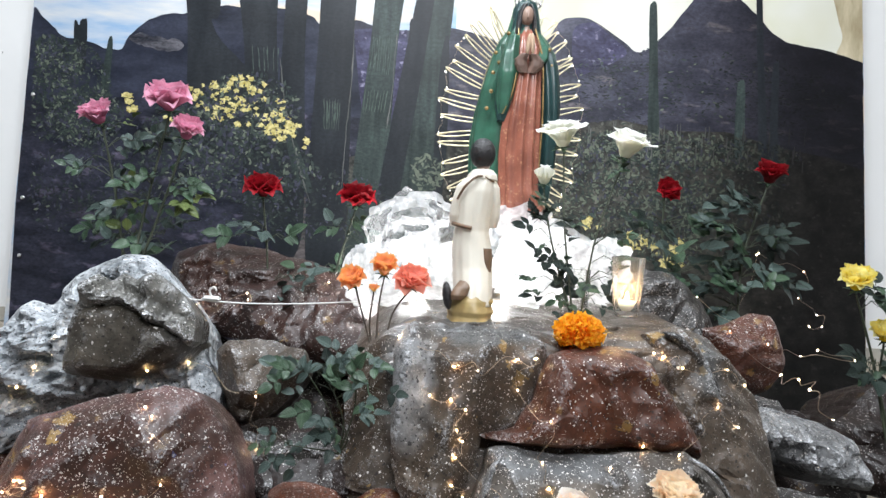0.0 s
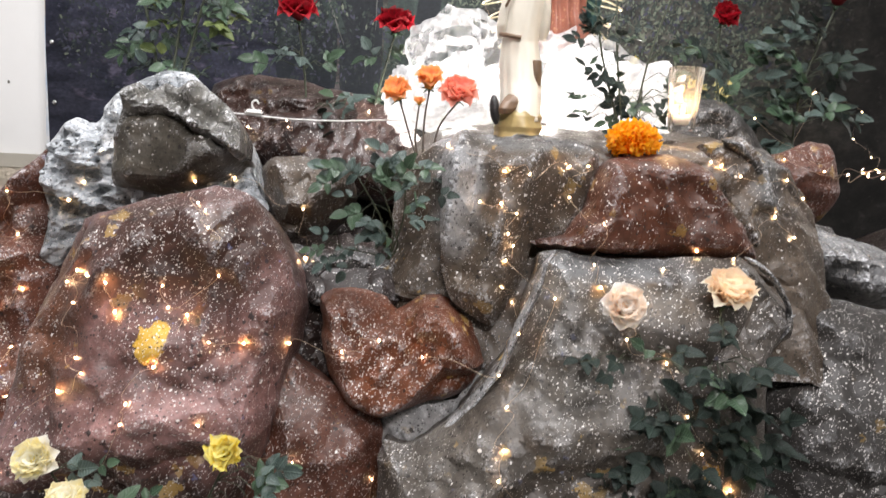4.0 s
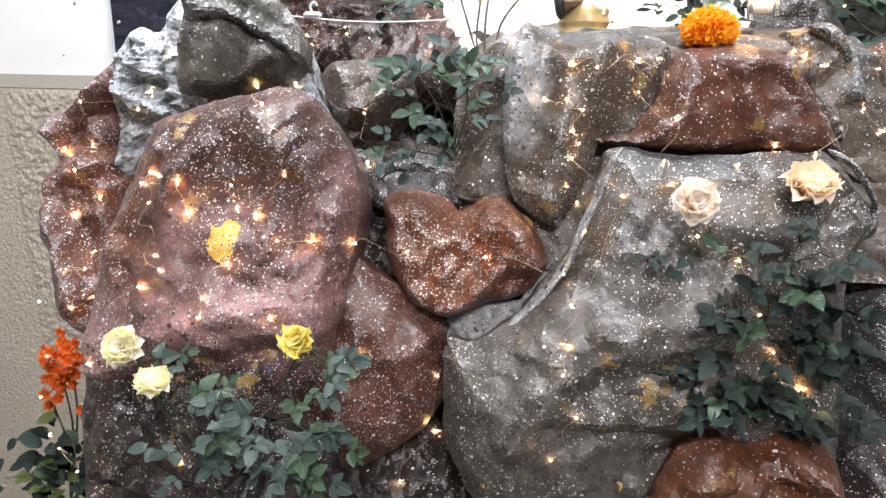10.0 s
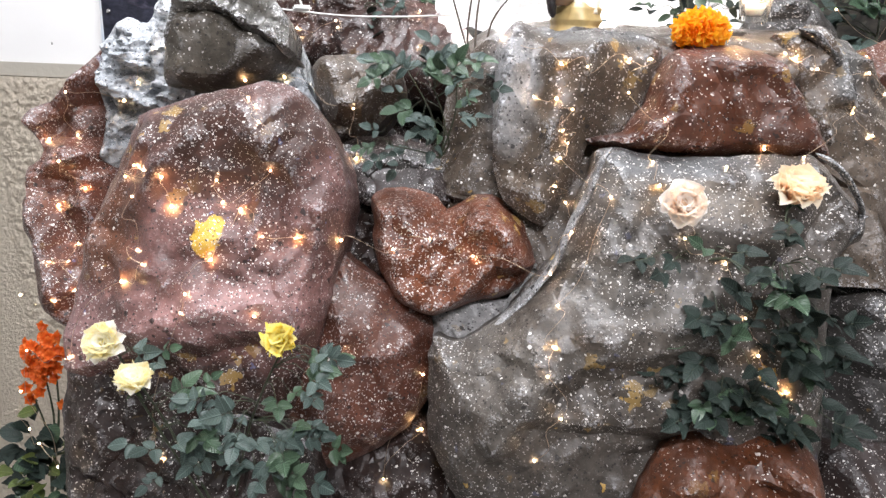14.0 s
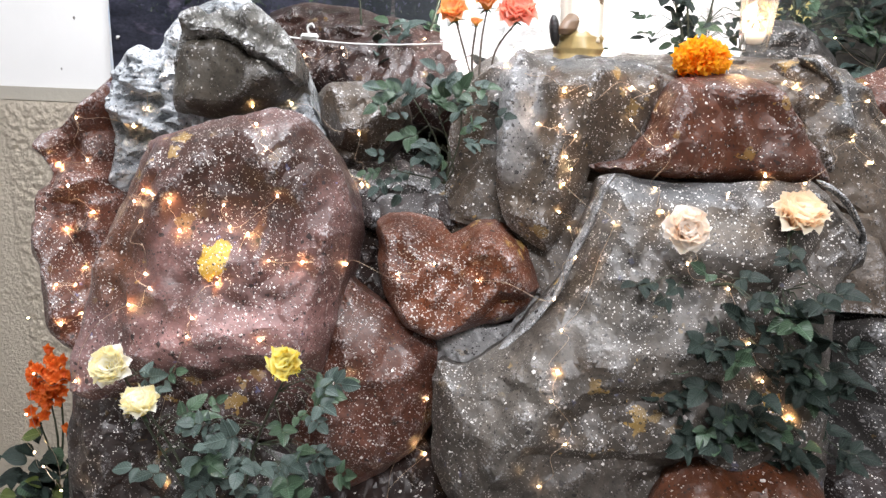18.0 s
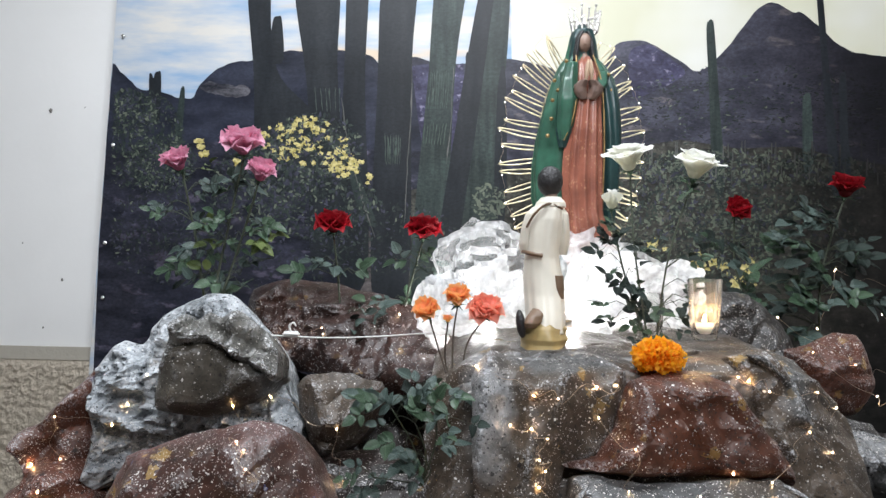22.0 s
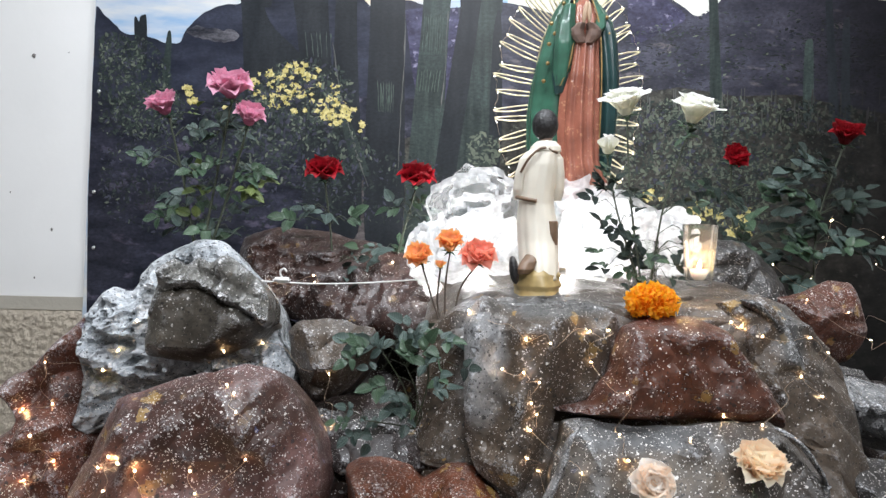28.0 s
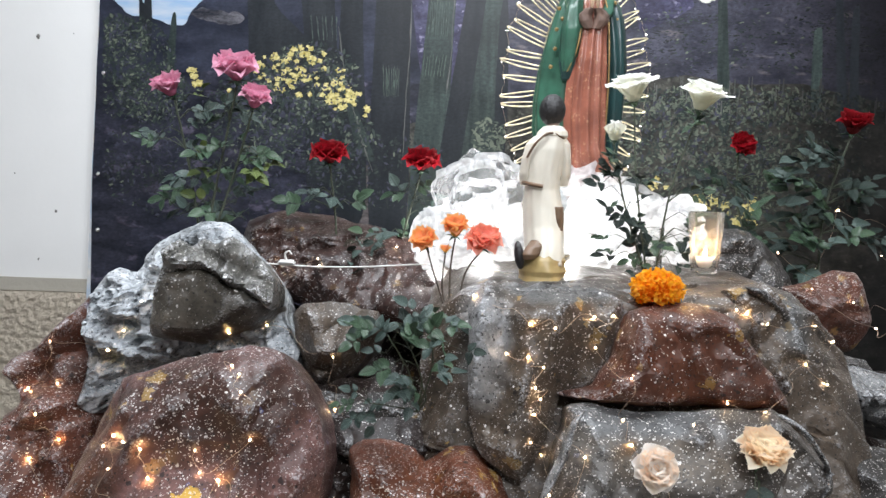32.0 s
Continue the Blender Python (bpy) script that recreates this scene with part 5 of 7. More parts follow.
LEAF = leaf_material("rose_leaf", (0.014, 0.032, 0.018), (0.055, 0.095, 0.055), 0.36)
LEAF_BLUE = leaf_material("dusty_rose_leaf", (0.020, 0.036, 0.031), (0.070, 0.100, 0.088))
# Near-black copy of the leaf: the shade inside the bushes is its colour.
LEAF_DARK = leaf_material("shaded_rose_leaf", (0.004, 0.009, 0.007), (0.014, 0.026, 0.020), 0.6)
LEAF_YELLOW = leaf_material("yellow_green_leaf", (0.035, 0.06, 0.014), (0.10, 0.13, 0.035))
STEM = plain("rose_stem", (0.035, 0.045, 0.025), 0.55, 0.3, 60)
STEM_RED = plain("brownish_rose_stem", (0.055, 0.040, 0.028), 0.55, 0.3, 60)
PINK = petal_material("pink_petal", (0.56, 0.17, 0.28), (0.86, 0.46, 0.60))
REDP = petal_material("red_petal", (0.15, 0.003, 0.007), (0.40, 0.010, 0.020))
WHITEP = petal_material("white_petal", (0.80, 0.80, 0.66), (0.93, 0.93, 0.90))
ORANGEP = petal_material("orange_petal", (0.95, 0.55, 0.14), (0.95, 0.46, 0.22))
CORALP = petal_material("coral_petal", (0.90, 0.36, 0.22), (0.93, 0.40, 0.31))
PEACHP = petal_material("peach_petal", (0.98, 0.76, 0.56), (0.99, 0.96, 0.92))
PEACH_Y = petal_material("peach_yellow_petal", (0.98, 0.72, 0.50), (0.99, 0.91, 0.74))
CREAMP = petal_material("cream_yellow_petal", (0.96, 0.84, 0.34), (0.98, 0.97, 0.88))
YELLOWP = petal_material("yellow_petal", (0.95, 0.76, 0.02), (0.95, 0.90, 0.42))
GOLDP = petal_material("marigold_petal", (0.84, 0.31, 0.004), (0.96, 0.52, 0.02))
SCARLET = petal_material("orange_red_floret", (0.72, 0.15, 0.02), (0.85, 0.22, 0.035))


def petal_mesh(name, curl, cup, ruffle, width=0.95, seed=0, point=0.17):
    """One petal of unit length along y, cupped upwards, its rim curling out."""
    bm = bmesh.new()
    rows, cols = 8, 7
    grid = []
    for i in range(rows + 1):
        v = i / rows
        w = width * (0.22 + 0.78 * math.sin(min(1.0, v * 1.12) * math.pi * 0.5) ** 0.9) * (1 - 0.30 * max(0, v - 0.75) / 0.25)
        line = []
        for j in range(cols + 1):
            u = 2 * j / cols - 1
            lip = ruffle * noise.noise(Vector((u * 2.3, v * 2 + seed, seed * 3.1))) * v * v
            z = cup * (u * u) * w + 0.42 * v ** 1.5 * cup - curl * max(0, v - 0.62) ** 2 * 3.2 + lip
            y = v * (1 - 0.16 * u * u * (v > 0.6)) + point * max(0, v - 0.8) / 0.2 * (1 - abs(u)) ** 1.5
            line.append(bm.verts.new((u * w * 0.55, y, z)))
        grid.append(line)
    for a, b in zip(grid, grid[1:]):
        for j in range(cols):
            bm.faces.new((a[j], a[j + 1], b[j + 1], b[j]))
    me = bpy.data.meshes.new(name)
    bm.to_mesh(me)
    bm.free()
    me.polygons.foreach_set("use_smooth", [True] * len(me.polygons))
    return me


def shared(mesh, mat, cache={}):
    """The same mesh with another material, made once."""
    key = (mesh.name, mat.name)
    if key not in cache:
        me = mesh.copy()
        me.materials.clear()
        me.materials.append(mat)
        cache[key] = me
    return cache[key]


PETALS = [petal_mesh("petal", c, k, r, w, i) for i, (c, k, r, w) in enumerate(
    ((0.10, 0.55, 0.06, 0.9), (0.35, 0.45, 0.10, 1.05), (0.65, 0.35, 0.14, 1.15), (0.85, 0.26, 0.16, 1.1)))]


ROUND_PETALS = [petal_mesh("round_petal", c, k, r, w, 10 + i, 0.02) for i, (c, k, r, w) in enumerate(
    ((0.15, 0.75, 0.10, 1.05), (0.40, 0.68, 0.20, 1.25), (0.60, 0.55, 0.30, 1.35)))]


def bloom(name, parent, place, size, mat, direction, rng, fullness=1.0, closed=0.0):
    """A rose of the given width: a tight heart and rings of opening petals, each an object."""
    top = Matrix.Translation(place) @ axes(direction)
    r = size * (0.56 + 0.22 * closed)
    bm = bmesh.new()
    bmesh.ops.create_uvsphere(bm, u_segments=14, v_segments=8, radius=1, matrix=top @ Matrix.Translation((0, 0, 0.0)) @ Matrix.Diagonal((0.30 * r, 0.30 * r, 0.36 * r, 1)))
    heart = part(name, bm, mat, parent)
    rings = [(4, 0.54, 86, 0), (5, 0.70, 78, 0), (6, 0.84, 68, 1), (7, 0.94, 57, 1), (8, 1.00, 44, 2), (8, 1.06, 27, 2)]
    rings = rings[:2] + rings[2:2 + max(1, round(4 * fullness))]
    shapes = PETALS
    if mat != WHITEP:
        shapes = ROUND_PETALS + ROUND_PETALS[-1:]
        rings = [(count + (2 if mat == PEACH_Y else 0), 0.92 * length, lift + (9 if mat == PEACH_Y else -6), kind) for count, length, lift, kind in rings]
    for k, (count, length, lift, kind) in enumerate(rings):
        for i in range(count):
            a = 360 * (i + 0.5 * (k % 2) + rng.uniform(-0.18, 0.18)) / count
            lift_i = lift + rng.uniform(-8, 8) + closed * (80 - lift)
            s = r * length * rng.uniform(0.9, 1.08)
            m = top @ pose(0, 0, -0.22 * r - 0.02 * r * k, 0, 0, a) @ pose(0, 0.03 * r, 0, lift_i, rng.uniform(-8, 8), 0) @ Matrix.Diagonal((s * 0.95, s, s, 1))
            ob = new("petal", shared(shapes[kind], mat))
            ob.parent = heart
            ob.matrix_basis = m
    bm = bmesh.new()
    for i in range(5):
        m = top @ pose(0, 0, -0.34 * r, 0, 0, 72 * i) @ pose(0, 0, 0, 6, 0, 0)
        vs = [bm.verts.new(m @ Vector(p) ) for p in ((-0.09 * r, 0, 0), (0, 0.04 * r, -0.02 * r), (0.09 * r, 0, 0), (0.05 * r, 0.3 * r, -0.03 * r), (0, 0.55 * r, -0.12 * r), (-0.05 * r, 0.3 * r, -0.03 * r))]
        bm.faces.new((vs[0], vs[1], vs[4], vs[5]))
        bm.faces.new((vs[1], vs[2], vs[3], vs[4]))
    bmesh.ops.create_cone(bm, cap_ends=True, segments=8, radius1=0.05 * r, radius2=0.16 * r, depth=0.22 * r, matrix=top @ Matrix.Translation((0, 0, -0.42 * r)))
    part("calyx", bm, LEAF, heart)
    return top @ Vector((0, 0, -0.5 * r))


def leaf_mesh(name, fold, droop, wave):
    bm = bmesh.new()
    rows = 11
    left, mid, right = [], [], []
    for i in range(rows + 1):
        v = i / rows
        w = 0.34 * math.sin(math.pi * v ** 0.78) ** 0.62 * (1 - 0.22 * v * v) * (1 + 0.05 * (i % 2)) if 0 < i < rows else 0.012
        z = -droop * v * v + 0.02 * math.sin(v * 9) * wave
        mid.append(bm.verts.new((0, v, z)))
        left.append(bm.verts.new((-w, v + 0.02, z + fold * w + wave * 0.05 * math.sin(7 * v))))
        right.append(bm.verts.new((w, v + 0.02, z + fold * w - wave * 0.05 * math.sin(6 * v + 1))))
    for i in range(rows):
        bm.faces.new((left[i], mid[i], mid[i + 1], left[i + 1]))
        bm.faces.new((mid[i], right[i], right[i + 1], mid[i + 1]))
    me = bpy.data.meshes.new(name)
    bm.to_mesh(me)
    bm.free()
    me.polygons.foreach_set("use_smooth", [True] * len(me.polygons))
    return me


LEAVES = [leaf_mesh("leaf", f1, d, w) for f1, d, w in ((0.25, 0.10, 0.6), (0.45, 0.25, 1.0), (0.12, 0.35, 0.8), (0.6, 0.05, 0.4))]


def tube(bm, points, r0, r1, sides=6):
    """A tapered stem along the points."""
    last = None
    for i, p in enumerate(points):
        d = (points[min(i + 1, len(points) - 1)] - points[max(i - 1, 0)])
        m = Matrix.Translation(p) @ axes(d if d.length > 1e-6 else (0, 0, 1))
        r = r0 + (r1 - r0) * i / (len(points) - 1)
        ring = [bm.verts.new(m @ Vector((r * math.cos(2 * math.pi * k / sides), r * math.sin(2 * math.pi * k / sides), 0))) for k in range(sides)]
        if last:
            for k in range(sides):
                bm.faces.new((last[k], last[(k + 1) % sides], ring[(k + 1) % sides], ring[k]))
        last = ring
    bm.faces.new(last)


def leaflet(parent, mat, place, along, face, size, rng):
    y = Vector(along).normalized()
    z = Vector(face)
    z = (z - z.dot(y) * y).normalized()
    x = y.cross(z)
    m = Matrix((x, y, z)).transposed().to_4x4()
    m.translation = place
    ob = new("leaf", shared(rng.choice(LEAVES), mat))
    ob.parent = parent
    ob.matrix_basis = m @ Matrix.Diagonal((size, size, size, 1))


def bush(name, base, blooms, clumps, mats, label, seed, leaf=0.034, stem_r=0.0026, stem_mat=None, category="rose bush", group="rose bushes on the mound"):
    """A rose bush: stems up to each bloom, and sprays of leaflets in the clumps (centre, radius across, radius up, sprays)."""
    rng = random.Random(seed)
    base = Vector(base)
    plant = tagged(new(name), label=label, category=category, group=group)
    bm = bmesh.new()
    nodes = []
    for place, size, mat, direction, full, shut in blooms:
        foot = bloom("rose_bloom", plant, place, size, mat, direction, rng, full, shut)
        mid = base.lerp(foot, 0.5) + Vector((rng.uniform(-0.012, 0.012), 0.01, rng.uniform(-0.01, 0.01)))
        pts = spline([base + Vector((rng.uniform(-0.01, 0.01), rng.uniform(-0.006, 0.006), -0.02)), mid, foot], 12)
        tube(bm, pts, stem_r, stem_r * 0.7)
        nodes += pts[2:-1]
    if not nodes:
        nodes = [base]
    for centre, rx, rz, count in clumps:
        centre = Vector(centre)
        if not blooms:
            pts = spline([base, base.lerp(centre, 0.5) + Vector((0.01, 0, 0)), centre], 8)
            tube(bm, pts, stem_r, stem_r * 0.6)
            nodes += pts
        for _ in range(count):
            a, q = rng.uniform(0, 2 * math.pi), math.sqrt(rng.random())
            tip = centre + Vector((rx * q * math.cos(a), rng.uniform(-0.6, 0.6) * min(rx, 0.04), rz * q * math.sin(a)))
            near = min(nodes, key=lambda p: (p - tip).length + 0.6 * max(0, p.z - tip.z))
            d = tip - near
            way = (d.normalized() if d.length > 1e-4 else Vector((0, -1, 0))) + Vector((rng.uniform(-0.5, 0.5), rng.uniform(-0.5, 0.1), rng.uniform(-0.25, 0.35)))
            way.normalize()
            pts = spline([near, near.lerp(tip, 0.6) + Vector((0, 0, 0.012)), tip, tip + way * leaf * 0.8], 7)
            tube(bm, pts, stem_r * 0.35, stem_r * 0.2, 4)
            face = Vector((rng.uniform(-0.5, 0.5), rng.uniform(-1.0, -0.2), rng.uniform(0.3, 1.1)))
            side = way.cross(face).normalized()
            mat = rng.choice(mats)
            size = leaf * rng.uniform(0.7, 1.2)
            leaflet(plant, mat, pts[-1], way, face, size * 1.1, rng)
            for k in (4, 5) if rng.random() < 0.45 else (5,):
                for s in (-1, 1):
                    if rng.random() < 0.88:
                        leaflet(plant, mat, pts[k], way * 0.45 + side * s + Vector((0, 0, rng.uniform(-0.2, 0.15))), face + Vector((rng.uniform(-0.4, 0.4), 0, rng.uniform(-0.3, 0.3))), size * rng.uniform(0.75, 1.0), rng)
    part("stem", bm, stem_mat or STEM, plant)
    return plant


UP, FRONT, SIDE = (0.05, -0.35, 0.95), (0.0, -0.85, 0.5), (-0.25, -0.45, 0.8)
bush("rose_bush", (-0.465, -0.620, 1.088), [((-0.419, -0.600, 1.388), 0.080, PINK, UP, 1, 0.12), ((-0.537, -0.610, 1.353), 0.066, PINK, SIDE, 0.75, 0.1), ((-0.378, -0.620, 1.333), 0.064, PINK, (0.3, -0.4, 0.7), 0.75, 0.05)],
     [((-0.460, -0.600, 1.323), 0.08, 0.04, 10), ((-0.436, -0.600, 1.218), 0.075, 0.09, 25), ((-0.498, -0.600, 1.165), 0.05, 0.05, 13), ((-0.533, -0.600, 1.254), 0.04, 0.03, 4), ((-0.454, -0.600, 1.113), 0.05, 0.03, 9)], [LEAF, LEAF, LEAF_BLUE, LEAF_BLUE, LEAF_YELLOW], "leafy rose bush with three pink roses in the paper rocks", 33, 0.024)
bush("rose_bush", (-0.231, -0.560, 0.977), [((-0.258, -0.540, 1.246), 0.072, REDP, UP, 1, 0)],
     [((-0.267, -0.540, 1.160), 0.06, 0.025, 6), ((-0.212, -0.560, 1.052), 0.065, 0.05, 11), ((-0.238, -0.560, 0.998), 0.04, 0.03, 5)], [LEAF, LEAF_BLUE, LEAF_DARK], "rose bush with one dark red rose", 12, 0.026)
bush("rose_bush", (-0.121, -0.500, 1.071), [((-0.087, -0.480, 1.241), 0.074, REDP, (0.1, -0.3, 0.9), 1, 0)],
     [((-0.103, -0.480, 1.163), 0.05, 0.03, 7), ((-0.150, -0.500, 1.098), 0.07, 0.03, 8)], [LEAF, LEAF_DARK, LEAF_BLUE], "rose bush with one dark red rose beside the tulle", 13, 0.026)
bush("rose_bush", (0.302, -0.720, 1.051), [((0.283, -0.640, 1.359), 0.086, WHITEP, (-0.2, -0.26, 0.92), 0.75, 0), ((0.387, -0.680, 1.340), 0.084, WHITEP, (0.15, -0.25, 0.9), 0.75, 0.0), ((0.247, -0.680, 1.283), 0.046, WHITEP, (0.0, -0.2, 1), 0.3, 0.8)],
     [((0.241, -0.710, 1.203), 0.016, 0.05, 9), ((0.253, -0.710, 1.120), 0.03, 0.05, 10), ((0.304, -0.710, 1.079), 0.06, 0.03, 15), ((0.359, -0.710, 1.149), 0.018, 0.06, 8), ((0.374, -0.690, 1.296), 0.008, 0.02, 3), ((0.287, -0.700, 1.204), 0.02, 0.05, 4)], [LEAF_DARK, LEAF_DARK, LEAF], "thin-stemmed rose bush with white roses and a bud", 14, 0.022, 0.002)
bush("rose_bush", (0.586, -0.420, 1.079), [((0.568, -0.390, 1.297), 0.066, REDP, FRONT, 0.8, 0.1)],
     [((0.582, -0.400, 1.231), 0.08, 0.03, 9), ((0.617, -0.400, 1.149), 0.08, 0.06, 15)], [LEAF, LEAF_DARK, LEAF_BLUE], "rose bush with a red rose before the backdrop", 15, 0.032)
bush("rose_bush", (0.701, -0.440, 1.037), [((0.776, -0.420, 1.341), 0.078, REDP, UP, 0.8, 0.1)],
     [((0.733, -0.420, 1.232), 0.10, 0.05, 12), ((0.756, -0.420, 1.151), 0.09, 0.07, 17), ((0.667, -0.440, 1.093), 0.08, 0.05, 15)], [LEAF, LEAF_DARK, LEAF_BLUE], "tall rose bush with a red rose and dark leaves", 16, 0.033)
bush("rose_bush", (-0.006, -0.850, 0.990), [((-0.055, -0.820, 1.099), 0.050, ORANGEP, (-0.2, -0.6, 0.75), 0.75, 0), ((-0.011, -0.800, 1.118), 0.052, ORANGEP, (0.0, -0.5, 0.85), 0.75, 0), ((0.031, -0.820, 1.102), 0.056, CORALP, (0.1, -0.5, 0.85), 0.9, 0), ((-0.024, -0.820, 1.089), 0.018, ORANGEP, UP, 0.3, 0.6)],
     [((-0.015, -0.860, 0.991), 0.035, 0.015, 4)], [LEAF_DARK, LEAF], "three orange and coral roses on thin stems", 17, 0.024, 0.0018, STEM_RED)
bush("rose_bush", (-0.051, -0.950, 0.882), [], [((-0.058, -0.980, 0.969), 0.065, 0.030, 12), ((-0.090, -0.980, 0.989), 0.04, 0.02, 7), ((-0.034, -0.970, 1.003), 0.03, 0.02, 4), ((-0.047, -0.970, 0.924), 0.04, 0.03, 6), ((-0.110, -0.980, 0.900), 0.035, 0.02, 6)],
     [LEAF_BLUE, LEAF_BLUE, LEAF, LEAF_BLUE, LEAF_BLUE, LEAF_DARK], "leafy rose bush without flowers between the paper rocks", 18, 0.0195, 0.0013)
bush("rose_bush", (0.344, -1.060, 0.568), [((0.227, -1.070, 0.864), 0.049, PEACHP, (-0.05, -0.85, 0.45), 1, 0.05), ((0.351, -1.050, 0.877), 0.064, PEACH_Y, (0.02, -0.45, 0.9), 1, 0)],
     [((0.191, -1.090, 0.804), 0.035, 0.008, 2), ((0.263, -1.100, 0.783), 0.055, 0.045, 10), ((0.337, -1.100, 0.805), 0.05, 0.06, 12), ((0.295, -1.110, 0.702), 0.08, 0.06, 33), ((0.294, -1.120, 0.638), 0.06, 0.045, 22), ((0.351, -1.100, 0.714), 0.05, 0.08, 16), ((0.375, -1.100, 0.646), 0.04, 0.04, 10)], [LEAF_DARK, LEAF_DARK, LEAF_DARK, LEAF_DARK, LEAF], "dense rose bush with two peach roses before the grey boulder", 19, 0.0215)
bush("rose_bush", (-0.269, -1.160, 0.465), [((-0.369, -1.200, 0.715), 0.042, CREAMP, (0.05, -0.8, 0.55), 0.9, 0.2), ((-0.332, -1.220, 0.682), 0.044, CREAMP, (0.12, -0.35, 0.9), 0.75, 0.2), ((-0.184, -1.200, 0.732), 0.040, YELLOWP, FRONT, 0.7, 0.3)],
     [((-0.332, -1.190, 0.703), 0.025, 0.012, 3), ((-0.272, -1.200, 0.646), 0.045, 0.03, 11), ((-0.226, -1.200, 0.608), 0.07, 0.03, 17), ((-0.168, -1.190, 0.685), 0.03, 0.035, 10), ((-0.172, -1.200, 0.598), 0.04, 0.03, 10), ((-0.324, -1.180, 0.575), 0.04, 0.03, 6)], [LEAF_BLUE, LEAF_BLUE, LEAF], "rose bush with three yellow roses at the foot of the mound", 20, 0.0185, 0.0016)
bush("rose_bush", (0.857, -0.700, 0.880), [((0.776, -0.720, 1.132), 0.066, YELLOWP, SIDE, 0.7, 0.1), ((0.844, -0.700, 1.044), 0.055, YELLOWP, SIDE, 0.7, 0.1)],
     [((0.835, -0.700, 0.996), 0.035, 0.03, 9), ((0.819, -0.700, 1.092), 0.03, 0.02, 4)], [LEAF_DARK, LEAF], "rose bush with yellow roses at the mound's end", 21, 0.030)

# ---- marigold and orange florets ----
def marigold(place, size):
    rng = random.Random(3)
    flower = tagged(new("marigold"), label="full orange marigold head lying on the paper rock", category="flower")
    c = Vector(place)
    r = size / 2
    bm = bmesh.new()
    bmesh.ops.create_uvsphere(bm, u_segments=16, v_segments=10, radius=1, matrix=Matrix.Translation(c) @ Matrix.Diagonal((0.72 * r, 0.6 * r, 0.5 * r, 1)))
    heart = part("flower_heart", bm, GOLDP, flower)
    for k in range(300):
        a, e = k * 2.39996, math.asin(min(1, max(-0.7, -0.7 + 1.7 * k / 299)))
        d = Vector((math.cos(a) * math.cos(e), math.sin(a) * math.cos(e), math.sin(e)))
        s = r * rng.uniform(0.20, 0.34)
        m = Matrix.Translation(c + Vector((d.x * 0.70 * r, d.y * 0.62 * r, d.z * 0.46 * r))) @ axes(d + 0.3 * Vector((rng.uniform(-1, 1), rng.uniform(-1, 1), rng.uniform(-1, 1)))) @ pose(0, 0, 0, rng.uniform(48, 86), 0, rng.uniform(0, 360)) @ Matrix.Diagonal((s * 0.55, s, s, 1))
        ob = new("petal", shared(PETALS[rng.choice((1, 2, 3))], GOLDP))
        ob.parent = heart
        ob.matrix_basis = m
    return flower


marigold((0.266, -0.900, 1.049), 0.074)


def kalanchoe():
    rng = random.Random(8)
    plant = tagged(new("flowering_plant"), label="succulent plant with a head of small orange-red florets by the wall", category="plant")
    base = Vector((-0.583, -1.030, 0.393))
    bm = bmesh.new()
    heads = [(Vector((-0.538, -1.050, 0.624)), 0.030, 46), (Vector((-0.553, -1.050, 0.591)), 0.020, 16), (Vector((-0.572, -1.050, 0.553)), 0.007, 3), (Vector((-0.528, -1.050, 0.550)), 0.008, 4)]
    for c, spread, count in heads:
        tube(bm, spline([base, base.lerp(c, 0.6) + Vector((0.01, 0, 0)), c], 8), 0.002, 0.001)
        for _ in range(count):
            p = c + Vector((rng.gauss(0, 0.5), rng.gauss(0, 0.3) - 0.3, rng.gauss(0, 0.5))) * spread
            tube(bm, [c + Vector((0, 0.005, -0.006)), p], 0.0007, 0.0005, 4)
            dot = bmesh.new()
            bmesh.ops.create_icosphere(dot, subdivisions=1, radius=0.0016, matrix=Matrix.Translation(p))
            head = part("floret", dot, SCARLET, plant)
            m0 = Matrix.Translation(p) @ axes((rng.uniform(-0.6, 0.6), -1, rng.uniform(-0.1, 0.9)))
            for i in range(5):
                ob = new("petal", shared(PETALS[1], SCARLET))
                ob.parent = head
                ob.matrix_basis = m0 @ pose(0, 0, 0, 0, 0, 72 * i) @ pose(0, 0, 0, 25, 0, 0) @ Matrix.Diagonal((0.0080, 0.0086, 0.0080, 1))
    part("stem", bm, STEM, plant)
    for _ in range(90):
        p = Vector((-0.565, -1.060, 0.465)) + Vector((rng.gauss(0, 0.032), rng.uniform(-0.03, 0.03), rng.gauss(0, 0.038)))
        leaflet(plant, rng.choice((LEAF_YELLOW, LEAF_DARK, LEAF_DARK, LEAF)), p, (rng.uniform(-1, 1), -0.4, rng.uniform(-0.5, 0.5)), (rng.uniform(-0.4, 0.4), -0.6, 1), rng.uniform(0.018, 0.032), rng)


kalanchoe()

# ---- figures ----
GREEN_PAINT = plain("green_glazed_plaster", (0.026, 0.085, 0.055), 0.30, 0.4, 25)
TEAL_PAINT = plain("teal_glazed_plaster", (0.012, 0.036, 0.036), 0.30, 0.3, 25)
ROBE_PAINT, nt, b = material("salmon_plaster_with_gilt_relief")
v = coords(nt)
curls = maths(nt, "MULTIPLY", maths(nt, "MAXIMUM", spots(nt, v, 190, 0.5, 0.6), spots(nt, v, 90, 0.3, 0.5)), ramp(nt, noise_fac(nt, v, 40, 3), [(0.44, (0, 0, 0)), (0.56, (1, 1, 1))]))
under = ramp(nt, noise_fac(nt, v, 20, 4), [(0.3, (0.15, 0.048, 0.030)), (0.7, (0.29, 0.105, 0.068))])
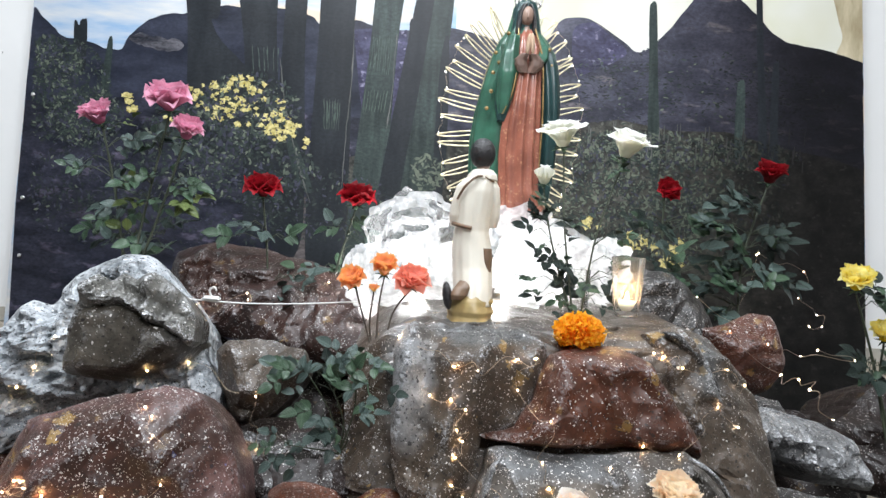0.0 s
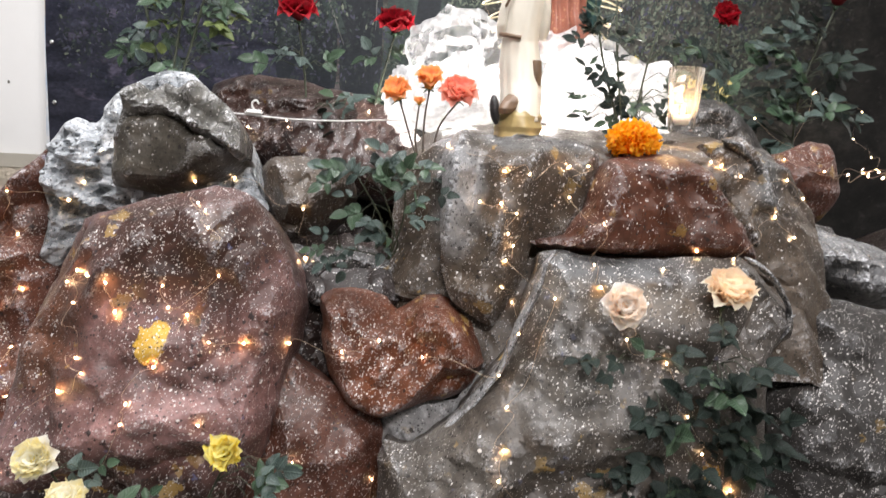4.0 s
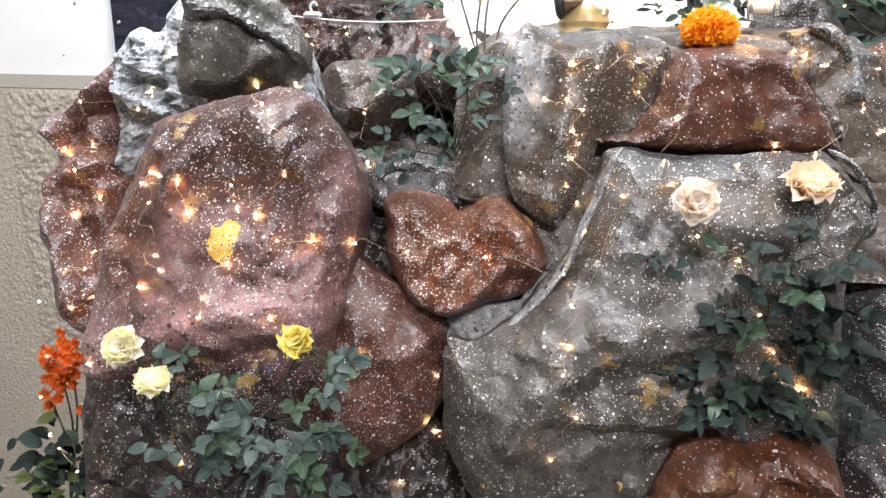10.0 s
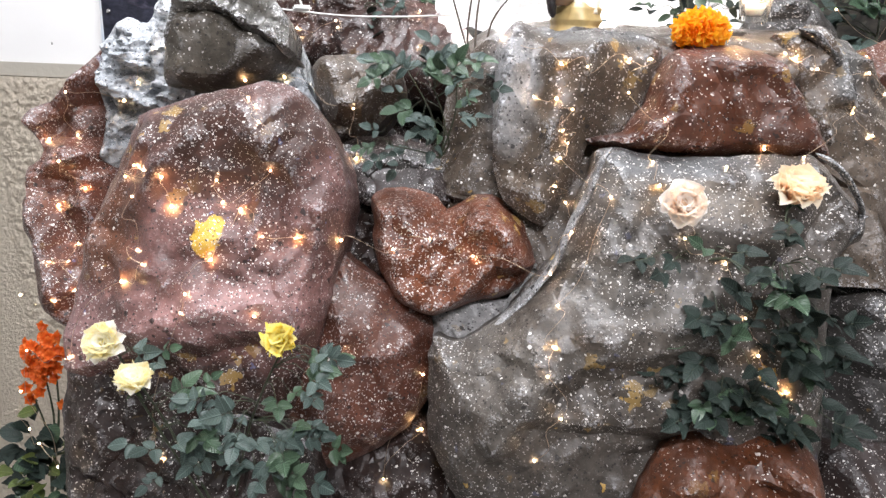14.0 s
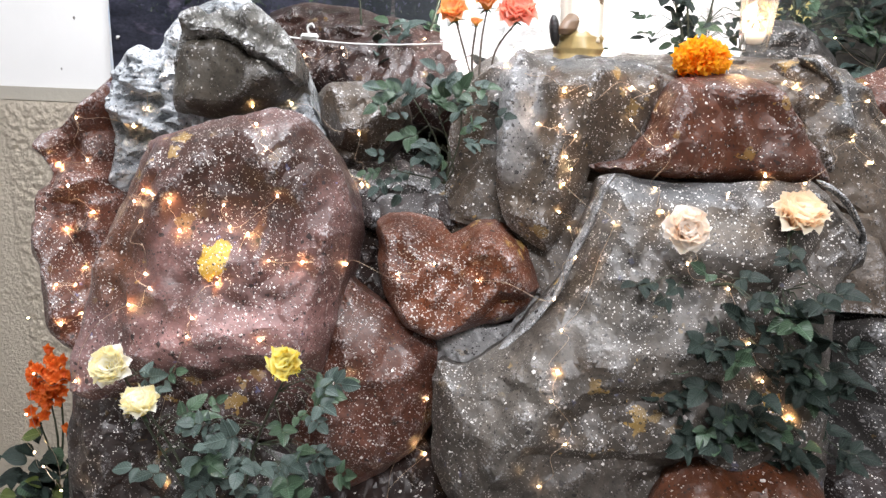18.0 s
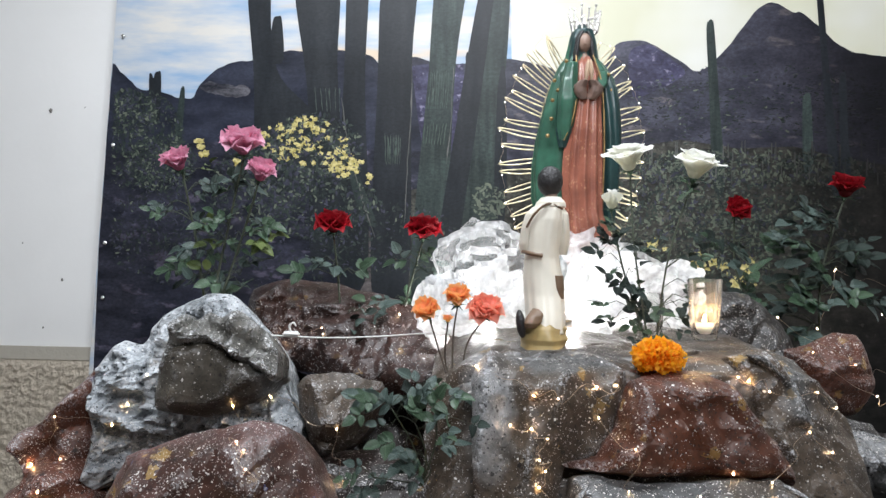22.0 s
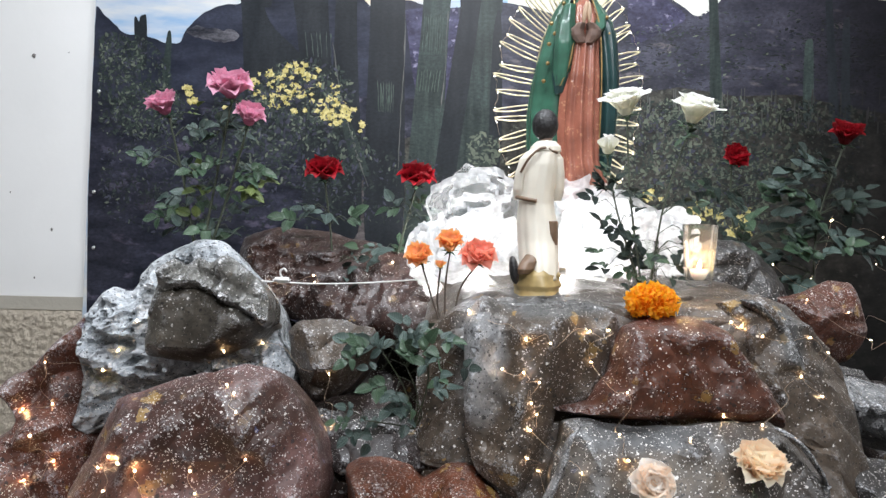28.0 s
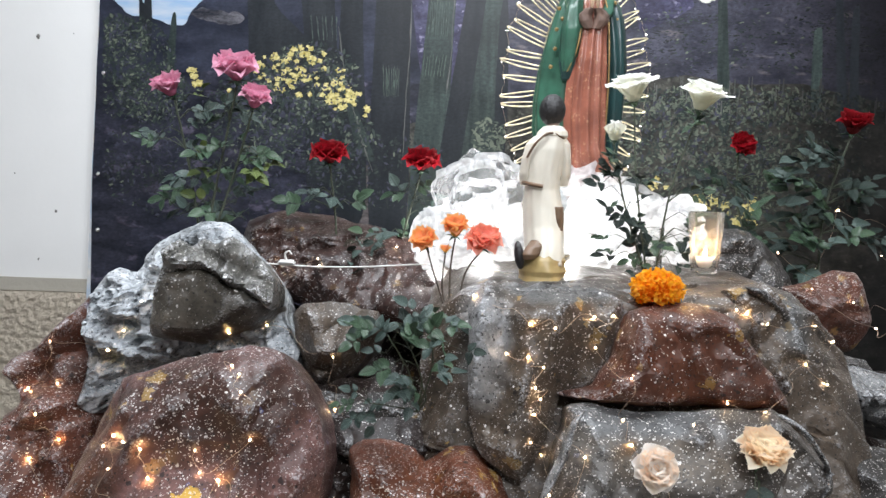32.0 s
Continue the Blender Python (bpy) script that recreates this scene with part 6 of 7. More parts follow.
nt.links.new(mix(nt, maths(nt, "MULTIPLY", curls, 0.35), under, (0.56, 0.36, 0.20)), b.inputs["Base Color"])
b.inputs["Roughness"].default_value = 0.30
bump(nt, b, curls, 0.5, 0.002)
PALE_PAINT = plain("pale_plaster_paint", (0.46, 0.33, 0.23), 0.4, 0.15, 60)
SLEEVE_PAINT = plain("dark_maroon_plaster", (0.13, 0.085, 0.068), 0.35, 0.3, 50)
SKIN_PAINT = plain("plain_plaster_paint", (0.25, 0.165, 0.125), 0.4, 0.15, 40)
GOLD_TRIM = plain("dull_gold_paint", (0.28, 0.18, 0.07), 0.35, 0.3, 80, 0.4)
HAIR_PAINT = plain("black_plaster_paint", (0.016, 0.015, 0.016), 0.45, 0.3, 90, bump_d=0.004)
TUNIC = plain("ivory_plaster_paint", (0.74, 0.70, 0.60), 0.4, 0.08, 18)
BELT = plain("brown_plaster_paint", (0.16, 0.10, 0.06), 0.45, 0.2, 50)
OCHRE = plain("ochre_plaster_paint", (0.42, 0.31, 0.13), 0.4, 0.3, 30)


def body_rings(bm, rings, mat_index, sides=40, folds=0, depth=0.0, twist=0.0, cap=True):
    """A closed body through elliptic rings (x, y, z, rx, ry), with draped folds."""
    smooth = []
    n = len(rings) * 5
    for i in range(n):
        u = i * (len(rings) - 1) / (n - 1)
        j = min(int(u), len(rings) - 2)
        t = u - j
        t = t * t * (3 - 2 * t) * 0.5 + t * 0.5
        smooth.append([a + (b - a) * t for a, b in zip(rings[j], rings[j + 1])])
    last, first = None, len(bm.faces)
    for i, (x, y, z, rx, ry) in enumerate(smooth):
        ring = []
        for k in range(sides):
            a = 2 * math.pi * k / sides
            w = 1 + depth * math.sin(folds * a + twist * i) * (1 if folds else 0) + 0.4 * depth * math.sin(2.3 * folds * a + 1.3)
            ring.append(bm.verts.new((x + rx * w * math.cos(a), y + ry * w * math.sin(a), z)))
        faces = []
        if last:
            faces = [bm.faces.new((last[k], last[(k + 1) % sides], ring[(k + 1) % sides], ring[k])) for k in range(sides)]
        elif cap:
            faces = [bm.faces.new(ring[::-1])]
        if cap and i == n - 1:
            faces.append(bm.faces.new(ring))
        for f1 in faces:
            f1.material_index = mat_index
        last = ring


def ball(bm, place, radii, mat_index, turn=None):
    before = set(bm.faces)
    bmesh.ops.create_uvsphere(bm, u_segments=18, v_segments=12, radius=1, matrix=Matrix.Translation(place) @ (turn or Matrix()) @ Matrix.Diagonal((*radii, 1)))
    for f1 in bm.faces:
        if f1 not in before:
            f1.material_index = mat_index


def standing_figure():
    """Plaster figure in a long robe under a mantle, palms joined; one plain mesh."""
    bm = bmesh.new()
    x, y, z0 = 0.247, -0.36, 1.215
    # mantle from the hood over the shoulders to the knees
    body_rings(bm, [(0.241, -0.340, 1.220, 0.047, 0.034), (0.230, -0.340, 1.263, 0.069, 0.040), (0.228, -0.340, 1.325, 0.086, 0.044), (0.230, -0.340, 1.393, 0.089, 0.046), (0.235, -0.342, 1.455, 0.087, 0.046), (0.241, -0.344, 1.505, 0.082, 0.046), (0.248, -0.346, 1.555, 0.074, 0.043), (0.249, -0.348, 1.589, 0.065, 0.039), (0.247, -0.348, 1.614, 0.051, 0.034), (0.245, -0.350, 1.632, 0.036, 0.029), (0.246, -0.350, 1.655, 0.031, 0.028), (0.246, -0.350, 1.681, 0.026, 0.026), (0.247, -0.350, 1.699, 0.017, 0.020), (0.247, -0.350, 1.705, 0.007, 0.010)], 0, 84, 9, 0.045, 0.05)
    # lining on one side
    body_rings(bm, [(0.300, -0.372, 1.265, 0.014, 0.018), (0.302, -0.372, 1.326, 0.019, 0.022), (0.304, -0.372, 1.400, 0.021, 0.025), (0.304, -0.370, 1.462, 0.023, 0.026), (0.301, -0.368, 1.518, 0.023, 0.026), (0.297, -0.366, 1.562, 0.022, 0.022), (0.290, -0.362, 1.599, 0.013, 0.015)], 1, 32, 7, 0.10, 0.08)
    # robe, spread at the hem
    body_rings(bm, [(0.260, -0.390, 1.210, 0.048, 0.036), (0.257, -0.390, 1.233, 0.055, 0.042), (0.249, -0.386, 1.258, 0.047, 0.040), (0.245, -0.384, 1.289, 0.042, 0.037), (0.243, -0.382, 1.350, 0.044, 0.036), (0.244, -0.382, 1.412, 0.042, 0.035), (0.247, -0.382, 1.462, 0.038, 0.034), (0.250, -0.380, 1.511, 0.033, 0.032), (0.252, -0.378, 1.555, 0.033, 0.030), (0.252, -0.374, 1.586, 0.030, 0.027), (0.250, -0.370, 1.614, 0.022, 0.021), (0.250, -0.368, 1.631, 0.012, 0.012)], 2, 84, 11, 0.085, 0.01)
    # green fold thrown over one arm, with its dark inner side
    for name_z, shift, mi in ((1.440, 0.0, 1), (1.455, -0.006, 0)):
        body_rings(bm, [(x - 0.046, y - 0.030 + shift, name_z - 0.012, 0.008, 0.010), (x - 0.043, y - 0.034 + shift, name_z + 0.02, 0.017, 0.014), (x - 0.038, y - 0.038 + shift, 1.530, 0.020, 0.016), (x - 0.034, y - 0.030 + shift, 1.574, 0.017, 0.016), (x - 0.026, y - 0.016 + shift, 1.614, 0.012, 0.014)], mi, 28, 6, 0.09, 0.2)
    # plain oval head, neck and parted hair under the hood
    ball(bm, (x, y - 0.018, 1.659), (0.0145, 0.014, 0.021), 3, pose(0, 0, 0, 10, 4, 0))
    ball(bm, (x, y - 0.032, 1.659 - 0.003), (0.0020, 0.003, 0.006), 3, pose(0, 0, 0, -12, 0, 0))
    body_rings(bm, [(x + 0.002, y - 0.014, 1.614, 0.014, 0.012), (x + 0.001, y - 0.012, 1.631, 0.009, 0.009), (x, y - 0.012, 1.646, 0.008, 0.008)], 3, 18)
    for s in (-1, 1):
        body_rings(bm, [(x + s * 0.019, y - 0.014, 1.621, 0.006, 0.010), (x + s * 0.016, y - 0.015, 1.649, 0.006, 0.012), (x + s * 0.013, y - 0.015, 1.669, 0.006, 0.013), (x + s * 0.005, y - 0.014, 1.684, 0.006, 0.012)], 7, 18, 4, 0.06)
    body_rings(bm, [(0.247, -0.357, 1.621, 0.036, 0.021), (0.247, -0.358, 1.646, 0.032, 0.022), (0.247, -0.359, 1.671, 0.028, 0.023), (0.247, -0.359, 1.691, 0.022, 0.021), (0.247, -0.357, 1.703, 0.012, 0.012)], 1, 36, 7, 0.05)
    # sleeves gathered at the wrists, and joined palms
    for s in (-1, 1):
        body_rings(bm, [(x + 0.002 + s * 0.008, y - 0.050, 1.529, 0.009, 0.008), (x + 0.002 + s * 0.016, y - 0.051, 1.542, 0.014, 0.012), (x + 0.002 + s * 0.018, y - 0.052, 1.554, 0.014, 0.012), (x + 0.002 + s * 0.010, y - 0.058, 1.566, 0.009, 0.009)], 5, 24, 6, 0.10, 0.2)
        body_rings(bm, [(x + s * 0.022, y - 0.048, 1.549, 0.011, 0.011), (x + s * 0.034, y - 0.034, 1.564, 0.013, 0.013), (x + s * 0.040, y - 0.014, 1.596, 0.012, 0.013)], 0, 22, 5, 0.08)
        ball(bm, (x + 0.003 + s * 0.0042, y - 0.066, 1.586), (0.0048, 0.006, 0.022), 6, pose(0, 0, 0, 12, -s * 5, 0))
    # gilded hems
    for s, side in ((-1, [(1.631, 0.018, 0.024), (1.574, 0.019, 0.040), (1.524, 0.022, 0.050), (1.481, 0.030, 0.050), (1.442, 0.046, 0.044)]), (1, [(1.631, 0.018, 0.024), (1.561, 0.034, 0.040), (1.437, 0.040, 0.042), (1.265, 0.036, 0.036)])):
        before = set(bm.faces)
        tube(bm, spline([(x + s * q, y - d, zz) for zz, q, d in side], 26), 0.0019, 0.0019, 6)
        for f1 in bm.faces:
            if f1 not in before:
                f1.material_index = 4
    # hem drapery swept to one side over a plain small bearer and a plinth
    body_rings(bm, [(x + 0.030, y - 0.034, 1.208, 0.030, 0.026), (x + 0.020, y - 0.036, 1.230, 0.046, 0.034), (x + 0.006, y - 0.032, 1.255, 0.040, 0.034)], 2, 44, 7, 0.09, 0.15)
    body_rings(bm, [(x - 0.012, y - 0.03, z0 - 0.060, 0.022, 0.018), (x - 0.012, y - 0.03, z0 - 0.035, 0.026, 0.020), (x - 0.010, y - 0.03, z0 - 0.010, 0.020, 0.018)], 2, 20)
    ball(bm, (x - 0.004, y - 0.046, z0 - 0.012), (0.013, 0.013, 0.015), 3)
    body_rings(bm, [(x, y - 0.005, 1.07, 0.065, 0.05), (x, y - 0.005, z0 - 0.05, 0.055, 0.045), (x, y - 0.005, z0 + 0.01, 0.045, 0.04)], 1, 30)
    # little gilt stars on the mantle
    for a, zz in ((-0.058, 1.555), (-0.070, 1.533), (-0.066, 1.576), (-0.040, 1.618), (-0.072, 1.493), (-0.080, 1.456), (0.052, 1.589), (0.060, 1.555)):
        ball(bm, (x + a * 0.97, y - 0.024, zz), (0.0044, 0.004, 0.0044), 4)
    return tagged(link_mesh("statue", bm, [GREEN_PAINT, TEAL_PAINT, ROBE_PAINT, SKIN_PAINT, GOLD_TRIM, SLEEVE_PAINT, PALE_PAINT, HAIR_PAINT]), label="painted plaster statue in green mantle and salmon robe", category="statue")


standing_figure()


def kneeling_figure():
    """Plaster figure kneeling with its back turned, on a rounded base; one plain mesh."""
    bm = bmesh.new()
    x, y, z0 = 0.117, -0.785, 1.038
    body_rings(bm, [(x + 0.006, y + 0.010, z0 - 0.004, 0.037, 0.050), (x + 0.006, y + 0.010, z0 + 0.006, 0.041, 0.053), (x + 0.006, y + 0.010, z0 + 0.016, 0.037, 0.050), (x + 0.007, y + 0.010, z0 + 0.024, 0.040, 0.051), (x + 0.007, y + 0.010, z0 + 0.034, 0.036, 0.048), (x + 0.008, y + 0.012, z0 + 0.042, 0.038, 0.047), (x + 0.008, y + 0.014, z0 + 0.054, 0.030, 0.040)], 3, 44, 5, 0.03, 0.12)
    # long tunic over the upright thighs, flaring over the base
    body_rings(bm, [(x + 0.010, y + 0.012, z0 + 0.034, 0.034, 0.046), (x + 0.011, y + 0.014, z0 + 0.060, 0.033, 0.042), (x + 0.009, y + 0.020, z0 + 0.096, 0.034, 0.037), (x + 0.006, y + 0.022, z0 + 0.130, 0.033, 0.034), (x + 0.004, y + 0.021, z0 + 0.160, 0.029, 0.030), (x + 0.005, y + 0.019, z0 + 0.178, 0.028, 0.029), (x + 0.007, y + 0.017, z0 + 0.205, 0.030, 0.028), (x + 0.010, y + 0.015, z0 + 0.228, 0.031, 0.026), (x + 0.013, y + 0.014, z0 + 0.244, 0.029, 0.023), (x + 0.015, y + 0.014, z0 + 0.256, 0.021, 0.019), (x + 0.016, y + 0.013, z0 + 0.266, 0.013, 0.014)], 0, 96, 6, 0.030, 0.07)
    # sleeves hanging from the shoulders
    for sgn in (-1, 1):
        body_rings(bm, [(x + 0.008 + sgn * 0.031, y + 0.030, z0 + 0.168, 0.009, 0.013), (x + 0.008 + sgn * 0.032, y + 0.024, z0 + 0.186, 0.011, 0.015), (x + 0.009 + sgn * 0.031, y + 0.018, z0 + 0.212, 0.010, 0.014), (x + 0.011 + sgn * 0.026, y + 0.015, z0 + 0.238, 0.010, 0.013), (x + 0.013 + sgn * 0.018, y + 0.014, z0 + 0.250, 0.008, 0.010)], 0, 28, 4, 0.07, 0.1)
    # gathered collar
    body_rings(bm, [(x + 0.017, y + 0.013, z0 + 0.250, 0.026, 0.022), (x + 0.018, y + 0.013, z0 + 0.258, 0.024, 0.021), (x + 0.018, y + 0.013, z0 + 0.267, 0.016, 0.016)], 0, 40, 11, 0.05)
    # sash, low on one side
    sash = set(bm.faces)
    tube(bm, spline([(x - 0.029, y + 0.012, z0 + 0.172), (x - 0.022, y + 0.000, z0 + 0.170), (x - 0.010, y - 0.010, z0 + 0.167), (x + 0.002, y - 0.0125, z0 + 0.165)], 16), 0.0040, 0.0040)
    tube(bm, spline([(x - 0.024, y + 0.004, z0 + 0.214), (x - 0.012, y - 0.008, z0 + 0.236), (x + 0.010, y - 0.009, z0 + 0.254), (x + 0.036, y - 0.002, z0 + 0.246)], 14), 0.0022, 0.0020)
    for f1 in bm.faces:
        if f1 not in sash:
            f1.material_index = 2
    # forearms raised in front
    for sgn in (-1, 1):
        body_rings(bm, [(x + 0.012 + sgn * 0.026, y + 0.030, z0 + 0.190, 0.010, 0.014), (x + 0.014 + sgn * 0.018, y + 0.055, z0 + 0.205, 0.009, 0.010), (x + 0.016 + sgn * 0.006, y + 0.065, z0 + 0.228, 0.007, 0.008)], 0, 16)
    # patches, calves and soles turned to the viewer
    body_rings(bm, [(x + 0.030, y + 0.004, z0 + 0.092, 0.010, 0.013), (x + 0.030, y + 0.003, z0 + 0.112, 0.0105, 0.0145), (x + 0.029, y + 0.003, z0 + 0.132, 0.010, 0.013)], 2, 16)
    body_rings(bm, [(x - 0.020, y - 0.028, z0 + 0.044, 0.010, 0.008), (x - 0.016, y - 0.026, z0 + 0.052, 0.015, 0.014), (x - 0.010, y - 0.018, z0 + 0.064, 0.014, 0.016), (x - 0.004, y - 0.006, z0 + 0.076, 0.009, 0.014)], 2, 24, 3, 0.08, 0.2)
    ball(bm, (x - 0.034, y - 0.022, z0 + 0.050), (0.008, 0.013, 0.024), 1, pose(0, 0, 0, 0, -8, 0))
    # neck, head and hair
    body_rings(bm, [(x + 0.018, y + 0.014, z0 + 0.262, 0.010, 0.011), (x + 0.018, y + 0.016, z0 + 0.280, 0.011, 0.012)], 4, 18)
    ball(bm, (x + 0.018, y + 0.026, z0 + 0.290), (0.018, 0.016, 0.022), 4)
    ball(bm, (x + 0.016, y + 0.014, z0 + 0.295), (0.022, 0.022, 0.027), 1)
    bmesh.ops.scale(bm, vec=(0.915, 0.915, 0.905), space=Matrix.Translation((-x, -y, -z0)), verts=bm.verts)
    return tagged(link_mesh("kneeling_statue", bm, [TUNIC, HAIR_PAINT, BELT, OCHRE, SKIN_PAINT]), label="kneeling ivory plaster statue with black hair, seen from behind", category="statue")


kneeling_figure()

# ---- aureole and crown ----
WIRE_GOLD = plain("pale_gilt_metal", (0.62, 0.55, 0.38), 0.32, 0.3, 60, 0.75)
aureole = tagged(new("aureole"), label="gilt metal rays standing round the statue", category="ornament")
bm = bmesh.new()
tube(bm, spline([(0.228 + 0.072 * math.cos(a), -0.318, 1.43 + 0.200 * math.sin(a)) for a in [math.radians(-50 + 280 * k / 15) for k in range(16)]], 60), 0.002, 0.002)
part("hoop", bm, WIRE_GOLD, aureole)
bm = bmesh.new()
tube(bm, [Vector((0, 0, 1.075)), Vector((0, 0, 1.25))], 0.004, 0.004)
bmesh.ops.translate(bm, verts=bm.verts, vec=(0.228, -0.318, 0))
part("support", bm, WIRE_GOLD, aureole)
bm = bmesh.new()
pts = spline([(0, 0, 0), (0.045, -0.004, 0.004), (0.085, 0, 0.0), (0.088, 0.0, -0.004), (0.045, 0.002, -0.007), (0, 0, -0.007)], 22)
tube(bm, pts, 0.0019, 0.0017, 6)
ray_mesh = bpy.data.meshes.new("ray")
bm.to_mesh(ray_mesh)
bm.free()
ray_mesh.materials.append(WIRE_GOLD)
ray_mesh.polygons.foreach_set("use_smooth", [True] * len(ray_mesh.polygons))
ray_tips = []
for k in range(44):
    a = math.radians(-62 + 304 * k / 43)
    c = Vector((0.228 + 0.072 * math.cos(a), -0.325, 1.43 + 0.205 * math.sin(a)))
    tip = Vector((0.228 + (0.156 + 0.006 * math.sin(2.7 * k)) * math.cos(a), -0.325 + 0.004 * math.sin(1.9 * k), 1.435 + (0.272 + 0.008 * math.sin(3.1 * k)) * math.sin(a)))
    if abs(math.degrees(a) - 90) < 14:
        continue
    d = tip - c
    ob = new("ray", ray_mesh)
    ob.parent = aureole
    ob.matrix_basis = Matrix.Translation(c) @ Matrix.Rotation(-math.atan2(d.z, d.x) + math.radians(5 * math.sin(2.3 * k)), 4, "Y") @ Matrix.Diagonal((d.length / 0.088, 1, 1, 1))
    ray_tips.append(tip)

CROWN = plain("pearly_silver", (0.80, 0.78, 0.74), 0.25, 0.1, 50, 0.8)
crown = tagged(new("crown"), label="small pearly silver crown on the statue's head", category="crown")
cx, cy, cz = 0.252, -0.350, 1.692
bm = bmesh.new()
for r, zz in ((0.026, 0.0), (0.028, 0.010)):
    tube(bm, [Vector((cx + r * math.cos(a), cy + r * math.sin(a), cz + zz)) for a in [2 * math.pi * k / 28 for k in range(29)]], 0.0016, 0.0016, 5)
part("band", bm, CROWN, crown)
for k in range(13):
    a = 2 * math.pi * k / 13
    bm = bmesh.new()
    foot = Vector((cx + 0.027 * math.cos(a), cy + 0.027 * math.sin(a), cz))
    tip = Vector((cx + 0.034 * math.cos(a), cy + 0.034 * math.sin(a), cz + 0.042 + 0.008 * (k % 2)))
    tube(bm, spline([foot, foot.lerp(tip, 0.5) + Vector((0, 0, 0.002)), tip], 6), 0.0030, 0.0016, 6)
    ball(bm, tip, (0.0032, 0.0032, 0.0032), 0)
    ball(bm, foot.lerp(tip, 0.45), (0.0040, 0.0034, 0.0040), 0)
    part("spike", bm, CROWN, crown)

# ---- tulle ----
m, nt, b = material("white_tulle")
b.inputs["Base Color"].default_value = (0.88, 0.89, 0.90, 1)
b.inputs["Roughness"].default_value = 0.7
net = noise_fac(nt, coords(nt), 70, 4)
tl = nt.nodes.new("ShaderNodeBsdfTranslucent")
tl.inputs[0].default_value = (0.92, 0.93, 0.94, 1)
tr = nt.nodes.new("ShaderNodeBsdfTransparent")
m1, m2 = nt.nodes.new("ShaderNodeMixShader"), nt.nodes.new("ShaderNodeMixShader")
m1.inputs[0].default_value = 0.5
nt.links.new(b.outputs[0], m1.inputs[1])
nt.links.new(tl.outputs[0], m1.inputs[2])
nt.links.new(ramp(nt, net, [(0.3, (0.18, 0.18, 0.18)), (0.7, (0.55, 0.55, 0.55))]), m2.inputs[0])
nt.links.new(m1.outputs[0], m2.inputs[1])
nt.links.new(tr.outputs[0], m2.inputs[2])
nt.links.new(m2.outputs[0], nt.nodes["Material Output"].inputs["Surface"])
TULLE = m
NET = m.copy()
NET.name = "sheer_tulle_net"
for e, q in zip(NET.node_tree.nodes["Color Ramp"].color_ramp.elements, (0.62, 0.92)):
    e.color = (q, q, q, 1)
tulle = tagged(new("tulle_drape"), label="heaped white tulle netting round the figures", category="fabric")


def tulle_heap(outline, swell, seed, mat=None):
    edge = spline(outline, 110, True)
    mid = sum(edge, Vector()) / len(edge)
    bm = bmesh.new()
    loops = []
    for k in range(1, 31):
        r = k / 30
        loop = []
        for i, q in enumerate(edge):
            p = mid.lerp(q, r)
            f1 = 0.030 * planes(p.x * 24 + seed, p.z * 24, 5) + 0.014 * planes(p.x * 60 + seed, p.z * 60, 6) + 0.022 * (0.5 - abs(noise.noise(p * 26 + Vector((seed, 3, 1))))) + 0.012 * noise.noise(p * 60)
            loop.append(bm.verts.new(p + Vector((0.4 * f1, -swell * (1 - r ** 2.2) - f1, 0.5 * f1 * r))))
        loops.append(loop)
    top = bm.verts.new(mid + Vector((0, -swell, 0)))
    n = len(edge)
    for i in range(n):
        bm.faces.new((top, loops[0][i], loops[0][(i + 1) % n]))
    for a, b2 in zip(loops, loops[1:]):
        for i in range(n):
            bm.faces.new((a[i], b2[i], b2[(i + 1) % n], a[(i + 1) % n]))
    bmesh.ops.solidify(bm, geom=bm.faces[:], thickness=0.0015)
    part("fold", bm, mat or TULLE, tulle)


tulle_heap([(-0.060, -0.580, 1.161), (-0.056, -0.580, 1.203), (-0.027, -0.580, 1.230), (0.015, -0.580, 1.244), (0.057, -0.580, 1.247), (0.099, -0.580, 1.229), (0.115, -0.580, 1.185), (0.111, -0.580, 1.122), (0.059, -0.580, 1.101), (-0.004, -0.580, 1.110), (-0.052, -0.580, 1.125)], 0.05, 1, NET)
tulle_heap([(-0.090, -0.620, 1.100), (-0.086, -0.620, 1.135), (-0.045, -0.620, 1.153), (0.026, -0.620, 1.173), (0.097, -0.620, 1.174), (0.137, -0.620, 1.144), (0.163, -0.620, 1.084), (0.138, -0.620, 1.049), (0.058, -0.620, 1.062), (-0.023, -0.620, 1.042), (-0.074, -0.620, 1.054)], 0.06, 2)
tulle_heap([(0.180, -0.520, 1.143), (0.212, -0.520, 1.193), (0.256, -0.520, 1.219), (0.310, -0.520, 1.220), (0.353, -0.520, 1.195), (0.406, -0.520, 1.180), (0.444, -0.520, 1.148), (0.450, -0.520, 1.083), (0.418, -0.520, 1.039), (0.300, -0.520, 1.037), (0.203, -0.520, 1.046)], 0.06, 3)
tulle_heap([(0.131, -0.450, 1.211), (0.188, -0.450, 1.235), (0.291, -0.450, 1.230), (0.337, -0.450, 1.214), (0.326, -0.450, 1.145), (0.201, -0.450, 1.131), (0.132, -0.450, 1.153)], 0.03, 4)
tulle_heap([(0.178, -0.620, 1.125), (0.207, -0.620, 1.145), (0.257, -0.620, 1.141), (0.288, -0.620, 1.107), (0.278, -0.620, 1.056), (0.228, -0.620, 1.045), (0.188, -0.620, 1.055)], 0.04, 5)

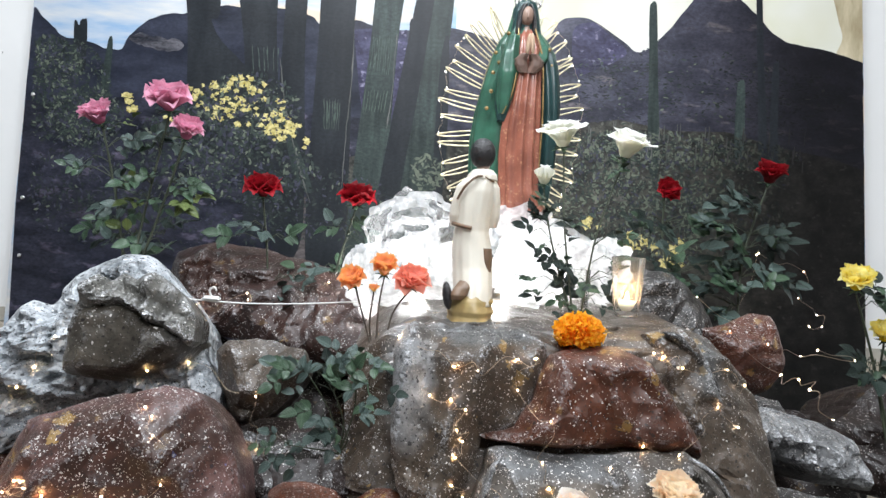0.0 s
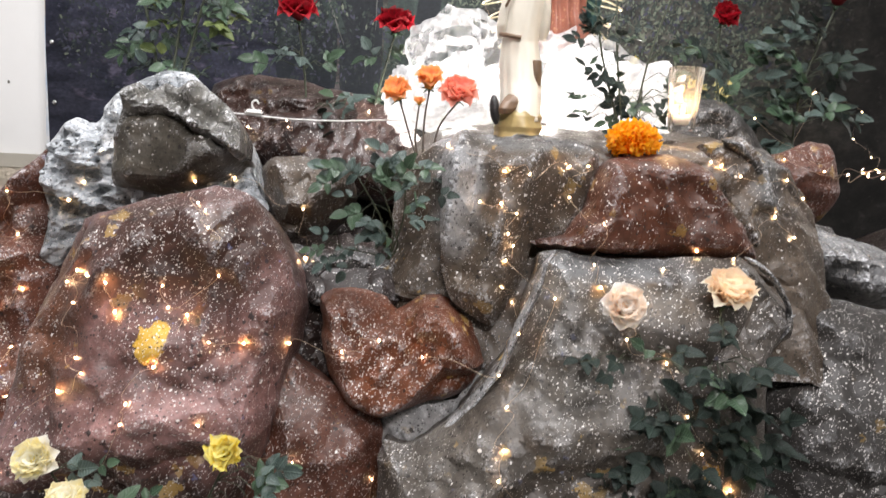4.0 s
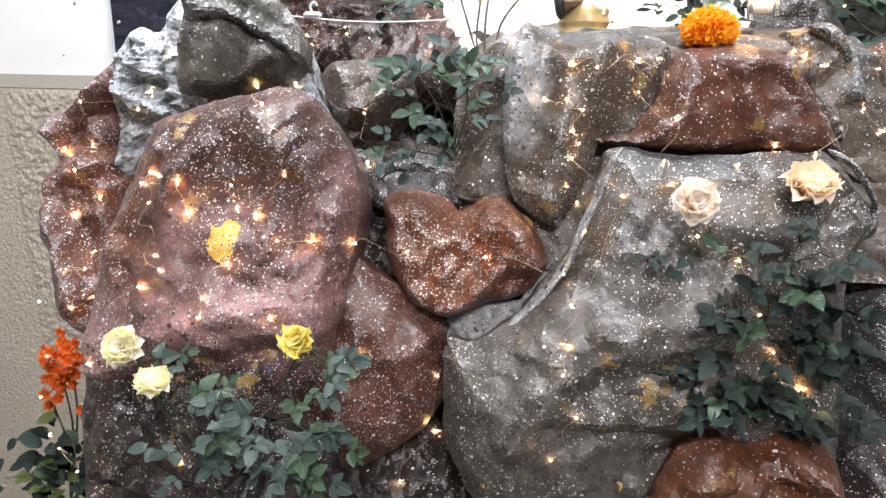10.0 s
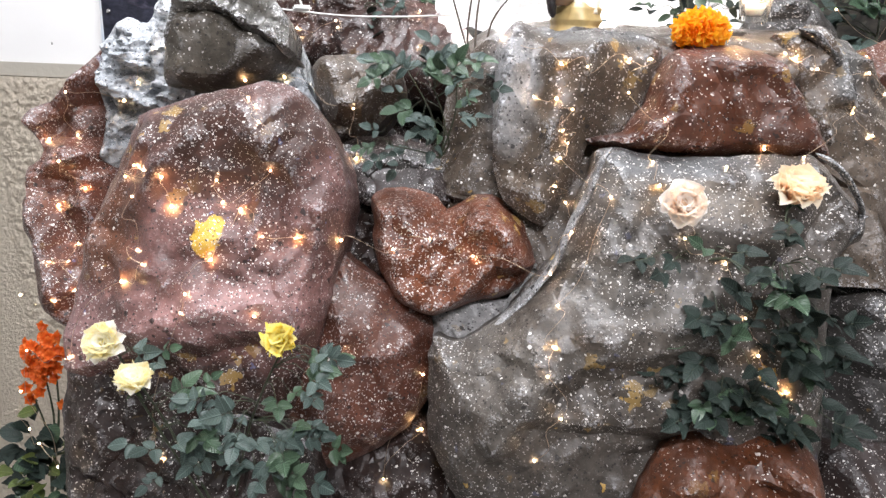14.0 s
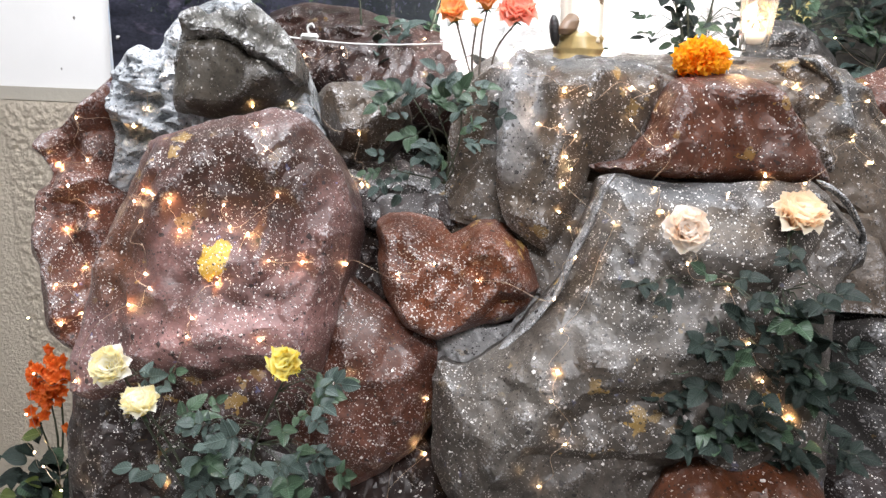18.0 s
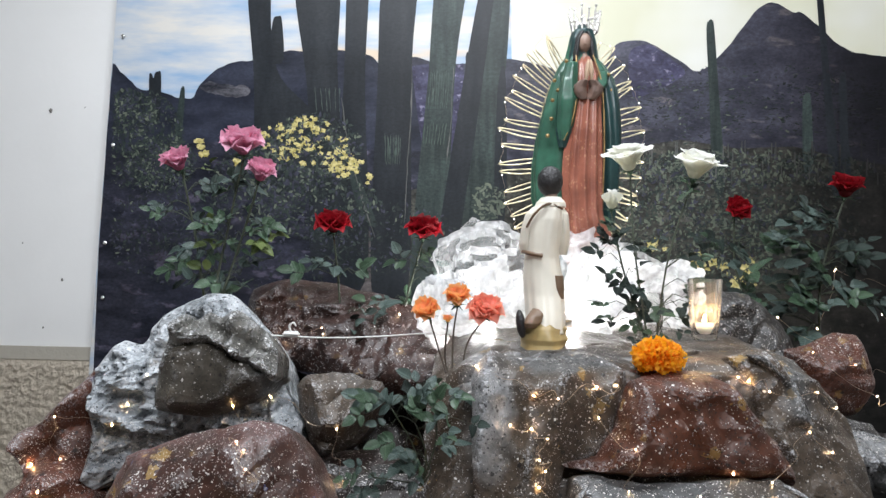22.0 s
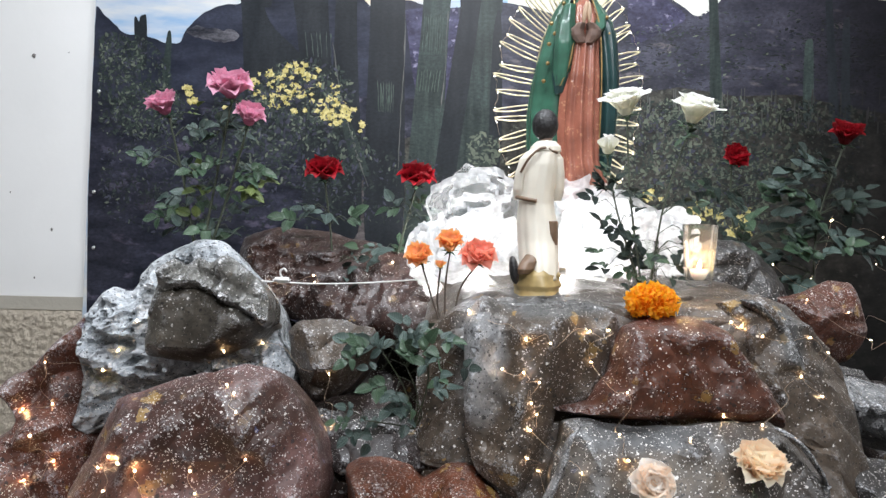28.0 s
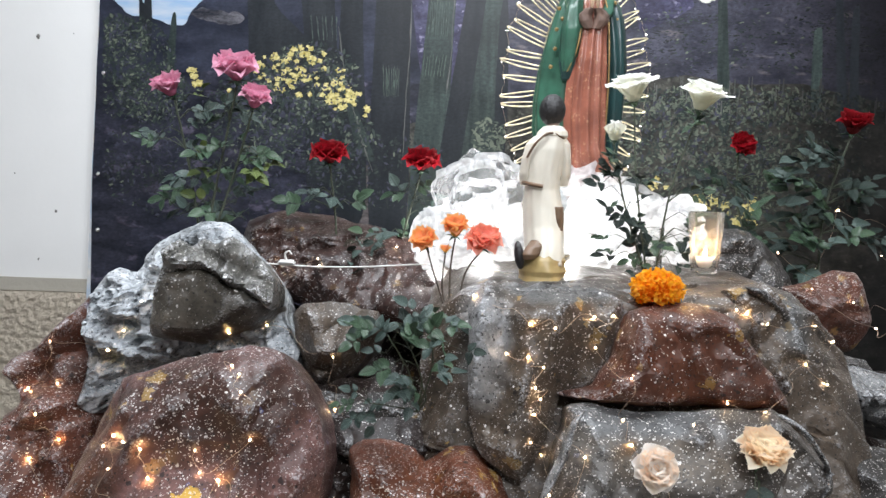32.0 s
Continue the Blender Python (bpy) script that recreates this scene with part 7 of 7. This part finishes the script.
for k, loop in enumerate(([(-0.054, -0.630, 1.141), (-0.053, -0.630, 1.192), (-0.027, -0.630, 1.224), (0.015, -0.630, 1.239), (0.057, -0.630, 1.242), (0.093, -0.630, 1.224), (0.081, -0.630, 1.194), (0.035, -0.630, 1.203), (-0.005, -0.630, 1.190), (-0.035, -0.630, 1.162)], [(-0.024, -0.640, 1.172), (-0.013, -0.640, 1.212), (0.025, -0.640, 1.228), (0.065, -0.640, 1.213), (0.055, -0.640, 1.181), (0.016, -0.640, 1.172)], [(-0.080, -0.660, 1.097), (-0.070, -0.660, 1.134), (-0.033, -0.660, 1.142), (0.006, -0.660, 1.131)], [(0.214, -0.580, 1.176), (0.244, -0.580, 1.203), (0.296, -0.580, 1.209), (0.337, -0.580, 1.186), (0.383, -0.580, 1.170), (0.414, -0.580, 1.143)])):
    pts = [p + 0.010 * noise.noise_vector(p * 38 + Vector((k, 0, 0))) for p in spline(loop, 90)]
    bm = bmesh.new()
    last = None
    for i, p in enumerate(pts):
        wob = 0.007 * math.sin(i * 0.9 + 3 * noise.noise(p * 30))
        row = [bm.verts.new(p + Vector((0.4 * wob, -q * 0.4 + wob * t, q))) for q, t in ((0.007, 1.0), (0.0, 0.0), (-0.007, -1.0))]
        if last:
            for j in (0, 1):
                bm.faces.new((last[j], last[j + 1], row[j + 1], row[j]))
        last = row
    bmesh.ops.solidify(bm, geom=bm.faces[:], thickness=0.001)
    part("ruffle", bm, TULLE, tulle)

# ---- glasses ----
m, nt, b = material("clear_glass")
clear, shine, both = nt.nodes.new("ShaderNodeBsdfTransparent"), nt.nodes.new("ShaderNodeBsdfGlossy"), nt.nodes.new("ShaderNodeMixShader")
clear.inputs[0].default_value = (0.98, 0.985, 0.98, 1)
shine.inputs["Roughness"].default_value = 0.08
edge_gloss = nt.nodes.new("ShaderNodeFresnel")
edge_gloss.inputs[0].default_value = 1.3
nt.links.new(edge_gloss.outputs[0], both.inputs[0])
nt.links.new(clear.outputs[0], both.inputs[1])
nt.links.new(shine.outputs[0], both.inputs[2])
film, frost = nt.nodes.new("ShaderNodeBsdfTranslucent"), nt.nodes.new("ShaderNodeMixShader")
film.inputs[0].default_value = (0.92, 0.90, 0.86, 1)
frost.inputs[0].default_value = 0.05
nt.links.new(both.outputs[0], frost.inputs[1])
nt.links.new(film.outputs[0], frost.inputs[2])
nt.links.new(frost.outputs[0], nt.nodes["Material Output"].inputs["Surface"])
GLASS = m
m, nt, b = material("candle_wax")
b.inputs["Base Color"].default_value = (0.82, 0.70, 0.55, 1)
b.inputs["Roughness"].default_value = 0.4
b.inputs["Subsurface Weight"].default_value = 0.6
b.inputs["Subsurface Radius"].default_value = (0.02, 0.01, 0.005)
WAX = m


def glowing(name, colour, strength):
    m, nt, b = material(name)
    b.inputs["Base Color"].default_value = (*colour, 1)
    b.inputs["Emission Color"].default_value = (*colour, 1)
    b.inputs["Emission Strength"].default_value = strength
    return m


FLAME = glowing("candle_flame", (1.0, 0.62, 0.22), 60)


def tumbler(name, place, height, r0, r1, flutes, label, wax):
    x, y, z = place
    thing = tagged(new(name), label=label, category="candle glass" if wax else "glass")
    bm = bmesh.new()
    sides = 80
    prof = [(r0 * 0.2, 0), (r0 * 0.9, 0), (r0, 0.004), (r0 + (r1 - r0) * 0.5, height * 0.5), (r1, height * 0.985), (r1 * 0.985, height), (r1 * 0.955, height * 0.985), (r0 * 0.93, height * 0.3), (r0 * 0.90, 0.009), (r0 * 0.2, 0.008)]
    last = None
    for i, (r, zz) in enumerate(prof):
        ring = []
        for k in range(sides):
            a = 2 * math.pi * k / sides
            w = 1 + (0.07 * math.cos(flutes * a) if 2 < i + 0 < 5 else 0.012 * math.cos(flutes * a) if i == 2 else 0)
            ring.append(bm.verts.new((x + r * w * math.cos(a), y + r * w * math.sin(a), z + zz)))
        if last:
            for k in range(sides):
                bm.faces.new((last[k], last[(k + 1) % sides], ring[(k + 1) % sides], ring[k]))
        else:
            bm.faces.new(ring[::-1])
        last = ring
    bm.faces.new(last)
    part("glass_body", bm, GLASS, thing).visible_shadow = False
    if wax:
        bm = bmesh.new()
        bmesh.ops.create_cone(bm, cap_ends=True, segments=40, radius1=r0 * 0.88, radius2=r0 * 0.90, depth=height * 0.16, matrix=Matrix.Translation((x, y, z + 0.010 + height * 0.08)))
        body = part("wax", bm, WAX, thing, "pale melted candle wax")
        bm = bmesh.new()
        tube(bm, [Vector((x, y, z + height * 0.25)), Vector((x + 0.001, y, z + height * 0.42))], 0.0008, 0.0006, 5)
        part("wick", bm, HAIR_PAINT, body)
        bm = bmesh.new()
        body_rings(bm, [(x, y, z + height * 0.28, 0.0015, 0.0015), (x, y, z + height * 0.31, 0.0030, 0.0035), (x + 0.0005, y, z + height * 0.36, 0.0022, 0.0022), (x + 0.001, y, z + height * 0.42, 0.0004, 0.0004)], 0, 12)
        part("flame", bm, FLAME, body, "small candle flame")
        lamp = point_lamp("candle_light", (x, y, z + height * 0.50), 0.22, (1.0, 0.62, 0.3), 0.01)
    return thing


tumbler("candle_glass", (0.362, -0.800, 1.064), 0.092, 0.0185, 0.0235, 20, "fluted glass tumbler with a lit candle on the ledge", True)
tumbler("water_glass", (0.317, -0.660, 1.055), 0.075, 0.020, 0.022, 3, "plain clear glass behind the rose stems", False)

# ---- string with its hook ----
CORD = plain("white_plastic_cord", (0.72, 0.72, 0.70), 0.4, 0.1, 50)
cord = tagged(new("cord"), label="white cord with a plastic hook stretched over the rocks", category="cord")
bm = bmesh.new()
tube(bm, spline([(-0.348, -0.840, 1.071), (-0.298, -0.830, 1.062), (-0.262, -0.820, 1.059), (-0.210, -0.800, 1.056), (-0.143, -0.780, 1.057), (-0.050, -0.760, 1.063)], 40), 0.0012, 0.0012)
part("line", bm, CORD, cord)
bm = bmesh.new()
hx, hy, hz = (-0.260, -0.825, 1.063)
box(bm, (hx - 0.013, hy - 0.004, hz - 0.004), (hx + 0.013, hy + 0.004, hz + 0.004))
bmesh.ops.bevel(bm, geom=bm.edges[:], offset=0.0025, segments=2, affect="EDGES")
tube(bm, spline([(hx, hy, hz + 0.002), (hx - 0.003, hy, hz + 0.012), (hx + 0.003, hy, hz + 0.017), (hx + 0.007, hy, hz + 0.012)], 14), 0.0018, 0.0014)
part("hook", bm, CORD, cord, "white plastic hook")

# hidden lamps under the tulle light it from within
point_lamp("tulle_light", (0.028, -0.500, 1.118), 2.6, (1.0, 0.97, 0.92), 0.03)
point_lamp("tulle_light", (0.333, -0.420, 1.109), 2.4, (1.0, 0.97, 0.92), 0.03)
point_lamp("tulle_light", (0.188, -0.620, 1.085), 0.6, (1.0, 0.97, 0.92), 0.02)

# ---- fairy lights ----
BULB = glowing("fairy_light_bulb", (1.0, 0.68, 0.38), 120)
BRIGHT = glowing("bright_fairy_light_bulb", (1.0, 0.60, 0.27), 440)
COLD_BULB = glowing("white_fairy_light_bulb", (1.0, 0.93, 0.78), 25)
COPPER = plain("thin_copper_wire", (0.48, 0.37, 0.27), 0.35, 0.2, 60, 0.85)


def bulb_mesh(mat):
    bm = bmesh.new()
    bmesh.ops.create_icosphere(bm, subdivisions=1, radius=0.00095)
    bmesh.ops.scale(bm, vec=(1, 1, 1.35), verts=bm.verts)
    me = bpy.data.meshes.new("bulb")
    bm.to_mesh(me)
    bm.free()
    me.materials.append(mat)
    me.polygons.foreach_set("use_smooth", [True] * len(me.polygons))
    return me


WARM_BULB, BRIGHT_BULB, WHITE_BULB = bulb_mesh(BULB), bulb_mesh(BRIGHT), bulb_mesh(COLD_BULB)


def fairy_string(places, label, mesh, seed, slack=0.012):
    rng = random.Random(seed)
    string = tagged(new("fairy_lights"), label=label, category="string lights", group="fairy light strings")
    way = []
    for a, b2 in zip(places, places[1:]):
        a, b2 = Vector(a), Vector(b2)
        way += [a] + [a.lerp(b2, q) + Vector((rng.uniform(-1, 1), -0.5, rng.uniform(-1, 1))) * slack for q in (0.35, 0.7)]
    way.append(Vector(places[-1]))
    bm = bmesh.new()
    tube(bm, spline(way, 5 * len(way)), 0.0003, 0.0003, 4)
    part("wire", bm, COPPER, string, "thin copper wire")
    for p in places:
        ob = new("bulb", BRIGHT_BULB if mesh == WARM_BULB and rng.random() < 0.27 else mesh)
        ob.parent = string
        ob.matrix_basis = Matrix.Translation(p) @ pose(0, 0, 0, rng.uniform(-60, 60), rng.uniform(-60, 60), 0)
    return string


for k, places in enumerate([
    [(-0.520, -1.114, 0.727), (-0.568, -0.989, 0.668), (-0.552, -0.964, 0.676), (-0.570, -0.945, 0.711), (-0.585, -0.965, 0.716), (-0.568, -0.922, 0.730), (-0.595, -0.914, 0.784), (-0.561, -0.900, 0.807), (-0.583, -0.919, 0.848), (-0.630, -0.863, 0.869), (-0.590, -0.857, 0.876), (-0.603, -0.854, 0.937), (-0.514, -0.858, 0.928), (-0.504, -0.832, 0.953), (-0.462, -0.862, 1.003)],
    [(-0.507, -1.154, 0.625), (-0.491, -1.170, 0.587), (-0.489, -1.161, 0.563), (-0.471, -1.161, 0.533), (-0.464, -1.190, 0.696), (-0.457, -1.134, 0.661), (-0.389, -1.126, 0.756), (-0.362, -1.128, 0.778), (-0.375, -1.111, 0.789), (-0.385, -1.094, 0.846), (-0.369, -1.093, 0.877), (-0.402, -1.073, 0.864), (-0.389, -1.075, 0.878), (-0.350, -1.091, 0.869), (-0.340, -1.093, 0.837)],
    [(-0.337, -0.586, 1.040), (-0.264, -0.601, 1.054), (-0.260, -0.607, 1.043), (-0.127, -0.535, 1.077)],
    [(-0.353, -1.152, 0.547), (-0.308, -1.158, 0.736), (-0.305, -1.150, 0.755), (-0.287, -1.121, 0.786), (-0.264, -1.084, 0.835), (-0.236, -1.096, 0.808), (-0.199, -1.091, 0.807), (-0.157, -1.050, 0.795), (-0.098, -1.030, 0.781), (-0.054, -1.023, 0.795), (-0.001, -1.022, 0.776), (0.091, -1.055, 0.769), (0.112, -1.051, 0.820), (0.112, -0.957, 0.834), (0.095, -0.988, 0.860)],
    [(-0.291, -1.083, 0.867), (-0.285, -1.084, 0.842), (-0.231, -1.075, 0.879), (-0.243, -1.073, 0.933), (-0.264, -1.043, 0.956), (-0.252, -1.054, 0.949), (-0.325, -0.884, 0.965), (-0.288, -0.826, 0.968), (-0.181, -0.860, 0.931), (-0.172, -0.887, 0.866)],
    [(-0.236, -1.134, 0.727), (-0.149, -1.068, 0.654), (-0.058, -1.019, 0.530), (-0.101, -1.066, 0.482), (-0.056, -1.041, 0.622)],
    [(0.019, -0.913, 1.033), (0.092, -0.963, 1.004), (0.122, -0.972, 1.002), (0.178, -0.931, 1.012), (0.205, -0.923, 1.013), (0.180, -0.936, 0.972), (0.214, -0.994, 0.947), (0.205, -0.999, 0.897), (0.209, -1.028, 0.875), (0.249, -1.037, 0.868), (0.233, -1.071, 0.825), (0.281, -1.072, 0.799), (0.304, -1.093, 0.744), (0.321, -1.102, 0.704), (0.354, -1.110, 0.666)],
    [(0.063, -0.951, 0.963), (0.089, -0.973, 0.964), (0.109, -0.974, 0.952), (0.099, -0.980, 0.927), (0.107, -0.972, 0.911), (0.098, -0.983, 0.894), (0.154, -1.034, 0.860), (0.099, -1.086, 0.743), (0.095, -1.118, 0.706), (0.089, -1.138, 0.680), (0.108, -1.136, 0.628), (0.082, -1.140, 0.575)],
    [(0.287, -1.009, 0.897), (0.340, -0.971, 0.914), (0.382, -0.984, 0.909), (0.459, -0.919, 0.957), (0.490, -0.916, 0.930), (0.522, -0.865, 0.979), (0.481, -0.895, 1.005), (0.408, -0.917, 1.008), (0.372, -0.903, 1.025), (0.384, -0.907, 1.020), (0.626, -0.590, 1.027), (0.493, -1.010, 1.021), (0.497, -1.043, 1.022), (0.470, -1.110, 1.023), (0.491, -1.121, 0.994)],
    [(0.524, -0.678, 1.093), (0.683, -0.621, 1.009), (0.634, -0.810, 1.017), (0.705, -0.833, 1.017), (0.719, -0.714, 1.016)],
    [(0.855, -0.143, 1.036), (0.900, -0.139, 1.176), (0.896, -0.154, 1.180), (1.017, -0.151, 1.139), (1.006, -0.150, 1.073), (1.057, -0.149, 1.031), (1.070, -0.155, 1.003), (1.037, -0.153, 1.002)],
]):
    fairy_string(places, "thin copper string of lit warm fairy lights on the rocks", WARM_BULB, 40 + k)
fairy_string([p + Vector((0, -0.004, 0)) for p in ray_tips], "string of lit white fairy lights on the gilt rays", WHITE_BULB, 70, 0.004)
